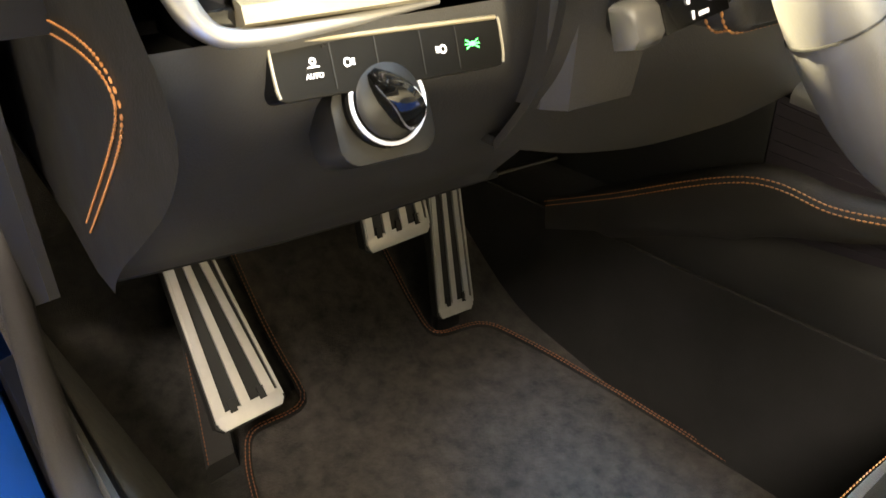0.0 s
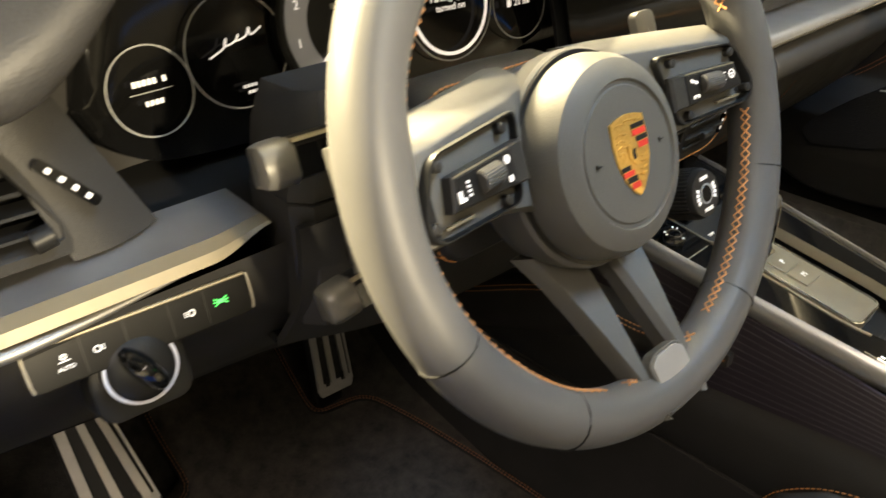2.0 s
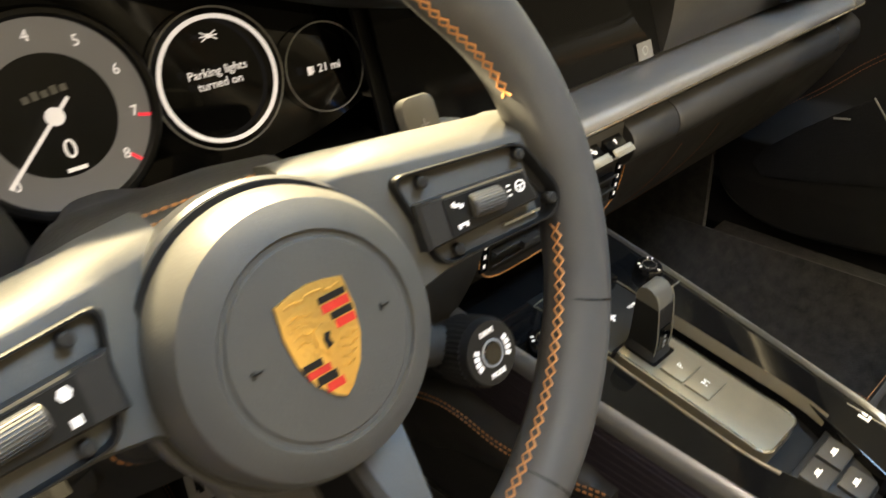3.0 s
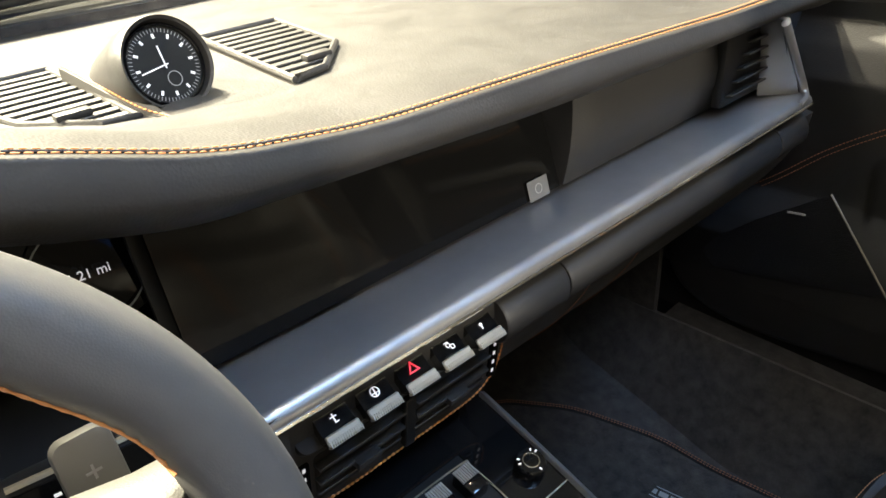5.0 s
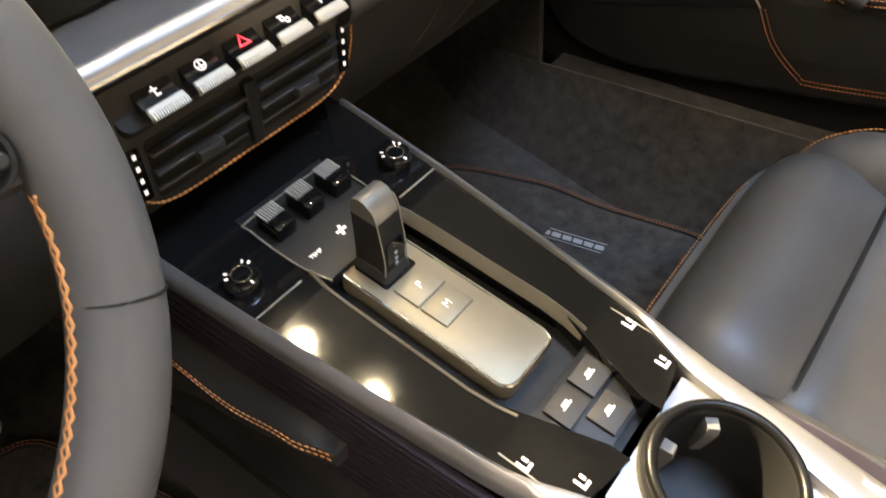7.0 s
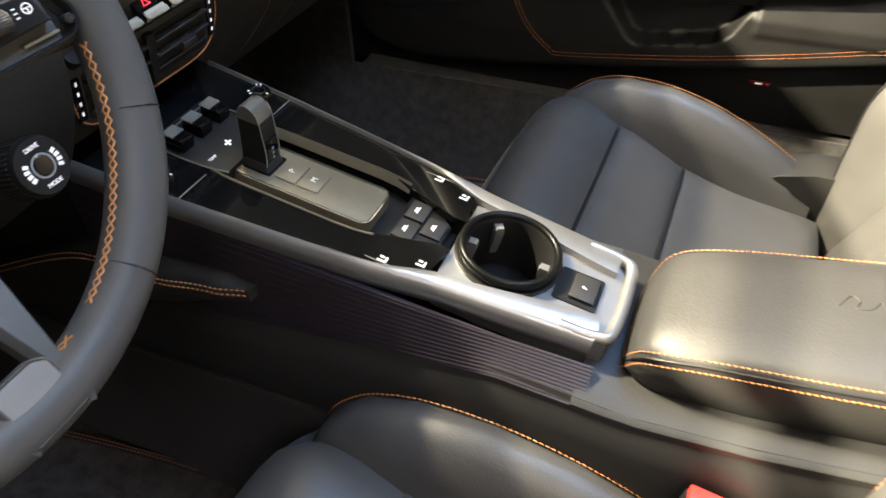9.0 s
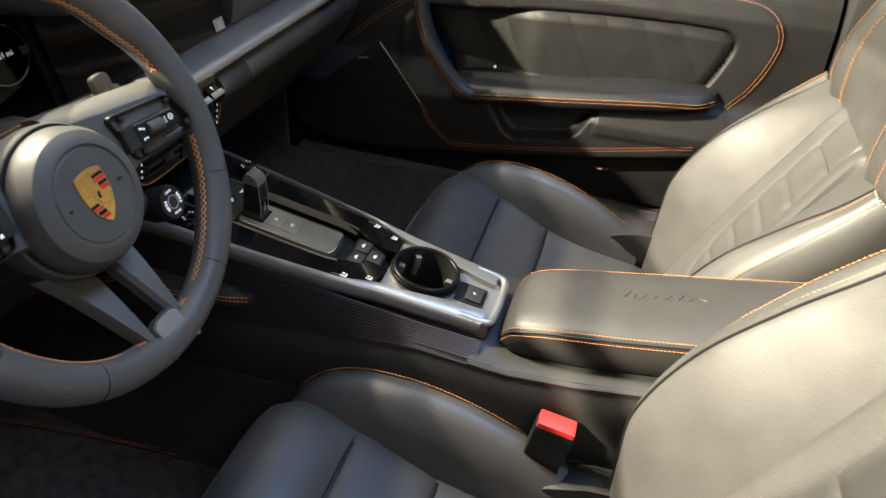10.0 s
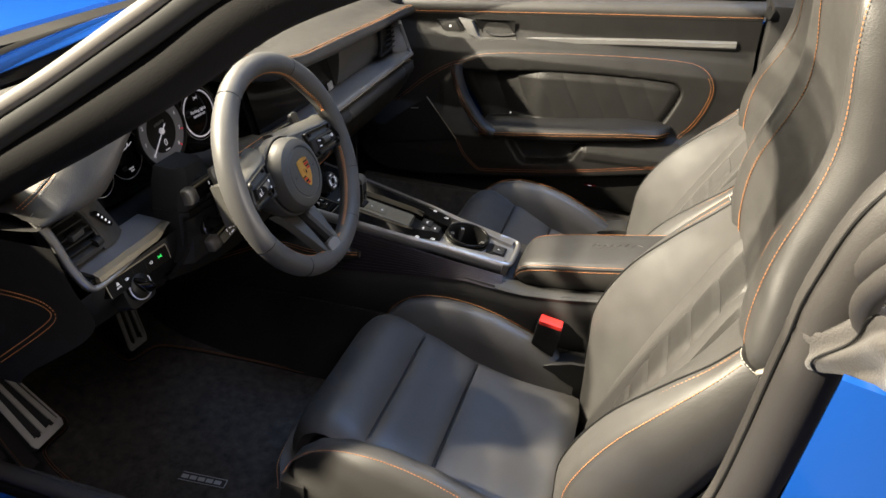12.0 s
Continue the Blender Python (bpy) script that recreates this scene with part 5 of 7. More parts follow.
# ---- centre stack: toggle switches and vents ----
def centre_stack():
    s = thing("centre_stack", "black centre stack with toggle switches and air vents", "centre stack")
    m = frame_of((0.0, 0.008, 0.662), (1, 0, 0), (0, -0.16, 1))
    shape = [(-0.098, 0.055), (-0.098, -0.012), (-0.090, -0.034), (-0.066, -0.044), (0.066, -0.044), (0.090, -0.034), (0.102, -0.012), (0.104, 0.022), (0.090, 0.030), (0.086, 0.055)]
    part("housing", moved(prism(shape, -0.05, 0.0, 0.003), m), PLASTIC, s)
    line = smooth_path([m @ Vector((x, y, 0.0008)) for x, y in ((-0.0945, 0.02), (-0.0945, -0.012), (-0.0875, -0.031), (-0.064, -0.0405), (0.0, -0.0410), (0.064, -0.0405), (0.0875, -0.031), (0.0985, -0.011), (0.1005, 0.020))], 8)
    part("stitching", stitch(line, 0.0042, 0.0010, 0.8, (0,), (0, 1, 0)), THREAD, s, "orange stitched edge")
    # toggles
    tm = frame_of((0.0, 0.004, 0.704), (1, 0, 0), (0, 0.62, 0.78))
    part("toggle_tray", moved(prism(rounded(-0.092, 0.090, -0.018, 0.018, 0.008), -0.03, -0.004, 0.002), tm), PLASTIC_DARK, s)
    for i in range(5):
        x = -0.0655 + 0.0330 * i
        g = tm @ pose(x, 0, 0)
        toggle = part("toggle_switch", moved(loft([[(-0.0125, y, z), (0.0125, y, z), (0.0118, y * 0.9, z - 0.012), (-0.0118, y * 0.9, z - 0.012)] for y, z in ((0.015, -0.002), (0.011, 0.002), (-0.0110, 0.0065), (-0.0125, 0.0092), (-0.0185, 0.0092))]), g), GLOSS, s, "", 30)
        part("metal_lip", moved(box(-0.0128, 0.0128, -0.0188, -0.0118, 0.0084, 0.0112, 0.0008, 1), g), LIP_METAL, toggle, "ribbed metal lip")
        part("lip_ribs", moved(join(*[box(-0.0119 + 0.0017 * k, -0.0111 + 0.0017 * k, -0.0200, -0.0155, 0.0060, 0.0119) for k in range(15)]), g), LIP_METAL, toggle)
        if i == 2:
            tri = moved(disc(0.0056, 0.0050, 0.0056, 3, 0, 0.0034), g @ pose(0, -0.0060, 0.0012, -11) @ pose(0, 0, 0, 0, 0, 90))
            part("hazard_sign", tri, RED_MARK, toggle, "red warning triangle")
        else:
            flat = lambda x0, x1, y0, y1: box(x0, x1, y0, y1, 0.0044, 0.0050)
            sign = {
                0: lambda: join(flat(-0.0005, 0.0005, -0.0034, 0.0030), flat(-0.0024, 0.0024, 0.0004, 0.0012), flat(-0.0006, 0.0026, -0.0034, -0.0026)),
                1: lambda: join(disc(0.0036, 0.0044, 0.005, 20, 0, 0.0029), flat(-0.0005, 0.0005, -0.003, 0.003), flat(-0.003, 0.003, -0.0012, -0.0005)),
                3: lambda: join(disc(0.0019, 0.0044, 0.005, 12, 0, 0.0012), moved(disc(0.0019, 0.0044, 0.005, 12, 0, 0.0012), pose(0.003, -0.0022, 0)), flat(-0.0026, 0.0012, 0.0018, 0.0025)),
                4: lambda: join(flat(-0.0005, 0.0005, -0.0036, 0.0006), disc(0.0014, 0.0044, 0.005, 12, 0, 0.0007))}[i]()
            part("symbol", moved(sign, g @ pose(0, -0.0055, 0.0016, -11)), WHITE, toggle)
    # two vents
    for sx in (-1, 1):
        x0, x1 = (0.006, 0.080) if sx > 0 else (-0.080, -0.006)
        vent = part("vent", moved(prism(rounded(x0, x1, -0.033, 0.012, 0.004), 0.0, 0.0006), m), PLASTIC_DARK, s)
        for k in range(3):
            y = -0.026 + 0.0145 * k
            part("slat", moved(box(x0, x1, y, y + 0.0028, 0.0006, 0.008, 0.0008, 1), m @ pose(0, 0, 0, 10 - 6 * k)), PLASTIC, vent)
        part("tab", moved(box((x0 + x1) / 2 - 0.009, (x0 + x1) / 2 + 0.011, -0.0165, -0.0085, 0.004, 0.0125, 0.0018), m), PLASTIC, vent)
    part("divider", moved(box(-0.005, 0.005, -0.036, 0.014, 0.0, 0.006, 0.001, 1), m), PLASTIC_DARK, s)
    for x in (-0.0885, 0.0900):
        lights = part("light_strip", moved(prism(rounded(x - 0.0045, x + 0.0045, -0.028, 0.012, 0.002), 0, 0.0016), m), GLOSS, s)
        for k in range(4):
            part("light", moved(box(x - 0.0011, x + 0.0011, -0.023 + 0.0095 * k, -0.0195 + 0.0095 * k, 0.0016, 0.0021), m), WHITE, lights)


centre_stack()

# ---- centre console ----
SLOPE = math.atan(0.2)
CON = pose(0, -0.041, 0.578, math.degrees(SLOPE))


def cy(y):
    """Distance along the sloping console of a place at y."""
    return (y + 0.041) / math.cos(SLOPE)


def console():
    c = thing("centre_console", "gloss black centre console with silver rails and climate controls", "centre console")
    half = [(-0.445, 0.054), (-0.436, 0.058), (-0.30, 0.070), (-0.235, 0.081), (-0.15, 0.0905), (-0.07, 0.0985), (0.0, 0.104), (0.035, 0.106)]
    right = [(w - 0.007, cy(y)) for y, w in half]
    out = right + [(-x, y) for x, y in right[::-1]]
    part("body", moved(prism([(x, y) for x, y in out if y > cy(-0.295)] , -0.075, -0.031), CON), PLASTIC, c)
    # gloss black decks beside the well
    for s in (-1, 1):
        deck = [(s * 0.0435, cy(0.03)), (s * 0.0435, cy(-0.205)), (s * 0.020, cy(-0.278)), (s * 0.020, cy(-0.292)), (s * 0.058, cy(-0.285)), (s * 0.0745, cy(-0.235)), (s * 0.0845, cy(-0.15)), (s * 0.0925, cy(-0.07)), (s * 0.0985, cy(0.0)), (s * 0.100, cy(0.03))]
        part("gloss_deck", moved(prism(deck, -0.031, 0.0, 0.0008), CON), GLOSS, c, "gloss black side deck", 15)
        part("deck_seam", moved(box(min(s * 0.05, s * 0.092), max(s * 0.05, s * 0.092), cy(-0.0675), cy(-0.0665), 0.0, 0.0004), CON), GREY_METAL, c)
        # bright rail round the well
        strip = []
        for x, y in ((0.0400, -0.066), (0.0425, -0.080), (0.0432, -0.10), (0.0432, -0.150), (0.0432, -0.195), (0.0415, -0.214), (0.0385, -0.228)):
            strip.append([CON @ Vector((s * (x + dx), cy(y), z)) for dx, z in ((0.0022, 0.0010), (0.0008, 0.0022), (-0.0030, -0.0050), (-0.0036, -0.0075), (0.0022, -0.0075))])
        part("well_rail", loft(strip), CHAMPAGNE, c, "bevelled champagne well edge", 40)
        # outer silver rail, widening to the rear
        rings = []
        for y in np.linspace(0.035, -0.43, 48):
            w = curve(half, y)
            k = ease([(-0.43, 0.030), (-0.30, 0.018), (-0.24, 0.0085), (0.05, 0.0085)], y)
            if y > -0.20:
                k = 0.0075
            z = 0.0045
            rings.append([CON @ Vector((s * x, cy(y), zz)) for x, zz in ((w - k, -0.004), (w - k, z * 0.6), (w - 0.006, z), (w - 0.001, z * 0.2), (w + 0.0015, -0.010), (w - 0.003, -0.020), (w - k, -0.018))])
        part("side_rail", loft(rings), SILVER, c, "satin silver side rail", 55)
    part("front_deck", moved(box(-0.100, 0.100, cy(0.004), cy(0.05), -0.012, -0.0005), CON), GLOSS, c, "", 15)
    # climate switch panel
    part("climate_panel", moved(prism([(-0.0425, cy(0.004)), (-0.0425, cy(-0.055)), (-0.036, cy(-0.080)), (0.036, cy(-0.080)), (0.0425, cy(-0.055)), (0.0425, cy(0.004))], -0.012, -0.001, 0.0006), CON), PLASTIC_DARK, c)
    line = smooth_path([CON @ Vector((x, cy(y), 0.0004)) for x, y in ((-0.037, -0.082), (-0.0425, -0.057), (-0.0425, -0.012), (-0.036, -0.004), (0.036, -0.004), (0.0425, -0.012), (0.0425, -0.057), (0.037, -0.082))], 5)
    part("panel_line", tube(line, 0.0008, 6), CHAMPAGNE, c, "thin metal line")
    for i in range(3):
        x = -0.028 + 0.028 * i
        tg = part("climate_toggle", moved(box(x - 0.0085, x + 0.0085, cy(-0.034), cy(-0.012), -0.002, 0.012, 0.002), CON), GLOSS, c)
        part("toggle_ribs", moved(join(*[box(x - 0.0080 + 0.0021 * k, x - 0.0068 + 0.0021 * k, cy(-0.023), cy(-0.011), 0.0115, 0.0132) for k in range(8)]), CON), LIP_METAL, tg)
    part("temp_letters", moved(letters("TEMP", 0.0044), CON @ pose(-0.027, cy(-0.058), -0.0008)), WHITE, c)
    part("temp_letters", moved(letters("TEMP", 0.0044), CON @ pose(0.027, cy(-0.058), -0.0008)), WHITE, c)
    part("fan_sign", moved(join(box(-0.0045, 0.0045, -0.0012, 0.0012, 0, 0.0003), moved(box(-0.0045, 0.0045, -0.0012, 0.0012, 0, 0.0003), pose(0, 0, 0, 0, 0, 70))), CON @ pose(0, cy(-0.056), -0.0008)), WHITE, c)
    # two round knobs
    for s in (-1, 1):
        k = CON @ pose(s * 0.0760, cy(-0.041), 0)
        knob = part("rotary_knob", moved(lathe([(0, 0), (0.0125, 0), (0.0125, 0.009), (0.0115, 0.0105), (0.0, 0.0107)], 32), k), GLOSS, c, "small gloss black rotary knob")
        part("knob_ring", moved(disc(0.0072, 0.0107, 0.0113, 28, 0.0003, 0.0060), k), CHROME, knob)
        part("knob_marks", moved(join(*[moved(box(0.0088, 0.0112, -0.0006, 0.0006, 0.0104, 0.0110), pose(0, 0, 0, 0, 0, a)) for a in (20, 45, 135, 160, 270)]), k), WHITE, knob)
    # sunken well with the selector plate
    part("well_floor", moved(box(-0.0415, 0.0415, cy(-0.285), cy(-0.075), -0.030, -0.020), CON), PLASTIC_DARK, c)
    pl = prism(rounded(-0.0270, 0.0270, cy(-0.215), cy(-0.0755), 0.010), -0.022, -0.006, 0.0022)
    plate = part("selector_plate", moved(pl, CON), CHAMPAGNE, c, "champagne grey metal selector plate")
    rim = [CON @ Vector((x, y, -0.0062)) for x, y in rounded(-0.0262, 0.0262, cy(-0.2142), cy(-0.0763), 0.0095)]
    part("plate_edge", tube(rim, 0.0012, 6, closed=True), CHROME, plate)
    part("lever_slot", moved(prism(rounded(-0.0165, 0.0145, cy(-0.111), cy(-0.082), 0.002), -0.006, -0.0052), CON), GLOSS, plate)
    for txt, y in (("P", -0.1245), ("M", -0.1475)):
        key = part("selector_key", moved(box(-0.0140, 0.0150, cy(y - 0.0108), cy(y + 0.0108), -0.0075, -0.0042, 0.0012), CON), CHAMPAGNE, plate)
        part("key_letter", moved(letters(txt, 0.0085), CON @ pose(0.0005, cy(y), -0.0041)), WHITE, key)
    # rear roof and window keys
    part("key_block", moved(prism([(-0.030, cy(-0.232)), (-0.027, cy(-0.262)), (-0.015, cy(-0.280)), (0.015, cy(-0.280)), (0.030, cy(-0.262)), (0.037, cy(-0.232))], -0.022, -0.009, 0.001), CON), PLASTIC_DARK, c)
    for x, y in ((-0.011, -0.246), (0.017, -0.246), (0.003, -0.268)):
        key = part("key", moved(box(x - 0.0125, x + 0.0125, cy(y - 0.0098), cy(y + 0.0098), -0.0095, -0.0062, 0.0014), CON), PLASTIC, c)
        part("key_sign", moved(join(box(-0.0045, 0.0045, -0.0005, 0.0005, 0, 0.0003), box(-0.0030, 0.0030, 0.0008, 0.0030, 0, 0.0003)), CON @ pose(x, cy(y), -0.0061)), WHITE, key)
    for s in (-1, 1):
        for x, y in ((0.062, -0.247), (0.050, -0.277)):
            part("seat_heater_sign", moved(join(box(-0.0030, -0.0012, -0.004, 0.004, 0, 0.0004), box(-0.0030, 0.0032, -0.004, -0.0022, 0, 0.0004), box(0.0014, 0.0034, -0.0008, 0.0030, 0, 0.0004)), CON @ pose(s * x, cy(y), 0.0004) @ Matrix.Diagonal((1.05, 1.05, 1, 1))), WHITE, c)
    for s in (-1, 1):
        part("seat_key_slit", moved(box(s * 0.0655 - 0.0005, s * 0.0655 + 0.0005, cy(-0.263), cy(-0.232), 0, 0.0003), CON), GREY_METAL, c)
    # silver rear tray
    cup = Vector((0.004, cy(-0.338)))
    ring_o, ring_i = [], []
    for k in range(64):
        a = 2 * math.pi * k / 64
        e = Vector((math.cos(a), math.sin(a)))
        hw, yf, yb = 0.0525, cy(-0.291), cy(-0.441)
        reach = min(((hw - cup.x * (1 if e.x > 0 else -1)) / abs(e.x)) if abs(e.x) > 1e-6 else 9, ((yf - cup.y) / e.y if e.y > 0 else (yb - cup.y) / e.y) if abs(e.y) > 1e-6 else 9)
        ring_o.append(cup + e * reach)
        ring_i.append(cup + e * 0.0425)
    part("rear_tray", moved(loft([[(p.x, p.y, -0.04) for p in ring_o], [(p.x, p.y, -0.0045) for p in ring_o], [(p.x, p.y, -0.0045) for p in ring_i], [(p.x, p.y, -0.06) for p in ring_i]], caps=False), CON), SILVER, c, "satin silver rear tray")
    rear = smooth_path([CON @ Vector((x, cy(y), 0.0)) for x, y in ((-0.0525, -0.40), (-0.0500, -0.430), (-0.036, -0.4425), (0.036, -0.4425), (0.0500, -0.430), (0.0525, -0.40))], 6)
    part("rear_lip", tube(rear, 0.0055, 10), SILVER, c)
    part("hold_key_recess", moved(prism(rounded(-0.022, 0.018, cy(-0.424), cy(-0.385), 0.003), -0.0045, -0.0030), CON), PLASTIC_DARK, c)
    hk = part("hold_key", moved(box(-0.017, 0.013, cy(-0.420), cy(-0.398), -0.003, 0.0004, 0.0016), CON), PLASTIC, c, "small black parking brake key")
    part("key_sign", moved(letters("P", 0.006), CON @ pose(-0.002, cy(-0.409), 0.0005)), WHITE, hk)
    return c


console()


def gear_selector():
    g = thing("gear_selector", "short black gear selector with metal edges on the console", "gear selector")
    m = CON @ pose(-0.001, cy(-0.094), -0.006)
    turn = Matrix(((0, 0, 1, 0), (1, 0, 0, 0), (0, 1, 0, 0), (0, 0, 0, 1)))
    # side outline of the lever in (length, height): it leans forwards and ends in a rounded head
    rear = [(-0.0115, 0.006), (-0.0105, 0.020), (-0.0070, 0.036), (-0.0035, 0.050)]
    head = [(-0.0010, 0.0565), (0.0020, 0.0610), (0.0065, 0.0640), (0.0120, 0.0645), (0.0165, 0.0620), (0.0185, 0.0570)]
    front = [(0.0178, 0.0480), (0.0160, 0.0330), (0.0145, 0.0180), (0.0140, 0.006)]
    part("lever", moved(prism((rear + head[:1] + head[-1:] + front)[::-1], -0.0110, 0.0110, 0.0018), m @ turn), PLASTIC_DARK, g, "black lever body", 25)
    # same black plastic as the lever, coloured paler for the light it catches
    part("grip_cap", moved(prism(([(-0.0038, 0.0500), (-0.0014, 0.0567)] + head[1:] + [(0.0182, 0.0500)])[::-1], -0.0114, 0.0114, 0.0022), m @ turn), CAP_LIT, g, "black head coloured as if warmly lit", 40)
    part("skirt", moved(loft([[(x, y, z) for x, y in rounded(-0.0110 - k, 0.0110 + k, -0.0120 - k, 0.0140 + k, 0.004)] for z, k in ((-0.001, 0.0030), (0.003, 0.0024), (0.006, 0.0012), (0.0085, 0.0004))]), m), RUBBER, g, "black rubber skirt", 50)
    line = [(y - 0.0004, z) for y, z in rear + head[:2]]
    for x in (-0.0108, 0.0108):
        part("edge_line", moved(tube(smooth_path([(x, y, z) for y, z in line], 3), 0.00055, 6), m), GREY_METAL, g, "thin metal edge")
    panel = part("mark_panel", moved(loft([[(x, y - 0.0008, z), (-x, y - 0.0008, z), (-x, y + 0.002, z), (x, y + 0.002, z)] for x, (y, z) in ((0.0082, (-0.0113, 0.009)), (0.0082, (-0.0105, 0.020)), (0.0074, (-0.0083, 0.031)))]), m), GLOSS, g, "gloss black marking panel")
    for i in range(4):
        part("shift_mark", moved(box(-0.0012, 0.0014, -0.0126 + 0.0003 * i * i, -0.0112 + 0.0003 * i * i, 0.0105 + 0.0048 * i, 0.0128 + 0.0048 * i), m), GREY_INK, panel)


gear_selector()


def cup_holder():
    c = thing("cup_holder", "black round cup holder with grip tabs set in the console", "cup holder")
    m = CON @ pose(0.004, cy(-0.338), -0.004)
    part("bowl", moved(lathe([(0.001, -0.055), (0.036, -0.055), (0.0405, -0.05), (0.0435, 0.004), (0.0440, 0.009), (0.0400, 0.009), (0.0385, 0.006), (0.0365, -0.048), (0.001, -0.048)], 56), m), PLASTIC_DARK, c, "deep black bowl", 50)
    part("ring", moved(lathe([(0.0392, 0.004), (0.0455, 0.004), (0.0468, 0.007), (0.0468, 0.0100), (0.0458, 0.0122), (0.0436, 0.0130), (0.0412, 0.0122), (0.0400, 0.0100), (0.0392, 0.004)], 56, False), m), PIANO, c, "rounded black rim", 60)
    for a in (35, 95, 270):
        part("grip_tab", moved(loft([[(x, y, z) for x, y in ((0.0375, -hw), (0.0375, hw), (x0, hw * 0.9), (x0, -hw * 0.9))] for z, hw, x0 in ((-0.030, 0.0036, 0.0330), (-0.012, 0.0042, 0.0300), (0.000, 0.0044, 0.0285), (0.004, 0.0040, 0.0300))]), m @ pose(0, 0, 0, 0, 0, a)), GREY_PLASTIC, c, "grey rubber grip tab")
    part("collar", moved(disc(0.0490, -0.004, 0.0026, 48, 0.0012, 0.0400), m), PLASTIC_DARK, c)


cup_holder()


def armrest():
    a = thing("armrest", "black leather centre armrest lid with orange seams", "armrest")
    SEAM = [(-0.83, 0.577), (-0.70, 0.555), (-0.60, 0.538), (-0.53, 0.527), (-0.49, 0.518), (-0.470, 0.509), (-0.460, 0.495), (-0.4545, 0.480)]
    WIDE = [(-0.83, 0.074), (-0.60, 0.072), (-0.50, 0.068), (-0.475, 0.064), (-0.460, 0.055), (-0.4545, 0.046)]
    LOW = [(-0.83, 0.520), (-0.64, 0.489), (-0.56, 0.476), (-0.486, 0.470), (-0.4545, 0.472)]
    def ring(y):
        w, top, lo = soft3(WIDE, y), soft3(SEAM, y), curve(LOW, y)
        half = [(w - 0.008, lo), (w - 0.001, lo + 0.004), (w + 0.002, lerp(lo, top, 0.5)), (w + 0.0005, top - 0.007), (w - 0.004, top - 0.0005), (w - 0.012, top + 0.0032), (w * 0.5, top + 0.0062), (0, top + 0.0072)]
        return [(-x, y, z) for x, z in half] + [(x, y, z) for x, z in half[-2::-1]]
    ys = [-0.4545, -0.4555, -0.4575, -0.460, -0.4635, -0.468, -0.475, -0.485, -0.50, -0.52, -0.55, -0.60, -0.66, -0.72, -0.78, -0.83]
    part("lid", loft([ring(y) for y in ys]), LEATHER, a, "padded black leather lid", 60)
    nose = [Vector((x, -0.4542, 0.4805)) for x in (-0.034, -0.02, 0, 0.02, 0.034)]
    for dz, dx in ((0.0, -0.0022), (-0.0085, 0.0030)):
        line = [Vector((-(soft3(WIDE, y) + dx), y, soft3(SEAM, y) + dz)) for y in np.linspace(-0.83, -0.4548, 60)]
        line += [p + Vector((0, 0.0008, dz)) for p in nose]
        line += [Vector((soft3(WIDE, y) + dx, y, soft3(SEAM, y) + dz)) for y in np.linspace(-0.4548, -0.83, 60)]
        part("stitching", stitch(line, 0.0046, 0.0006, 0.72), THREAD, a, "orange seam")
    part("seam_groove", tube([Vector((-(soft3(WIDE, y) + 0.0010), y, soft3(SEAM, y) - 0.0040)) for y in np.linspace(-0.83, -0.4560, 50)], 0.0010, 5), PLASTIC_DARK, a)
    script = [(-0.052, -0.004), (-0.044, 0.006), (-0.038, 0.002), (-0.040, -0.005), (-0.030, -0.004), (-0.024, 0.003), (-0.018, -0.004), (-0.010, 0.002), (-0.004, -0.004), (0.006, 0.003), (0.012, -0.003), (0.020, 0.006), (0.024, -0.004), (0.034, 0.002), (0.046, -0.002)]
    lid_top = lambda x, y: soft3(SEAM, y) + 0.0072 - 0.0010 * (x / 0.035) ** 2
    part("embossed_script", tube(smooth_path([(0.010 + 1.3 * v, -0.650 - u, lid_top(0.010 + v, -0.650 - u)) for u, v in script], 5), 0.0008, 6), LEATHER, a, "embossed script line")


armrest()


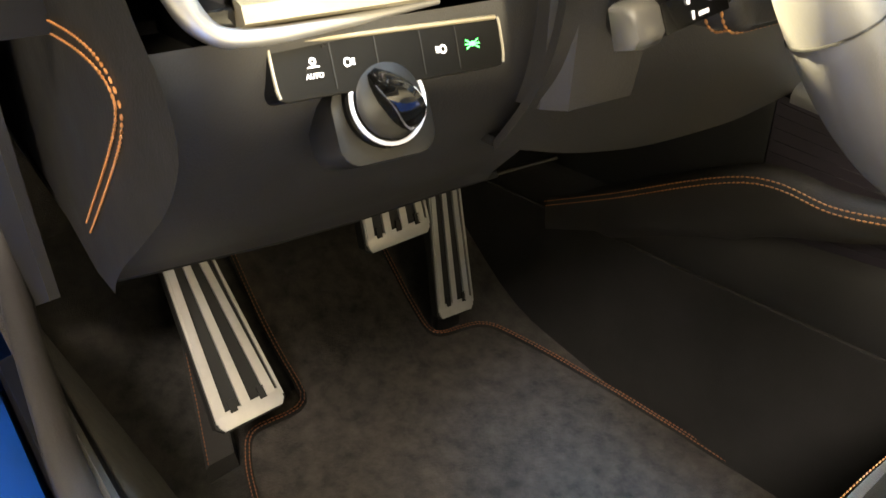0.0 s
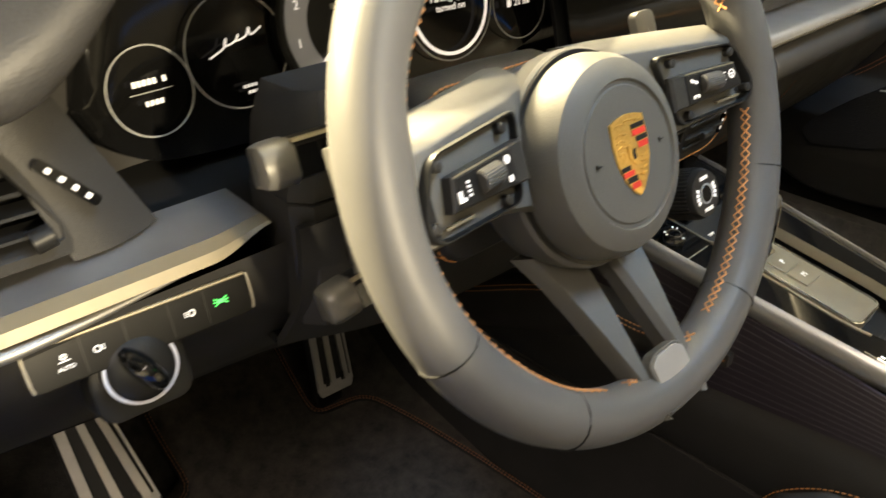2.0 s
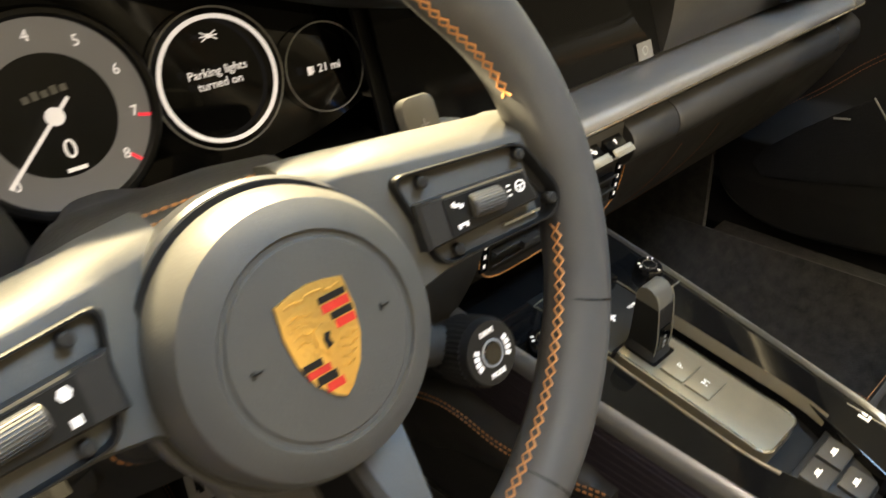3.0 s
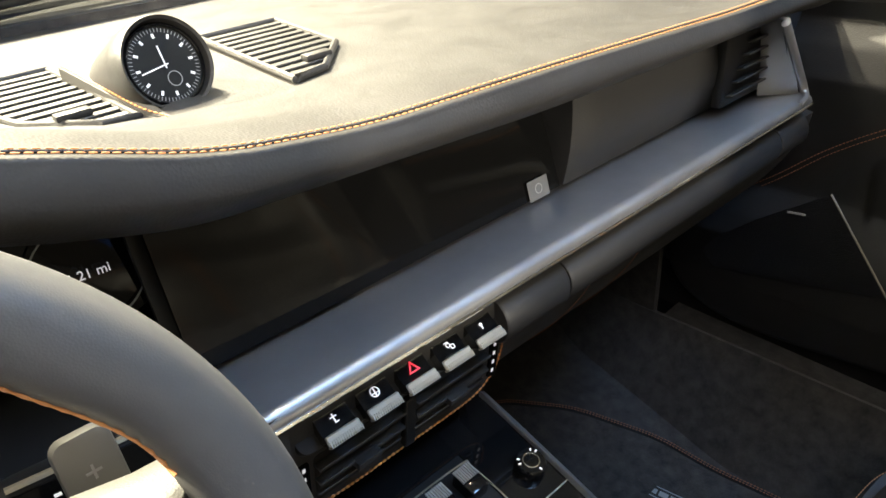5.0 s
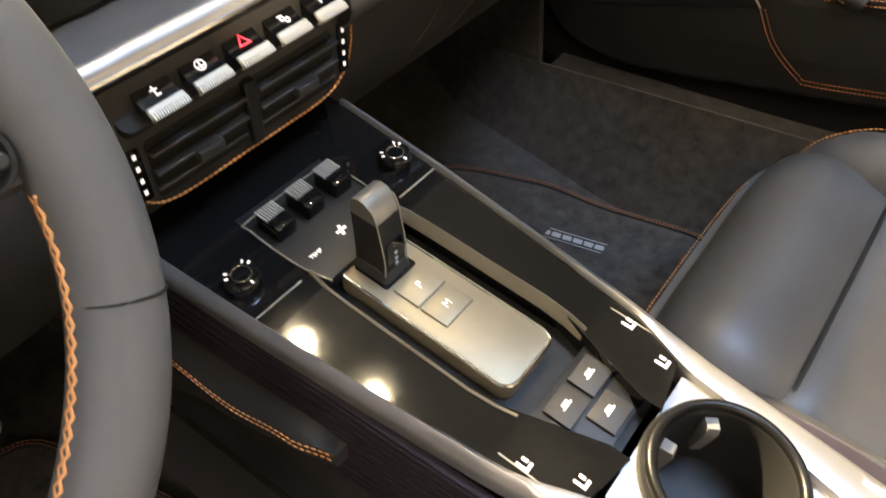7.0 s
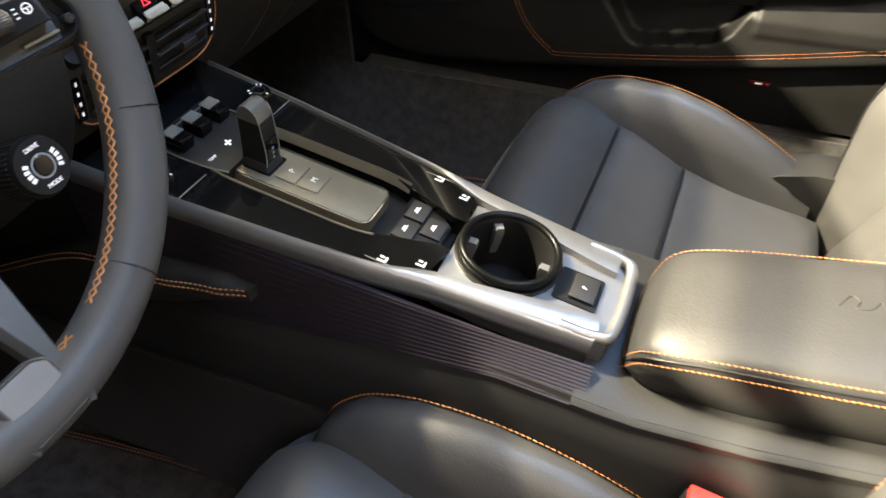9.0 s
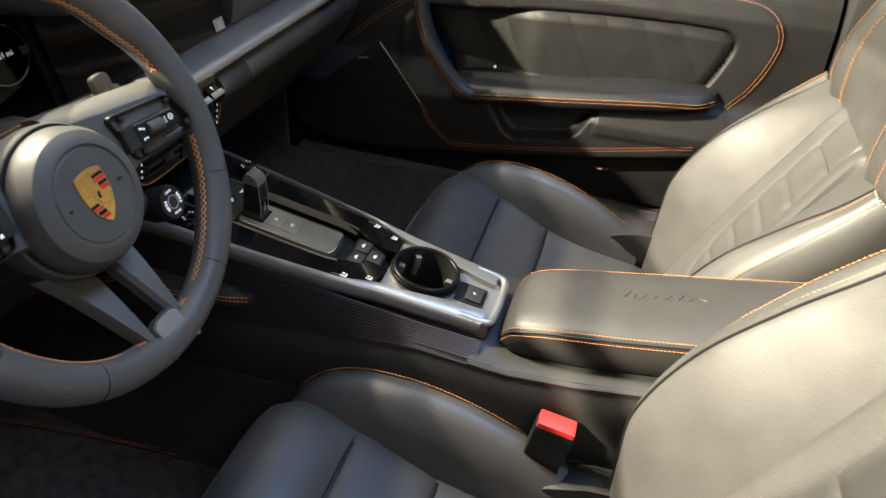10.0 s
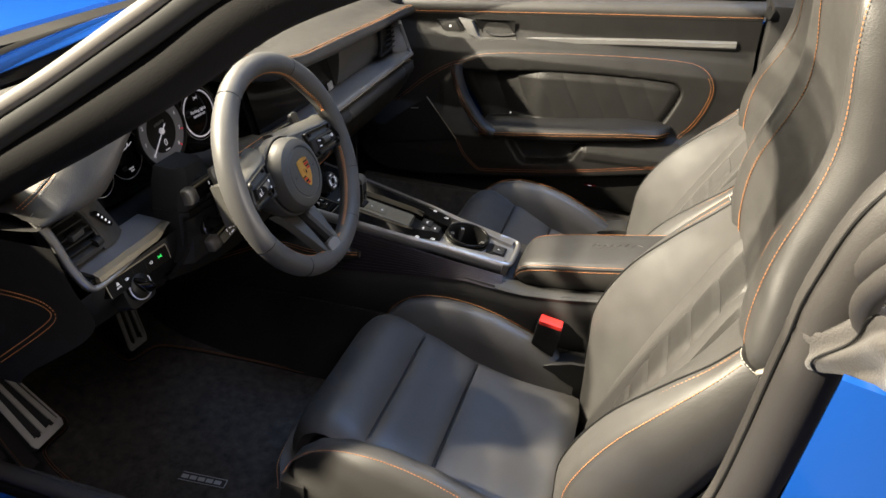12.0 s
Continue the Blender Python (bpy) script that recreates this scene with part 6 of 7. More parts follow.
# ---- seats ----
def seat(name, label, at):
    s = thing(name, label, "car seat", pose(*at), group="front seats")
    # three cushion panels between the side bolsters
    prof = [(-0.180, 0.300), (-0.186, 0.345), (-0.198, 0.382), (-0.222, 0.401), (-0.252, 0.401), (-0.312, 0.376), (-0.411, 0.330), (-0.50, 0.305), (-0.62, 0.292)]
    path = smooth_path([(0, y, z) for y, z in prof], 8)
    def panel(pname, a, b, h, mat):
        pts = path[a:b + 1]
        def fn(u, v):
            k = v * (len(pts) - 1)
            i = min(int(k), len(pts) - 2)
            p = pts[i].lerp(pts[i + 1], k - i)
            d = (pts[i + 1] - pts[i]).normalized()
            nrm = Vector((0, d.z, -d.y))
            if nrm.z < 0:
                nrm = -nrm
            e = (1 - abs(2 * u - 1) ** 6) * (1 - abs(2 * v - 1) ** 6)
            return p + Vector((lerp(-0.165, 0.165, u), 0, 0)) + nrm * h * (e ** 0.5 - 1) + Vector((0, 0, 0.004 * (abs(2 * u - 1) ** 2)))
        part(pname, sheet(fn, 24, 20, 0.02), mat, s)
    panel("cushion_front_roll", 0, 40, 0.018, SEAT_LEATHER)
    panel("cushion_middle", 40, 48, 0.016, SEAT_LEATHER)
    panel("cushion_rear", 48, 64, 0.014, SEAT_LEATHER)
    for y, z in ((-0.3105, 0.3885), (-0.4185, 0.3435)):
        part("crease", tube([Vector((x, y, z + 0.004 * (x / 0.165) ** 2 - 0.010 * (abs(x) / 0.165) ** 8)) for x in np.linspace(-0.158, 0.158, 20)], 0.0032, 8), PLASTIC_DARK, s, "dark pleat seam")
    # side bolsters of the cushion
    for sx in (-1, 1):
        rings = []
        for y, top, out in ((-0.192, 0.352, 0.220), (-0.212, 0.388, 0.236), (-0.25, 0.420, 0.246), (-0.30, 0.437, 0.252), (-0.37, 0.438, 0.255), (-0.44, 0.423, 0.256), (-0.51, 0.395, 0.255), (-0.57, 0.362, 0.252), (-0.61, 0.335, 0.248)):
            base = curve([(-0.65, 0.290), (-0.5, 0.303), (-0.411, 0.328), (-0.312, 0.372), (-0.235, 0.390), (-0.185, 0.33)], y) - 0.012
            xs = (0.158, 0.166, 0.178, 0.194, 0.212, 0.230, out - 0.014, out - 0.010, out - 0.012, out - 0.022, 0.16)
            zs = (base - 0.03, base + 0.004, lerp(base, top, 0.55), lerp(base, top, 0.90), top, lerp(base, top, 0.96), lerp(base, top, 0.70), lerp(base, top, 0.2), 0.26, 0.20, 0.20)
            rings.append([(sx * x, y, z) for x, z in zip(xs, zs)])
        part("cushion_bolster", loft(rings), SEAT_LEATHER, s, "raised leather side bolster", 60)
        seam = smooth_path([(sx * r[5][0] * sx, r[5][1], r[5][2] + 0.0015) for r in rings], 5)
        part("stitching", stitch(seam, 0.0055, 0.0008, 0.7, (0.0,)), THREAD, s, "orange seam stitching")
        # hinge cover between cushion and backrest
        hc = loft([[(sx * x, y, z) for x, z in ((0.175, z0), (0.258, z0), (0.262, z1 - 0.01), (0.250, z1), (0.185, z1))] for y, z0, z1 in ((-0.525, 0.22, 0.330), (-0.55, 0.22, 0.352), (-0.60, 0.22, 0.368), (-0.66, 0.22, 0.372), (-0.70, 0.22, 0.350))])
        part("hinge_cover", hc, PLASTIC, s, "black plastic hinge cover", 45)
    # front apron and base
    part("seat_base", box(-0.245, 0.245, -0.62, -0.185, 0.17, 0.30, 0.02), PLASTIC_DARK, s)
    ap = smooth_path([(-0.235, -0.19, 0.335), (-0.17, -0.163, 0.342), (0, -0.158, 0.345), (0.17, -0.163, 0.342), (0.235, -0.19, 0.335)], 8)
    part("front_seam", stitch([p + Vector((0, 0.004, -0.012)) for p in ap], 0.0055, 0.0008, 0.7, (0.003, -0.003)), THREAD, s)
    part("front_apron", loft([[p + Vector((0, 0, 0.004)), p + Vector((0, 0.004, -0.05)), p + Vector((0, -0.004, -0.11)), p + Vector((0, -0.04, -0.11)), p + Vector((0, -0.04, -0.0))] for p in ap]), SEAT_LEATHER, s, "", 60)
    # backrest frame: up along d, forward along f
    B = Vector((0, -0.630, 0.315))
    d, f = Vector((0, -0.45, 0.893)), Vector((0, 0.893, 0.45))
    def at_back(x, t, q):
        return B + d * t + f * q + Vector((x, 0, 0))
    # half sections of the lower backrest, from the valley beside the insert over the crest to the side
    LOWER = [(-0.05, 0.130, -0.052, 0.184, -0.020, 0.212, -0.024, 0.228), (0.03, 0.114, -0.037, 0.192, 0.020, 0.228, 0.008, 0.243), (0.10, 0.104, -0.027, 0.198, 0.055, 0.237, 0.040, 0.255), (0.165, 0.098, -0.019, 0.202, 0.083, 0.243, 0.066, 0.261), (0.27, 0.092, -0.009, 0.205, 0.085, 0.246, 0.068, 0.263), (0.37, 0.088, -0.004, 0.208, 0.058, 0.247, 0.049, 0.262), (0.43, 0.086, 0.000, 0.208, 0.036, 0.243, 0.034, 0.256), (0.472, 0.085, 0.002, 0.204, 0.024, 0.236, 0.024, 0.248)]
    # the upper part: seam of the wing, its outer seam and the hollow between the wings
    UPPER = [(0.462, 0.120, 0.006, 0.190, 0.012, 0.226, 0.004), (0.49, 0.126, 0.026, 0.200, 0.034, 0.236, 0.016), (0.537, 0.132, 0.050, 0.198, 0.056, 0.226, 0.022), (0.585, 0.135, 0.064, 0.188, 0.069, 0.208, 0.028), (0.653, 0.137, 0.070, 0.178, 0.080, 0.196, 0.034), (0.70, 0.137, 0.080, 0.172, 0.092, 0.190, 0.044), (0.743, 0.135, 0.104, 0.166, 0.112, 0.182, 0.060), (0.80, 0.129, 0.146, 0.156, 0.148, 0.170, 0.092), (0.845, 0.118, 0.172, 0.142, 0.168, 0.154, 0.118), (0.875, 0.092, 0.166, 0.112, 0.158, 0.124, 0.130)]
    def row_at(table, t):
        return [soft3([(r[0], r[k]) for r in table], t) for k in range(1, len(table[0]))]
    insert_q = [(r[0], r[2]) for r in LOWER]
    insert_w = [(r[0], r[1]) for r in LOWER]
    ribs = [0.105, 0.165, 0.225, 0.285, 0.345, 0.415]
    def insert(u, v, lo, hi, x0, x1, rise):
        t = lerp(lo, hi, v)
        x = lerp(x0(t), x1(t), u)
        e = ((1 - abs(2 * u - 1) ** 8) * (1 - abs(2 * v - 1) ** 8)) ** 0.5
        w = soft3(insert_w, t)
        return at_back(x, t, soft3(insert_q, t) + 0.010 * (abs(x) / w) ** 2 - 0.012 + rise * e)
    inner = lambda t: curve([(0.09, 0.030), (0.13, 0.052), (0.20, 0.058), (0.42, 0.052)], t)
    outer = lambda t: soft3(insert_w, t) + 0.004
    for lo, hi in zip(ribs, ribs[1:]):
        part("backrest_rib", sheet(lambda u, v: insert(u, v, lo + 0.0015, hi - 0.0015, lambda t: -inner(t), inner, 0.015), 16, 14, 0.010), SEAT_LEATHER, s, "padded cross rib")
    for sx in (-1, 1):
        part("backrest_insert", sheet(lambda u, v: insert(u, v, -0.045, 0.474, lambda t: sx * (inner(t) + 0.0015), lambda t: sx * outer(t), 0.012), 14, 50, 0.010, flip=sx < 0), PERFORATED, s, "perforated leather insert edge")
    part("backrest_insert", sheet(lambda u, v: insert(u, v, -0.045, 0.1035, lambda t: -0.060, lambda t: 0.060, 0.011), 14, 14, 0.010), PERFORATED, s, "perforated leather insert foot")
    part("backrest_insert", sheet(lambda u, v: insert(u, v, 0.4165, 0.474, lambda t: -0.056, lambda t: 0.056, 0.011), 14, 8, 0.010), PERFORATED, s, "perforated leather insert head")
    part("backrest_core", sheet(lambda u, v: at_back(lerp(-0.15, 0.15, u), lerp(-0.05, 0.50, v), curve(insert_q, lerp(-0.05, 0.50, v)) - 0.030), 8, 10, 0.0), PLASTIC_DARK, s)
    for sx in (-1, 1):
        rings, crest, seam = [], [], []
        for i in range(37):
            t = lerp(-0.05, 0.472, i / 36)
            xi, qi, xc, qc, xs, qs, xo = row_at(LOWER, t)
            half = smooth_path([(xi - 0.004, qi - 0.012, 0), (xi + 0.004, lerp(qi, qc, 0.10), 0), (lerp(xi, xc, 0.45), lerp(qi, qc, 0.52) + 0.003, 0), (xc - 0.020, lerp(qi, qc, 0.90), 0), (xc, qc, 0), (lerp(xc, xs, 0.5), lerp(qc, qs, 0.5) + 0.004, 0), (xs, qs, 0), (xo, lerp(-0.03, qs, 0.55), 0), (xo - 0.004, -0.035, 0), (xo - 0.020, -0.060, 0)], 4)
            rings.append([at_back(sx * p.x, t, p.y) for p in half] + [at_back(sx * (xi + 0.01), t, -0.070)])
            crest.append(rings[-1][16])
            seam.append(rings[-1][24])
        bol = part("backrest_bolster", loft(rings), SEAT_LEATHER, s, "deep leather side bolster", 60)
        part("piping", tube([p + f * 0.0008 for p in crest[3:]], 0.0016, 6), PLASTIC_DARK, bol, "thin dark piping")
        out_side = Vector((sx, 0, 0))
        part("stitching", stitch([p + f * 0.0012 + out_side * 0.0008 for p in seam], 0.0055, 0.0007, 0.72, (0.0,), (1, 0, 0)), THREAD, bol, "orange seam stitching")
        part("stitching", stitch([p.lerp(q, 0.30) + f * 0.0028 for p, q in zip(crest, seam)][4:], 0.0055, 0.0007, 0.72, (0.0,), (1, 0, 0)), THREAD, bol, "orange seam stitching")
        part("shoulder_seam", stitch([p + d * 0.002 + f * 0.001 for p in rings[-1][18:36]], 0.0050, 0.0008, 0.7, (0.0,), (0, 1, 0)), WHITE_THREAD, bol, "pale shoulder seam")
    # one-piece head part between two forward wings
    rings, wing, rim_seam = [], {-1: [], 1: []}, {-1: [], 1: []}
    for i in range(45):
        t = lerp(0.462, 0.875, i / 44)
        xw, qw, xs, qs, xo, qo = row_at(UPPER, t)
        hollow = curve([(0.46, 0.002), (0.52, 0.020), (0.62, 0.026), (0.74, 0.018), (0.875, 0.010)], t)
        back = curve([(0.46, -0.085), (0.60, -0.060), (0.75, 0.010), (0.875, 0.080)], t)
        half = [(0.0, qw - hollow), (xw * 0.35, qw - hollow * 0.95), (xw * 0.72, qw - hollow * 0.55), (xw, qw), (lerp(xw, xs, 0.5), max(qw, qs) + 0.006), (xs, qs), (xo, lerp(qs, qo, 0.6)), (xo - 0.004, lerp(qo, back, 0.5)), (xo - 0.025, back)]
        prof = smooth_path([(-x, q, 0) for x, q in half[:0:-1]] + [(x, q, 0) for x, q in half], 3)
        rings.append([at_back(p.x, t, p.y) for p in prof])
        for sx in (-1, 1):
            wing[sx].append(at_back(sx * xw, t, qw))
            rim_seam[sx].append(at_back(sx * xs, t, qs))
    head = part("headrest", loft(rings), SEAT_LEATHER, s, "one-piece leather headrest with side wings", 60)
    for sx in (-1, 1):
        part("stitching", stitch([p + f * 0.0016 for p in wing[sx][1:-2]], 0.0055, 0.0007, 0.72, (0.0042, -0.0042), (0, 1, 0)), THREAD, head, "double orange seam")
        part("seam_groove", tube([p + f * 0.0002 for p in wing[sx][1:-2]], 0.0012, 5), PLASTIC_DARK, head)
        part("stitching", stitch([p + f * 0.0014 + Vector((sx * 0.0014, 0, 0)) for p in rim_seam[sx][:-2]], 0.0055, 0.0007, 0.72, (0.0,), (0, 1, 0)), THREAD, head, "orange seam")
    # black plastic side shields under the bolsters
    for sx in (-1, 1):
        rim = [at_back(sx * 0.236, t, q) for t, q in ((-0.13, -0.03), (0.0, -0.055), (0.2, -0.06), (0.36, -0.06), (0.36, -0.11), (0.1, -0.16), (-0.13, -0.15))]
        part("side_shield", loft([rim, [p + Vector((sx * 0.016, 0, 0)) for p in rim]]), PLASTIC_DARK, s, "black plastic side shield", 30)
        part("pivot_bolt", moved(disc(0.011, -0.004, 0.004, 20, 0.002), Matrix.Translation(at_back(sx * 0.254, 0.03, -0.11)) @ pose(0, 0, 0, 0, 90, 0)), GREY_METAL, s, "round metal bolt")
    # hard shell behind
    rings = []
    for t, w in ((-0.08, 0.222), (0.1, 0.236), (0.3, 0.232), (0.45, 0.198), (0.6, 0.138), (0.78, 0.116)):
        rings.append([at_back(w * math.cos(a), t, -0.075 - 0.035 * math.sin(a)) for a in (math.pi * j / 10 for j in range(11))] + [at_back(w * x, t, -0.06) for x in (-0.9, 0, 0.9)])
    part("back_shell", loft(rings), PLASTIC_DARK, s, "", 60)
    return s


driver_seat = seat("bucket_seat", "black leather sports seat with orange stitching beside the open door", (-0.345, 0, 0))
passenger_seat = copy_thing(driver_seat, pose(0.370, -0.004, -0.018, 4))
tagged(passenger_seat, "black leather sports seat with orange stitching beside the closed door")

lever = smooth_path([(-0.262, -0.862, 0.752), (-0.270, -0.850, 0.764), (-0.272, -0.838, 0.768), (-0.270, -0.830, 0.762)], 5)
part("fold_lever", tube(lever, 0.0045, 10, flat=0.7), GREY_METAL, driver_seat, "small bright fold lever")


def buckle():
    b = thing("seat_belt_buckle", "black seat belt buckle with a red release button", "belt buckle")
    m = pose(-0.130, -0.549, 0.436, 10, 0, 0)
    part("body", moved(box(-0.013, 0.013, -0.025, 0.025, -0.085, -0.002, 0.004), m), PLASTIC_DARK, b)
    part("release_button", moved(box(-0.0125, 0.0125, -0.023, 0.023, -0.006, 0.004, 0.002), m), RED, b, "red release button")
    part("stalk", tube([(-0.130, -0.555, 0.36), (-0.13, -0.575, 0.16)], 0.009, 8), PLASTIC_DARK, b)


buckle()


# ---- pedals ----
def pedal(name, label, bl, br, up, height, ribs, top_scale=1.0, depth=0.012):
    p = thing(name, label, "pedal")
    l, r, u = Vector(bl), Vector(br), Vector(up).normalized()
    m = frame_of((l + r) / 2, r - l, u)
    hw = (r - l).length / 2
    tw = hw * top_scale
    outl = [(-hw + 0.008, 0.0), (hw - 0.008, 0.0), (hw, 0.008), (tw, height - 0.008), (tw - 0.008, height), (-tw + 0.008, height), (-tw, height - 0.008), (-hw, 0.008)]
    part("rubber_pad", moved(prism([(x * 1.04, y) for x, y in outl], -depth, 0.0, 0.001), m), RUBBER, p, "black rubber pad")
    part("foot_edge", moved(prism([(-hw + 0.006, 0.002), (hw - 0.006, 0.002), (hw - 0.002, 0.008), (hw - 0.002, 0.020), (-hw + 0.002, 0.020), (-hw + 0.002, 0.008)], 0.0005, 0.003, 0.0006), m), STEEL, p, "brushed steel foot edge")
    for i in range(ribs):
        a = lerp(-1, 1, i / (ribs - 1))
        w = hw / (ribs * 2.45)
        x0, x1 = a * (hw - w - 0.005) - 0.003, a * (tw - w - 0.005) - 0.003
        part("steel_rib", moved(loft([[(lerp(x0, x1, t) - w * lerp(1, top_scale, t), lerp(0.018, height - 0.004, t), z) for z in (0.0005, 0.004)] + [(lerp(x0, x1, t) + w * lerp(1, top_scale, t), lerp(0.018, height - 0.004, t), z) for z in (0.004, 0.0005)] for t in (0, 0.5, 1)]), m), STEEL, p, "brushed steel rib")
        if i:
            xm = lerp(-1, 1, (i - 0.5) / (ribs - 1)) * (hw - w)
            part("rubber_tooth", moved(box(xm - w * 0.75, xm + w * 0.75, 0.0165, 0.030, 0.0025, 0.0040), m), RUBBER, p)
    for q in (-1, 1):
        part("steel_rim", moved(loft([[(q * (lerp(hw, tw, t) - 0.004), lerp(0.012, height - 0.004, t), 0.0005), (q * (lerp(hw, tw, t) - 0.004), lerp(0.012, height - 0.004, t), 0.003), (q * (lerp(hw, tw, t) - 0.0005), lerp(0.012, height - 0.004, t), 0.003), (q * (lerp(hw, tw, t) - 0.0005), lerp(0.012, height - 0.004, t), 0.0005)] for t in (0, 0.5, 1)]), m), STEEL, p, "thin steel rim")
    return p


pedal("foot_rest", "steel and rubber foot rest on the toe board", (-0.598, 0.305, 0.262), (-0.520, 0.308, 0.262), (0.046, 0.105, 0.135), 0.22, 3, 0.64)
pedal("accelerator_pedal", "steel and rubber accelerator pedal standing on the floor", (-0.272, 0.357, 0.235), (-0.210, 0.358, 0.229), (0.045, 0.043, 0.150), 0.20, 3, 0.86)
brake = pedal("brake_pedal", "hanging steel and rubber brake pedal", (-0.375, 0.358, 0.370), (-0.281, 0.360, 0.370), (0.0, 0.25, 0.95), 0.062, 4, 0.97, 0.014)
part("pedal_arm", tube(smooth_path([(-0.325, 0.385, 0.41), (-0.322, 0.44, 0.45), (-0.320, 0.50, 0.60), (-0.320, 0.53, 0.72)], 5), 0.010, 8), PLASTIC_DARK, brake)
part("pedal_arm", box(-0.262, -0.222, 0.372, 0.386, 0.19, 0.26, 0.003), PLASTIC_DARK, bpy.data.objects["accelerator_pedal"])


# ---- floor mats ----
def floor_mat(name, label, outline, badge, turn):
    m = thing(name, label, "floor mat")
    pts = [Vector((x, y, 0)) for x, y in outline]
    # rounded corners
    out = []
    n = len(pts)
    for i in range(n):
        a, b, c = pts[i - 1], pts[i], pts[(i + 1) % n]
        r = min(0.03, (a - b).length * 0.4, (c - b).length * 0.4)
        p, q = b + (a - b).normalized() * r, b + (c - b).normalized() * r
        out += [p.lerp(b, t).lerp(b.lerp(q, t), t) for t in (0, 0.25, 0.5, 0.75, 1)]
    bm = bmesh.new()
    f = bm.faces.new([bm.verts.new(p) for p in out])
    bmesh.ops.triangulate(bm, faces=[f])
    for yy in np.linspace(-0.3, 0.56, 44):
        bmesh.ops.bisect_plane(bm, geom=bm.verts[:] + bm.edges[:] + bm.faces[:], plane_co=(0, yy, 0), plane_no=(0, 1, 0))
    ex = bmesh.ops.extrude_face_region(bm, geom=bm.faces[:])
    top = {v for v in ex["geom"] if isinstance(v, bmesh.types.BMVert)}
    for v in bm.verts:
        v.co.z = floor_z(v.co.y) + (0.009 if v in top else -0.001)
    part("mat", bm, MAT, m, "dark velour mat")
    loop = out + [out[0]]
    fine = []
    for a, b in zip(loop, loop[1:]):
        k = max(1, int((b - a).length / 0.02))
        fine += [a.lerp(b, j / k) for j in range(k)]
    fine.append(loop[-1])
    cen = sum(pts, Vector()) / n
    lift = [Vector((p.x, p.y, floor_z(p.y) + 0.0085)) for p in fine]
    part("edge_binding", tube(lift[:-1], 0.0045, 6, closed=True), SUEDE, m, "dark edge binding")
    part("stitching", stitch([p + Vector((0, 0, 0.0046)) for p in lift], 0.0050, 0.0009, 0.72, (0.0022, -0.0022)), material_thread, m, "brown orange edge stitching")
    x, y = badge
    b = Matrix.Translation((x, y, floor_z(y) + 0.0095)) @ pose(0, 0, 0, 5) @ pose(0, 0, 0, 0, 0, turn)
    plate = part("badge", moved(prism(rounded(-0.066, 0.066, -0.0105, 0.0105, 0.001), 0, 0.0012), b), RUBBER, m, "small rectangular badge")
    part("badge_rim", moved(loft([[(a, c, z) for a, c in rounded(-0.066 + k, 0.066 - k, -0.0105 + k, 0.0105 - k, 0.001)] for k, z in ((0, 0.0012), (0, 0.0019), (0.0014, 0.0019), (0.0014, 0.0012))], caps=False), b), GREY_INK, plate)
    for i in range(7):
        part("letter_bar", moved(box(-0.057 + 0.0166 * i, -0.0435 + 0.0166 * i, -0.0045, 0.0045, 0.0012, 0.0019), b), GREY_INK, plate)


material_thread = material("thread_brown", (0.22, 0.085, 0.035), 0.7)
floor_mat("driver_floor_mat", "dark velour floor mat with brown stitched edge under the pedals", [(-0.113, -0.14), (-0.113, -0.05), (-0.122, 0.05), (-0.142, 0.15), (-0.170, 0.263), (-0.197, 0.343), (-0.283, 0.355), (-0.280, 0.404), (-0.272, 0.56), (-0.470, 0.56), (-0.477, 0.453), (-0.474, 0.344), (-0.555, 0.347), (-0.575, 0.308), (-0.592, 0.25), (-0.60, -0.14)], (-0.483, 0.068), -82)
floor_mat("passenger_floor_mat", "dark velour floor mat with brown stitched edge in the passenger footwell", [(0.575, -0.165), (0.585, -0.12), (0.574, -0.02), (0.556, 0.109), (0.500, 0.233), (0.419, 0.322), (0.20, 0.36), (0.14, 0.30), (0.13, -0.165)], (0.476, 0.030), -77)


# ---- passenger door ----
# outlines on the door in (y, z)
LOOP = [(-0.113, 0.678), (-0.182, 0.702), (-0.354, 0.718), (-0.573, 0.730), (-0.713, 0.732), (-0.770, 0.724), (-0.800, 0.702), (-0.813, 0.667), (-0.803, 0.619), (-0.778, 0.568), (-0.748, 0.533)]
INSET = [(-0.085, 0.640), (-0.181, 0.654), (-0.356, 0.672), (-0.561, 0.680), (-0.690, 0.678), (-0.720, 0.671), (-0.734, 0.650), (-0.718, 0.602), (-0.692, 0.555), (-0.660, 0.530), (-0.21, 0.490), (-0.17, 0.520)]
POCKET = [(-0.262, 0.475), (-0.304, 0.416), (-0.323, 0.404), (-0.442, 0.420), (-0.466, 0.440), (-0.492, 0.488)]
LOW_SEAM = [(-0.117, 0.452), (-0.139, 0.413), (-0.178, 0.375), (-0.200, 0.369), (-0.316, 0.383), (-0.434, 0.400), (-0.584, 0.427), (-0.700, 0.452), (-0.80, 0.475)]
BELT = [(-0.905, 0.861), (-0.843, 0.857), (-0.542, 0.839), (-0.227, 0.818), (0.081, 0.797), (0.32, 0.782)]


def rounded_line(pts, closed=False):
    return [(p.x, p.y) for p in smooth_path([(y, z, 0) for y, z in pts], 5, closed)]


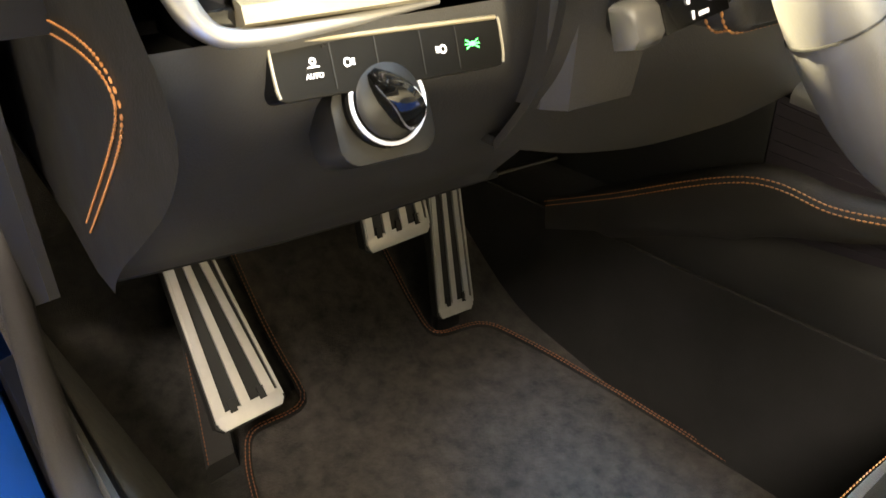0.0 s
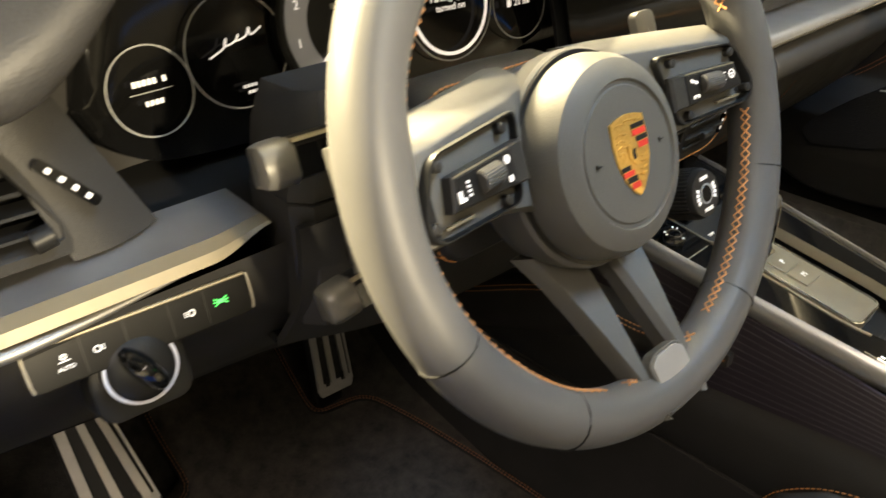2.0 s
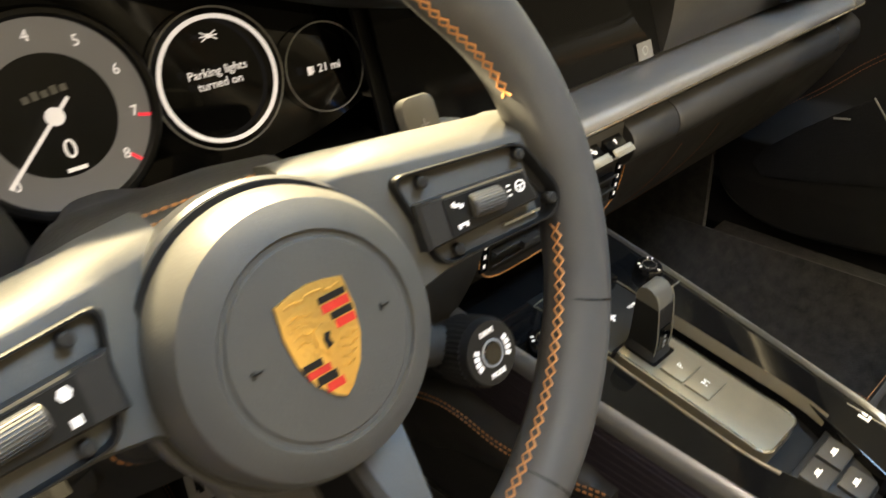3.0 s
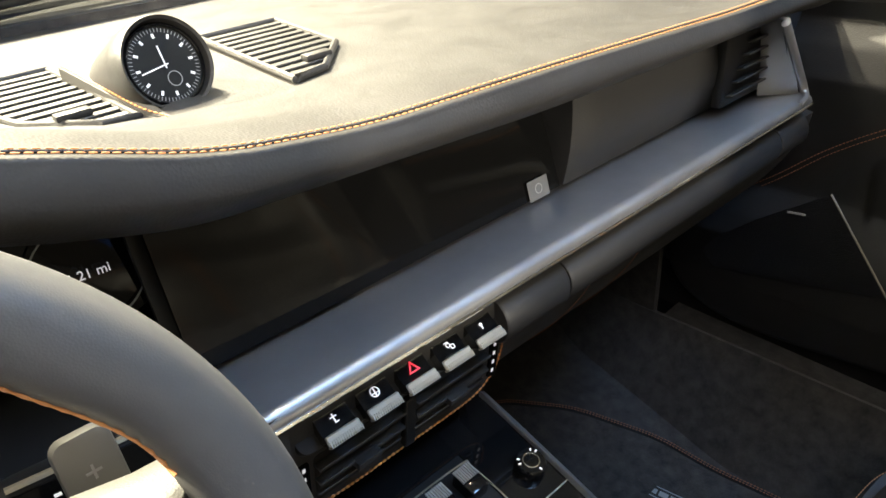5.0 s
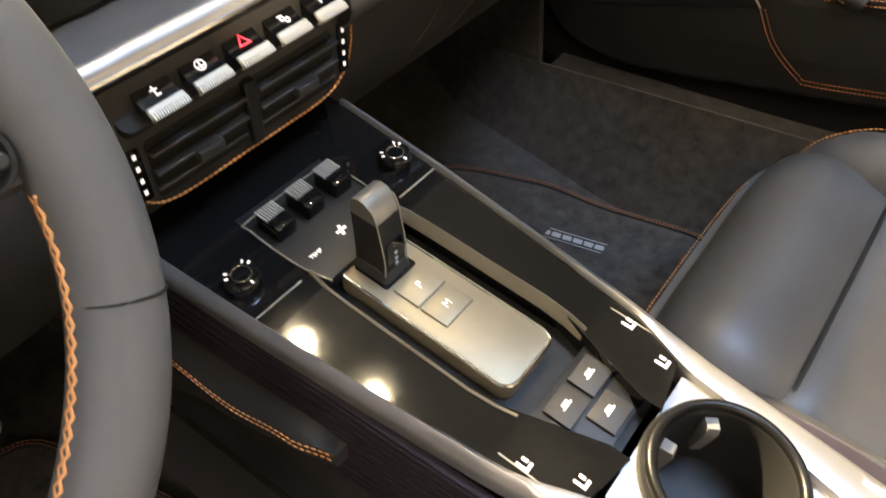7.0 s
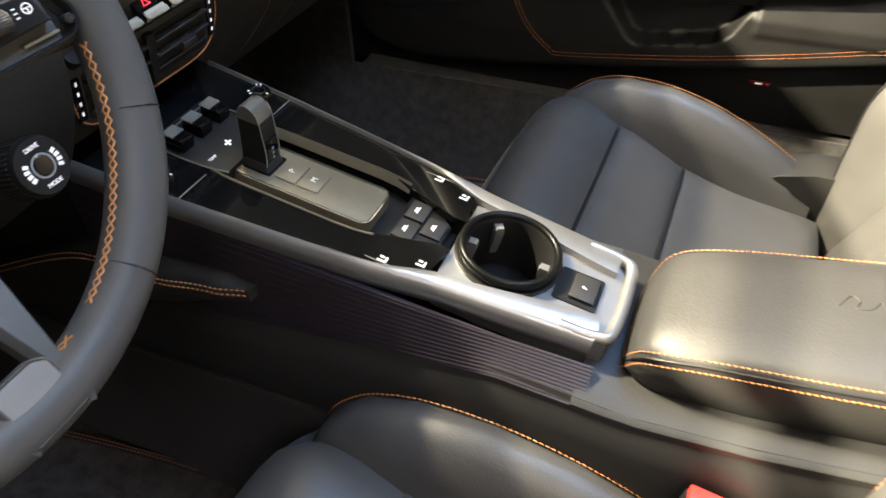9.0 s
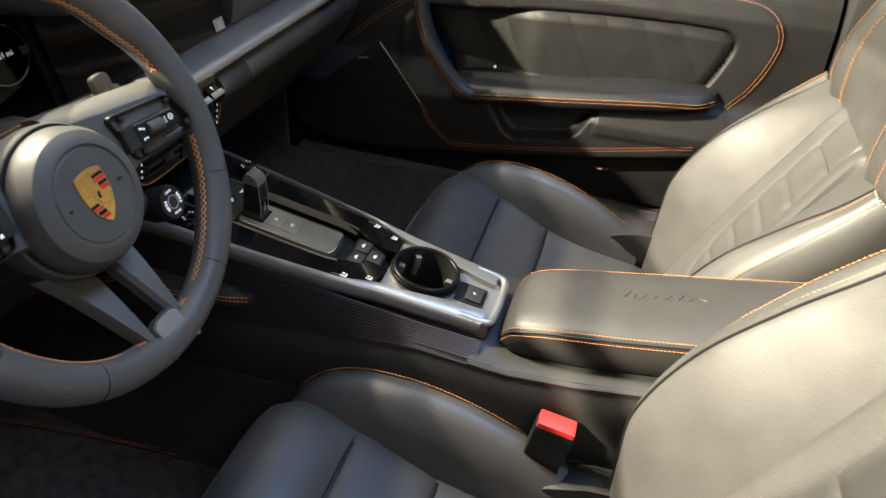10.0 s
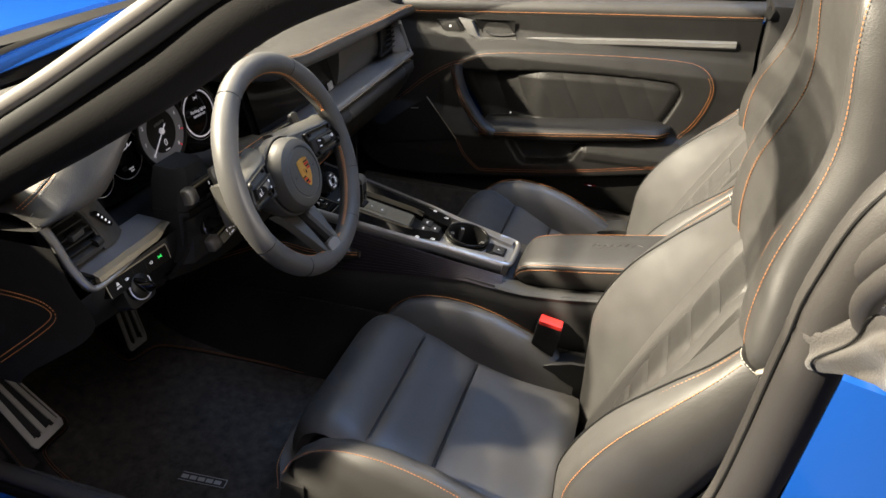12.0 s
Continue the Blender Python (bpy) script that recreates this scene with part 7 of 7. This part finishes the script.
def door_x(y, z):
    """Inner face of the door, metres from the car's middle, for arrays of y and z."""
    y, z = np.asarray(y, float), np.asarray(z, float)
    base = np.interp(z, [0.26, 0.34, 0.40, 0.47, 0.50, 0.54, 0.64, 0.70, 0.74, 0.77, 0.90], [0.712, 0.698, 0.692, 0.696, 0.712, 0.738, 0.750, 0.755, 0.772, 0.792, 0.797])
    shoulder = rounded_line(LOOP)
    ring = shoulder + [(-0.748, 0.50), (-0.30, 0.46), (-0.06, 0.50), (-0.05, 0.60)]
    base = base + 0.007 * step(-0.004, 0.010, inside(ring, y, z)) * step(0.50, 0.56, z)
    low = rounded_line([(0.222, 0.47), (0.210, 0.40), (0.174, 0.345), (0.094, 0.315), (-0.018, 0.318), (-0.15, 0.334), (-0.30, 0.352), (-0.434, 0.372), (-0.60, 0.402), (-0.80, 0.440)]) + [(-0.93, 0.46), (-0.93, 0.95), (0.222, 0.95)]
    base = base + 0.045 * step(-0.012, 0.016, inside(low, y, z)) * step(0.80, 0.70, z)
    base = base + 0.034 * step(0.0, -0.010, inside(POCKET, y, z)) * step(0.500, 0.478, z)
    # the raised rear part of the pocket and the footwell end
    base = base - 0.006 * step(-0.492, -0.500, y) * step(0.44, 0.452, z) * step(0.530, 0.515, z)
    return base


def inset_x(y, z):
    y, z = np.asarray(y, float), np.asarray(z, float)
    sd = inside(rounded_line(INSET, True), y, z)
    deep = 0.014 + 0.050 * step(-0.36, -0.20, y)
    pad = 0.011 * np.clip(-sd / 0.022, 0, 1) ** 0.5
    along = (y + 0.55 * (0.66 - z)) / 0.0745
    quilt = 0.0022 * np.abs(np.cos(math.pi * along)) ** 0.35
    return door_x(y, z) + deep - pad - quilt * np.clip(-sd / 0.015, 0, 1)


def on_door(pts, off, per=10):
    return [Vector((float(door_x(p.x, p.y)) + off, p.x, p.y)) for p in smooth_path([(y, z, 0) for y, z in pts], per)]


def passenger_door():
    d = thing("passenger_door", "closed car door lined with black leather and orange seams", "car door")
    y0, y1, ny, nz = 0.32, -0.905, 270, 130
    belt = lambda y: curve(BELT, y)
    hole = rounded_line(INSET, True)
    def field(fn, keep, ya, yb, za, zb, nu, nv):
        """A grid on the door face with the cells that keep() turns down left out."""
        Y = np.linspace(ya, yb, nu + 1)[:, None] * np.ones(nv + 1)
        Z = za + (np.array([zb(v) for v in Y[:, 0]])[:, None] - za) * np.linspace(0, 1, nv + 1)
        X, K = fn(Y, Z), keep(Y, Z)
        bm = bmesh.new()
        g = [[bm.verts.new((X[i, j], Y[i, j], Z[i, j])) for j in range(nv + 1)] for i in range(nu + 1)]
        for i in range(nu):
            for j in range(nv):
                if K[i, j] and K[i + 1, j] and K[i, j + 1] and K[i + 1, j + 1]:
                    bm.faces.new((g[i][j], g[i][j + 1], g[i + 1][j + 1], g[i + 1][j]))
        bmesh.ops.delete(bm, geom=[v for v in bm.verts if not v.link_faces], context="VERTS")
        return bm
    def lining(y, z):
        edge = inside(hole, y, z)
        return door_x(y, z) + 0.012 * step(0.004, -0.004, edge)
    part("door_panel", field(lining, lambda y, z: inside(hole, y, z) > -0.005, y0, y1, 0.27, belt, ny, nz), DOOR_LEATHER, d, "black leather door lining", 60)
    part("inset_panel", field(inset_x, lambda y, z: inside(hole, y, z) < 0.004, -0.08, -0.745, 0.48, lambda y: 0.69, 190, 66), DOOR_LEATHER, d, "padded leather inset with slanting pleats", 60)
    part("door_shell", box(0.83, 0.87, y1, y0, 0.26, 0.79, 0.01), BLUE, d, "blue outer door skin")
    # belt roll on top
    roll = loft([[(x, y, belt(y) + z) for x, z in ((0.800, -0.008), (0.7955, 0.004), (0.799, 0.020), (0.812, 0.031), (0.850, 0.036), (0.850, -0.008))] for y in np.linspace(0.20, y1, 14)])
    part("belt_roll", roll, LEATHER, d, "leather belt line roll", 60)
    part("belt_stitching", stitch([Vector((0.7945, y, belt(y) + 0.0005)) for y in np.linspace(0.20, y1, 60)], 0.005, 0.0009, 0.72, (0.0,)), THREAD, d)
    part("window_seal", tube([(0.842, y, belt(y) + 0.040) for y in np.linspace(0.20, y1, 14)], 0.005, 8), RUBBER, d, "dark window seal")
    # silver strip
    zs = [(-0.85, 0.786), (-0.60, 0.770), (-0.40, 0.755), (-0.257, 0.745)]
    strip = loft([[(x, y, curve(zs, y) + dz) for x, dz in ((0.800, -0.009), (0.7885, -0.008), (0.7865, -0.006), (0.7875, 0.006), (0.790, 0.008), (0.800, 0.009))] for y in np.linspace(-0.2585, -0.852, 12)])
    part("silver_strip", strip, SILVER, d, "brushed silver strip")
    part("strip_shadow_gap", loft([[(x, y, curve(zs, y) - 0.0105 + dz) for x, dz in ((0.800, -0.0015), (0.789, -0.0015), (0.789, 0.0015), (0.800, 0.0015))] for y in np.linspace(-0.2585, -0.852, 12)]), PLASTIC_DARK, d)
    # pull handle: a slanting blade that runs on into the strip
    blade = smooth_path([(0.784, -0.104, 0.790), (0.782, -0.118, 0.770), (0.781, -0.136, 0.744), (0.781, -0.158, 0.7335), (0.784, -0.200, 0.7385), (0.787, -0.2575, 0.7445)], 5)
    rings = []
    for i, p in enumerate(blade):
        k = i / (len(blade) - 1)
        w = ease([(0, 0.021), (0.45, 0.0165), (0.62, 0.0105), (1, 0.0085)], k)
        lean = Vector((0, lerp(1.0, 0.05, ease([(0, 0), (0.35, 0.1), (0.62, 1), (1, 1)], k)), lerp(0.12, 1.0, ease([(0, 0), (0.35, 0.1), (0.62, 1), (1, 1)], k)))).normalized()
        rings.append([p + lean * w, p + lean * w * 0.9 + Vector((-0.004, 0, 0)), p - lean * w * 0.9 + Vector((-0.004, 0, 0)), p - lean * w, p - lean * w + Vector((0.012, 0, 0)), p + lean * w + Vector((0.012, 0, 0))])
    part("door_handle", loft(rings), SILVER, d, "satin silver door handle", 40)
    bowl = sheet(lambda u, v: (0.7905 + 0.0 * u - 0.002 + 0.016 * (math.sin(math.pi * u) * math.sin(math.pi * v)) ** 0.5, lerp(-0.132, -0.250, u) - 0.03 * (1 - v) * (1 - u), lerp(0.744, 0.792 + 0.006 * u, v)), 16, 10, 0.0)
    part("handle_bowl", bowl, PLASTIC_DARK, d)
    part("handle_ledge", tube(smooth_path([(0.786, -0.168, 0.762), (0.785, -0.190, 0.754), (0.786, -0.225, 0.755), (0.790, -0.252, 0.760)], 5), 0.0055, 10, flat=0.6), PLASTIC, d, "soft finger ledge")
    # two window keys on a slanting plate
    slab = [(-0.017, 0.781), (-0.080, 0.787), (-0.128, 0.721), (-0.058, 0.719)]
    m = Matrix(((0, 0, -1, 0.7925), (1, 0, 0, 0), (0, 1, 0, 0), (0, 0, 0, 1)))
    keys = part("key_plate", moved(prism(slab, 0.0, 0.004, 0.001), m), PLASTIC_DARK, d, "slanting black key plate")
    for a, b in ((0.06, 0.48), (0.52, 0.94)):
        q = [tuple(lerp(lerp(Vector(slab[3]), Vector(slab[0]), t), lerp(Vector(slab[2]), Vector(slab[1]), t), w)) for t, w in ((a, 0.08), (b, 0.08), (b, 0.86), (a, 0.86))]
        key = part("window_key", moved(prism(q, 0.0, 0.0072, 0.0014), m), PLASTIC, keys)
        c = sum((Vector(p) for p in q), Vector((0, 0))) / 4
        part("key_sign", moved(box(c.x - 0.003, c.x + 0.003, c.y - 0.003, c.y + 0.003, 0.0072, 0.0076), m), WHITE, key)
    # padded armrest shelf with a rounded stitched nose
    rings, nose = [], []
    for i in range(33):
        y = lerp(-0.190, -0.722, i / 32)
        k = ease([(-0.722, 0.0), (-0.690, 0.75), (-0.60, 1.0), (-0.25, 1.0), (-0.190, 0.90)], y)
        xf = lerp(0.712, 0.668, k)
        top = curve([(-0.722, 0.556), (-0.606, 0.552), (-0.425, 0.530), (-0.282, 0.514), (-0.19, 0.504)], y)
        thick = curve([(-0.722, 0.010), (-0.64, 0.027), (-0.425, 0.032), (-0.282, 0.028), (-0.19, 0.020)], y)
        back_z = top + lerp(0.002, 0.014, k)
        rings.append([(0.775, y, back_z + 0.002), (0.735, y, back_z + 0.002), (xf + 0.022, y, top + 0.006), (xf + 0.008, y, top + 0.002), (xf + 0.001, y, top - 0.007), (xf, y, top - 0.4 * thick), (xf + 0.003, y, top - 0.8 * thick), (xf + 0.010, y, top - thick), (0.72, y, top - thick - 0.004), (0.775, y, top - thick)])
        nose.append(Vector((xf - 0.001, y, top - 0.0095)))
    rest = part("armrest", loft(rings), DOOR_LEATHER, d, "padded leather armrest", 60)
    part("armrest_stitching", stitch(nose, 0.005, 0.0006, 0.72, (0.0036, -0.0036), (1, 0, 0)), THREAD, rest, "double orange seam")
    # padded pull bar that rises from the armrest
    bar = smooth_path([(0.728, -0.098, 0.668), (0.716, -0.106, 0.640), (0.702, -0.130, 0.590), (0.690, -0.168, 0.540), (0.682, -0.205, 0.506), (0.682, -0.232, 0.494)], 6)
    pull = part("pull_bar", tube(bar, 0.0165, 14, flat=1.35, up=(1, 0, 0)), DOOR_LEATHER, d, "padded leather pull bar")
    part("pull_stitching", stitch([p + Vector((-0.0225, 0.002, 0.001)) for p in bar[:-3]], 0.005, 0.0008, 0.72, (0.0036, -0.0036), (1, 0, 0)), THREAD_SHADED, pull, "double orange seam in a shaded tone")
    part("lock_lamp", moved(disc(0.003, 0, 0.002, 14, 0.0005), pose(0.757, -0.262, 0.537, 0, -60, 0)), WHITE, d, "tiny bright lamp")
    part("red_reflector", box(0.735, 0.744, -0.541, -0.507, 0.3455, 0.3525, 0.0015), REFLECTOR, d, "small red reflector")
    # small glowing fleck stands in for the highlight on the reflector
    part("reflector_glint", box(0.7338, 0.736, -0.529, -0.518, 0.3480, 0.3500, 0.0004, 1), WHITE, d)
    # stitched lines
    part("panel_stitching", stitch(on_door(LOOP, -0.0012), 0.005, 0.0006, 0.72, (0.0034, -0.0034), (1, 0, 0)), THREAD, d, "double orange seam")
    # front run of the same orange seam, its shade put into the thread colour
    part("front_stitching", stitch(on_door([(-0.113, 0.678), (-0.059, 0.656), (0.012, 0.610), (0.075, 0.556), (0.15, 0.50)], -0.0012), 0.005, 0.0007, 0.72, (0.0034, -0.0034), (1, 0, 0)), THREAD_SHADED, d, "double orange seam in a shaded tone")
    part("pocket_stitching", stitch(on_door(LOW_SEAM[:-1], -0.0012), 0.005, 0.0008, 0.72, (0.003, -0.003), (1, 0, 0)), THREAD_SHADED, d, "orange seam")
    # loudspeaker cover with a bright edge
    spk = [(-0.017, 0.574), (-0.113, 0.459), (0.029, 0.432), (0.120, 0.417), (0.143, 0.438), (0.128, 0.462), (0.072, 0.510)]
    def on_speaker(y, z):
        return Vector((0.6885 + 0.10 * (z - 0.45), y, z))
    bm = bmesh.new()
    fc = bm.faces.new([bm.verts.new(on_speaker(p.x, p.y)) for p in soft_corners(spk, 0.006)])
    bmesh.ops.solidify(bm, geom=[fc], thickness=-0.012)
    grille = part("speaker_grille", bm, SPEAKER, d, "dark speaker grille")
    part("speaker_edge", tube([on_speaker(-0.017, 0.574) - Vector((0.001, 0, 0)), on_speaker(-0.115, 0.457) - Vector((0.001, 0, 0))], 0.0014, 8), GREY_METAL, grille, "bright metal edge")
    part("speaker_script", moved(box(-0.012, 0.012, -0.0014, 0.0014, 0, 0.0006), frame_of(on_speaker(0.020, 0.536) - Vector((0.0008, 0, 0)), (0, -1, 0.12), (0.1, 0, 1))), GREY_INK, grille)


passenger_door()


# ---- sills, pillars, body ----
def frame_and_body():
    # left windscreen pillar, header, right pillar as one hooped frame
    w = thing("windscreen_frame", "dark windscreen frame of an open-top car", "windscreen frame")
    def bar(pts, r, name, mat, flat=1.0):
        part(name, tube(smooth_path(pts, 8), r, 14, flat=flat, up=(0.3, 0.3, 1)), mat, w)
    for s in (-1, 1):
        bar([(s * 0.745, 0.42, 0.66), (s * 0.720, 0.25, 0.785), (s * 0.697, 0.085, 0.890), (s * 0.682, -0.05, 0.967), (s * 0.667, -0.17, 1.040), (s * 0.648, -0.285, 1.118), (s * 0.60, -0.40, 1.165), (s * 0.50, -0.46, 1.185), (s * 0.25, -0.50, 1.20), (0, -0.51, 1.205)], 0.034, "pillar_trim", PILLAR, 0.9)
        bar([(s * 0.760, 0.40, 0.700), (s * 0.740, 0.25, 0.815), (s * 0.716, 0.085, 0.928), (s * 0.701, -0.05, 1.012), (s * 0.685, -0.17, 1.088), (s * 0.664, -0.285, 1.160), (s * 0.62, -0.41, 1.205), (s * 0.52, -0.475, 1.225), (0, -0.53, 1.245)], 0.017, "pillar_seal", RUBBER)
        bar([(s * 0.770, 0.40, 0.725), (s * 0.750, 0.25, 0.845), (s * 0.722, 0.085, 0.955), (s * 0.708, -0.05, 1.034), (s * 0.692, -0.17, 1.110), (s * 0.670, -0.285, 1.182), (s * 0.63, -0.41, 1.225), (s * 0.52, -0.485, 1.245), (0, -0.54, 1.262)], 0.010, "pillar_edge", BEIGE)
    gl = sheet(lambda u, v: (lerp(-1, 1, u) * lerp(0.74, 0.56, v), lerp(0.62, -0.44, v) - 0.10 * abs(2 * u - 1) ** 2 * (1 - v), lerp(0.86, 1.205, v) - 0.03 * abs(2 * u - 1) ** 2), 16, 10, 0.005)
    g = part("windscreen", gl, GLASS, w, "clear windscreen glass")
    g.visible_shadow = False
    # outer body
    b = thing("sports_car", "bright blue painted outer body of the car", "car")
    # front bonnet and wing
    part("bonnet", sheet(lambda u, v: (lerp(-0.86, 0.86, u), lerp(0.60, 2.1, v), (0.90 - 0.16 * v ** 2 - 0.10 * abs(2 * u - 1) ** 3 + 0.10 * math.exp(-((abs(2 * u - 1) - 0.82) / 0.14) ** 2) * (1 - 0.4 * v))), 40, 20, 0.01), BLUE, b)
    part("sill_panel", box(-0.93, -0.757, -0.85, 0.60, 0.16, 0.376, 0.02), BLUE, b, "blue outer sill")
    part("sill_seal", tube(smooth_path([(-0.752, -0.70, 0.388), (-0.750, -0.20, 0.392), (-0.744, 0.154, 0.396), (-0.738, 0.25, 0.402), (-0.728, 0.36, 0.418), (-0.716, 0.45, 0.46), (-0.708, 0.48, 0.54), (-0.712, 0.44, 0.66), (-0.725, 0.36, 0.74)], 6), 0.013, 10), SEAL, b, "dark rubber door seal")
    part("sill_step", box(-0.756, -0.715, -0.85, 0.40, 0.16, 0.382, 0.012), PLASTIC_DARK, b, "black sill step")
    part("front_wing_edge", sheet(lambda u, v: (lerp(-0.70, -0.95, u), 0.555 + 0.08 * u, lerp(0.16, 0.86, v)), 8, 8, 0.01), BLUE, b, "blue door opening edge")
    part("front_wing", sheet(lambda u, v: (-0.93 - 0.03 * math.sin(math.pi * v), lerp(0.63, 2.1, u), lerp(0.18, 0.84, v)), 20, 10, 0.01), BLUE, b, "blue front wing")
    # rear quarter behind the driver's door
    def quarter(u, v):
        z = lerp(0.25, 0.905, v)
        return (-0.80 - 0.10 * u ** 0.6, lerp(-0.815, -1.7, u) - 0.06 * (v - 0.4), z)
    part("rear_quarter", sheet(quarter, 14, 14, 0.01), BLUE, b, "blue rear quarter panel")
    part("right_side", sheet(lambda u, v: (0.88 - 0.02 * v, lerp(0.60, -1.7, u), lerp(0.15, 0.84, v)), 20, 8, 0.01), BLUE, b)
    part("inner_side", sheet(lambda u, v: (0.862 - 0.02 * v, lerp(0.62, -1.12, u), lerp(0.15, 0.835, v)), 20, 8, 0.006), PLASTIC_DARK, b, "dark inner side lining")
    part("rear_deck", sheet(lambda u, v: (lerp(-0.84, 0.84, u), lerp(-1.12, -1.9, v), 0.95 - 0.08 * v), 12, 8, 0.01), BLUE, b)
    part("rear_bulkhead", sheet(lambda u, v: (lerp(-0.78, 0.82, u), -1.10 - 0.04 * v, lerp(0.12, 0.95, v)), 10, 8, 0.02), CARPET, b, "dark carpeted rear bulkhead")
    # dark trims round the door opening behind the seat
    seal = smooth_path([(-0.755, -0.68, 0.28), (-0.742, -0.765, 0.50), (-0.725, -0.822, 0.67), (-0.722, -0.845, 0.87), (-0.725, -0.853, 0.95), (-0.73, -0.880, 1.04), (-0.73, -0.96, 1.12)], 8)
    part("door_seal", tube(seal, 0.030, 16, flat=1.0), SEAL, b, "thick dark rubber door seal")
    part("seal_groove", tube([p + Vector((-0.014, 0.0275, 0.004)) for p in seal], 0.0016, 6), PLASTIC_DARK, b)
    part("paper_label", moved(box(-0.028, 0.028, -0.0006, 0.0006, -0.05, 0.05), pose(-0.838, -0.895, 0.70, 0, 0, -83)), material("paper_white", (0.75, 0.75, 0.72), 0.6), b, "small white paper label")
    # folded soft top resting over the corner
    top = thing("folded_soft_top", "grey-brown folded fabric soft top edge behind the door opening", "soft top")
    def drape(u, v):
        low = curve([(0, 0.872), (0.18, 0.888), (0.40, 0.903), (0.62, 0.898), (1, 0.915)], u) - 0.004 * math.sin(17 * u)
        high = curve([(0, 0.938), (0.4, 0.968), (1, 0.985)], u)
        crease = 0.006 * math.sin(11 * u + 5 * v) + 0.004 * math.sin(23 * u - 9 * v)
        puff = 0.016 * math.sin(math.pi * v) ** 0.8
        return (lerp(-0.738, -0.905, u) - 0.3 * puff, lerp(-0.842, -0.965, u ** 1.2) + puff * 0.8 + crease - 0.012 * v, lerp(low, high, v))
    part("fabric_fold", sheet(drape, 40, 22, 0.008), SOFT_TOP, top, "creased fabric fold")
    def cover(u, v):
        p = Vector(drape(u, 1.0))
        return p + Vector((-0.02 * v, -0.24 * v, 0.012 * math.sin(math.pi * min(1, 1.6 * v)) - 0.03 * v + 0.004 * math.sin(13 * u + 6 * v)))
    part("fabric_top", sheet(cover, 30, 14, 0.008), SOFT_TOP, top)
    part("fabric_seam", tube([Vector(drape(0.13 + 0.10 * v * v, v)) + Vector((0, 0.0025, 0)) for v in np.linspace(0.02, 0.98, 24)], 0.0012, 6), PLASTIC_DARK, top)
    for dx, r in ((0.0, 0.014), (-0.032, 0.011)):
        bar = smooth_path([(-0.728 + dx, -0.872, 0.925), (-0.737 + dx, -0.858, 0.962), (-0.775 + dx, -0.868, 1.02), (-0.835 + dx, -0.905, 1.11), (-0.86 + dx, -0.96, 1.20)], 6)
        part("frame_bar", tube(bar, r, 12), SEAL, top, "grey roof frame bar")
    return b


frame_and_body()


def driver_door():
    d = thing("driver_door", "open blue car door with black leather lining", "car door", pose(-0.86, 0.56, 0, 0, 0, -155))
    skin = lambda u, v: (1.18 * u, -0.03 - 0.02 * math.sin(math.pi * v), lerp(0.22, 0.965 - 0.03 * u, v))
    part("door_skin", sheet(skin, 16, 14, 0.01), BLUE, d, "blue outer skin")
    part("door_lining", sheet(lambda u, v: (0.02 + 1.12 * u, 0.06 + 0.03 * math.sin(3 * v), lerp(0.24, 0.94 - 0.03 * u, v)), 16, 14, 0.02), LEATHER, d, "black leather lining")
    part("belt_cap", box(0.01, 1.15, -0.03, 0.09, 0.92, 0.965, 0.012), LEATHER, d)


driver_door()


def belt_post():
    p = thing("belt_guide", "black seat belt guide with hanging belt webbing", "seat belt")
    part("guide", moved(box(-0.03, 0.03, -0.05, 0.05, -0.015, 0.015, 0.008), pose(0.775, -0.955, 0.865, 20, 0, 12)), PLASTIC_DARK, p)
    part("webbing", loft([[(x, y - 0.022, z), (x, y + 0.022, z), (x + 0.002, y + 0.022, z), (x + 0.002, y - 0.022, z)] for x, y, z in ((0.765, -0.94, 0.875), (0.758, -0.95, 0.80), (0.75, -0.97, 0.60), (0.74, -0.98, 0.25))]), SUEDE, p, "dark belt webbing")
    part("trim_panel", box(0.74, 0.85, -1.12, -0.915, 0.12, 0.905, 0.01), PLASTIC, p)


belt_post()
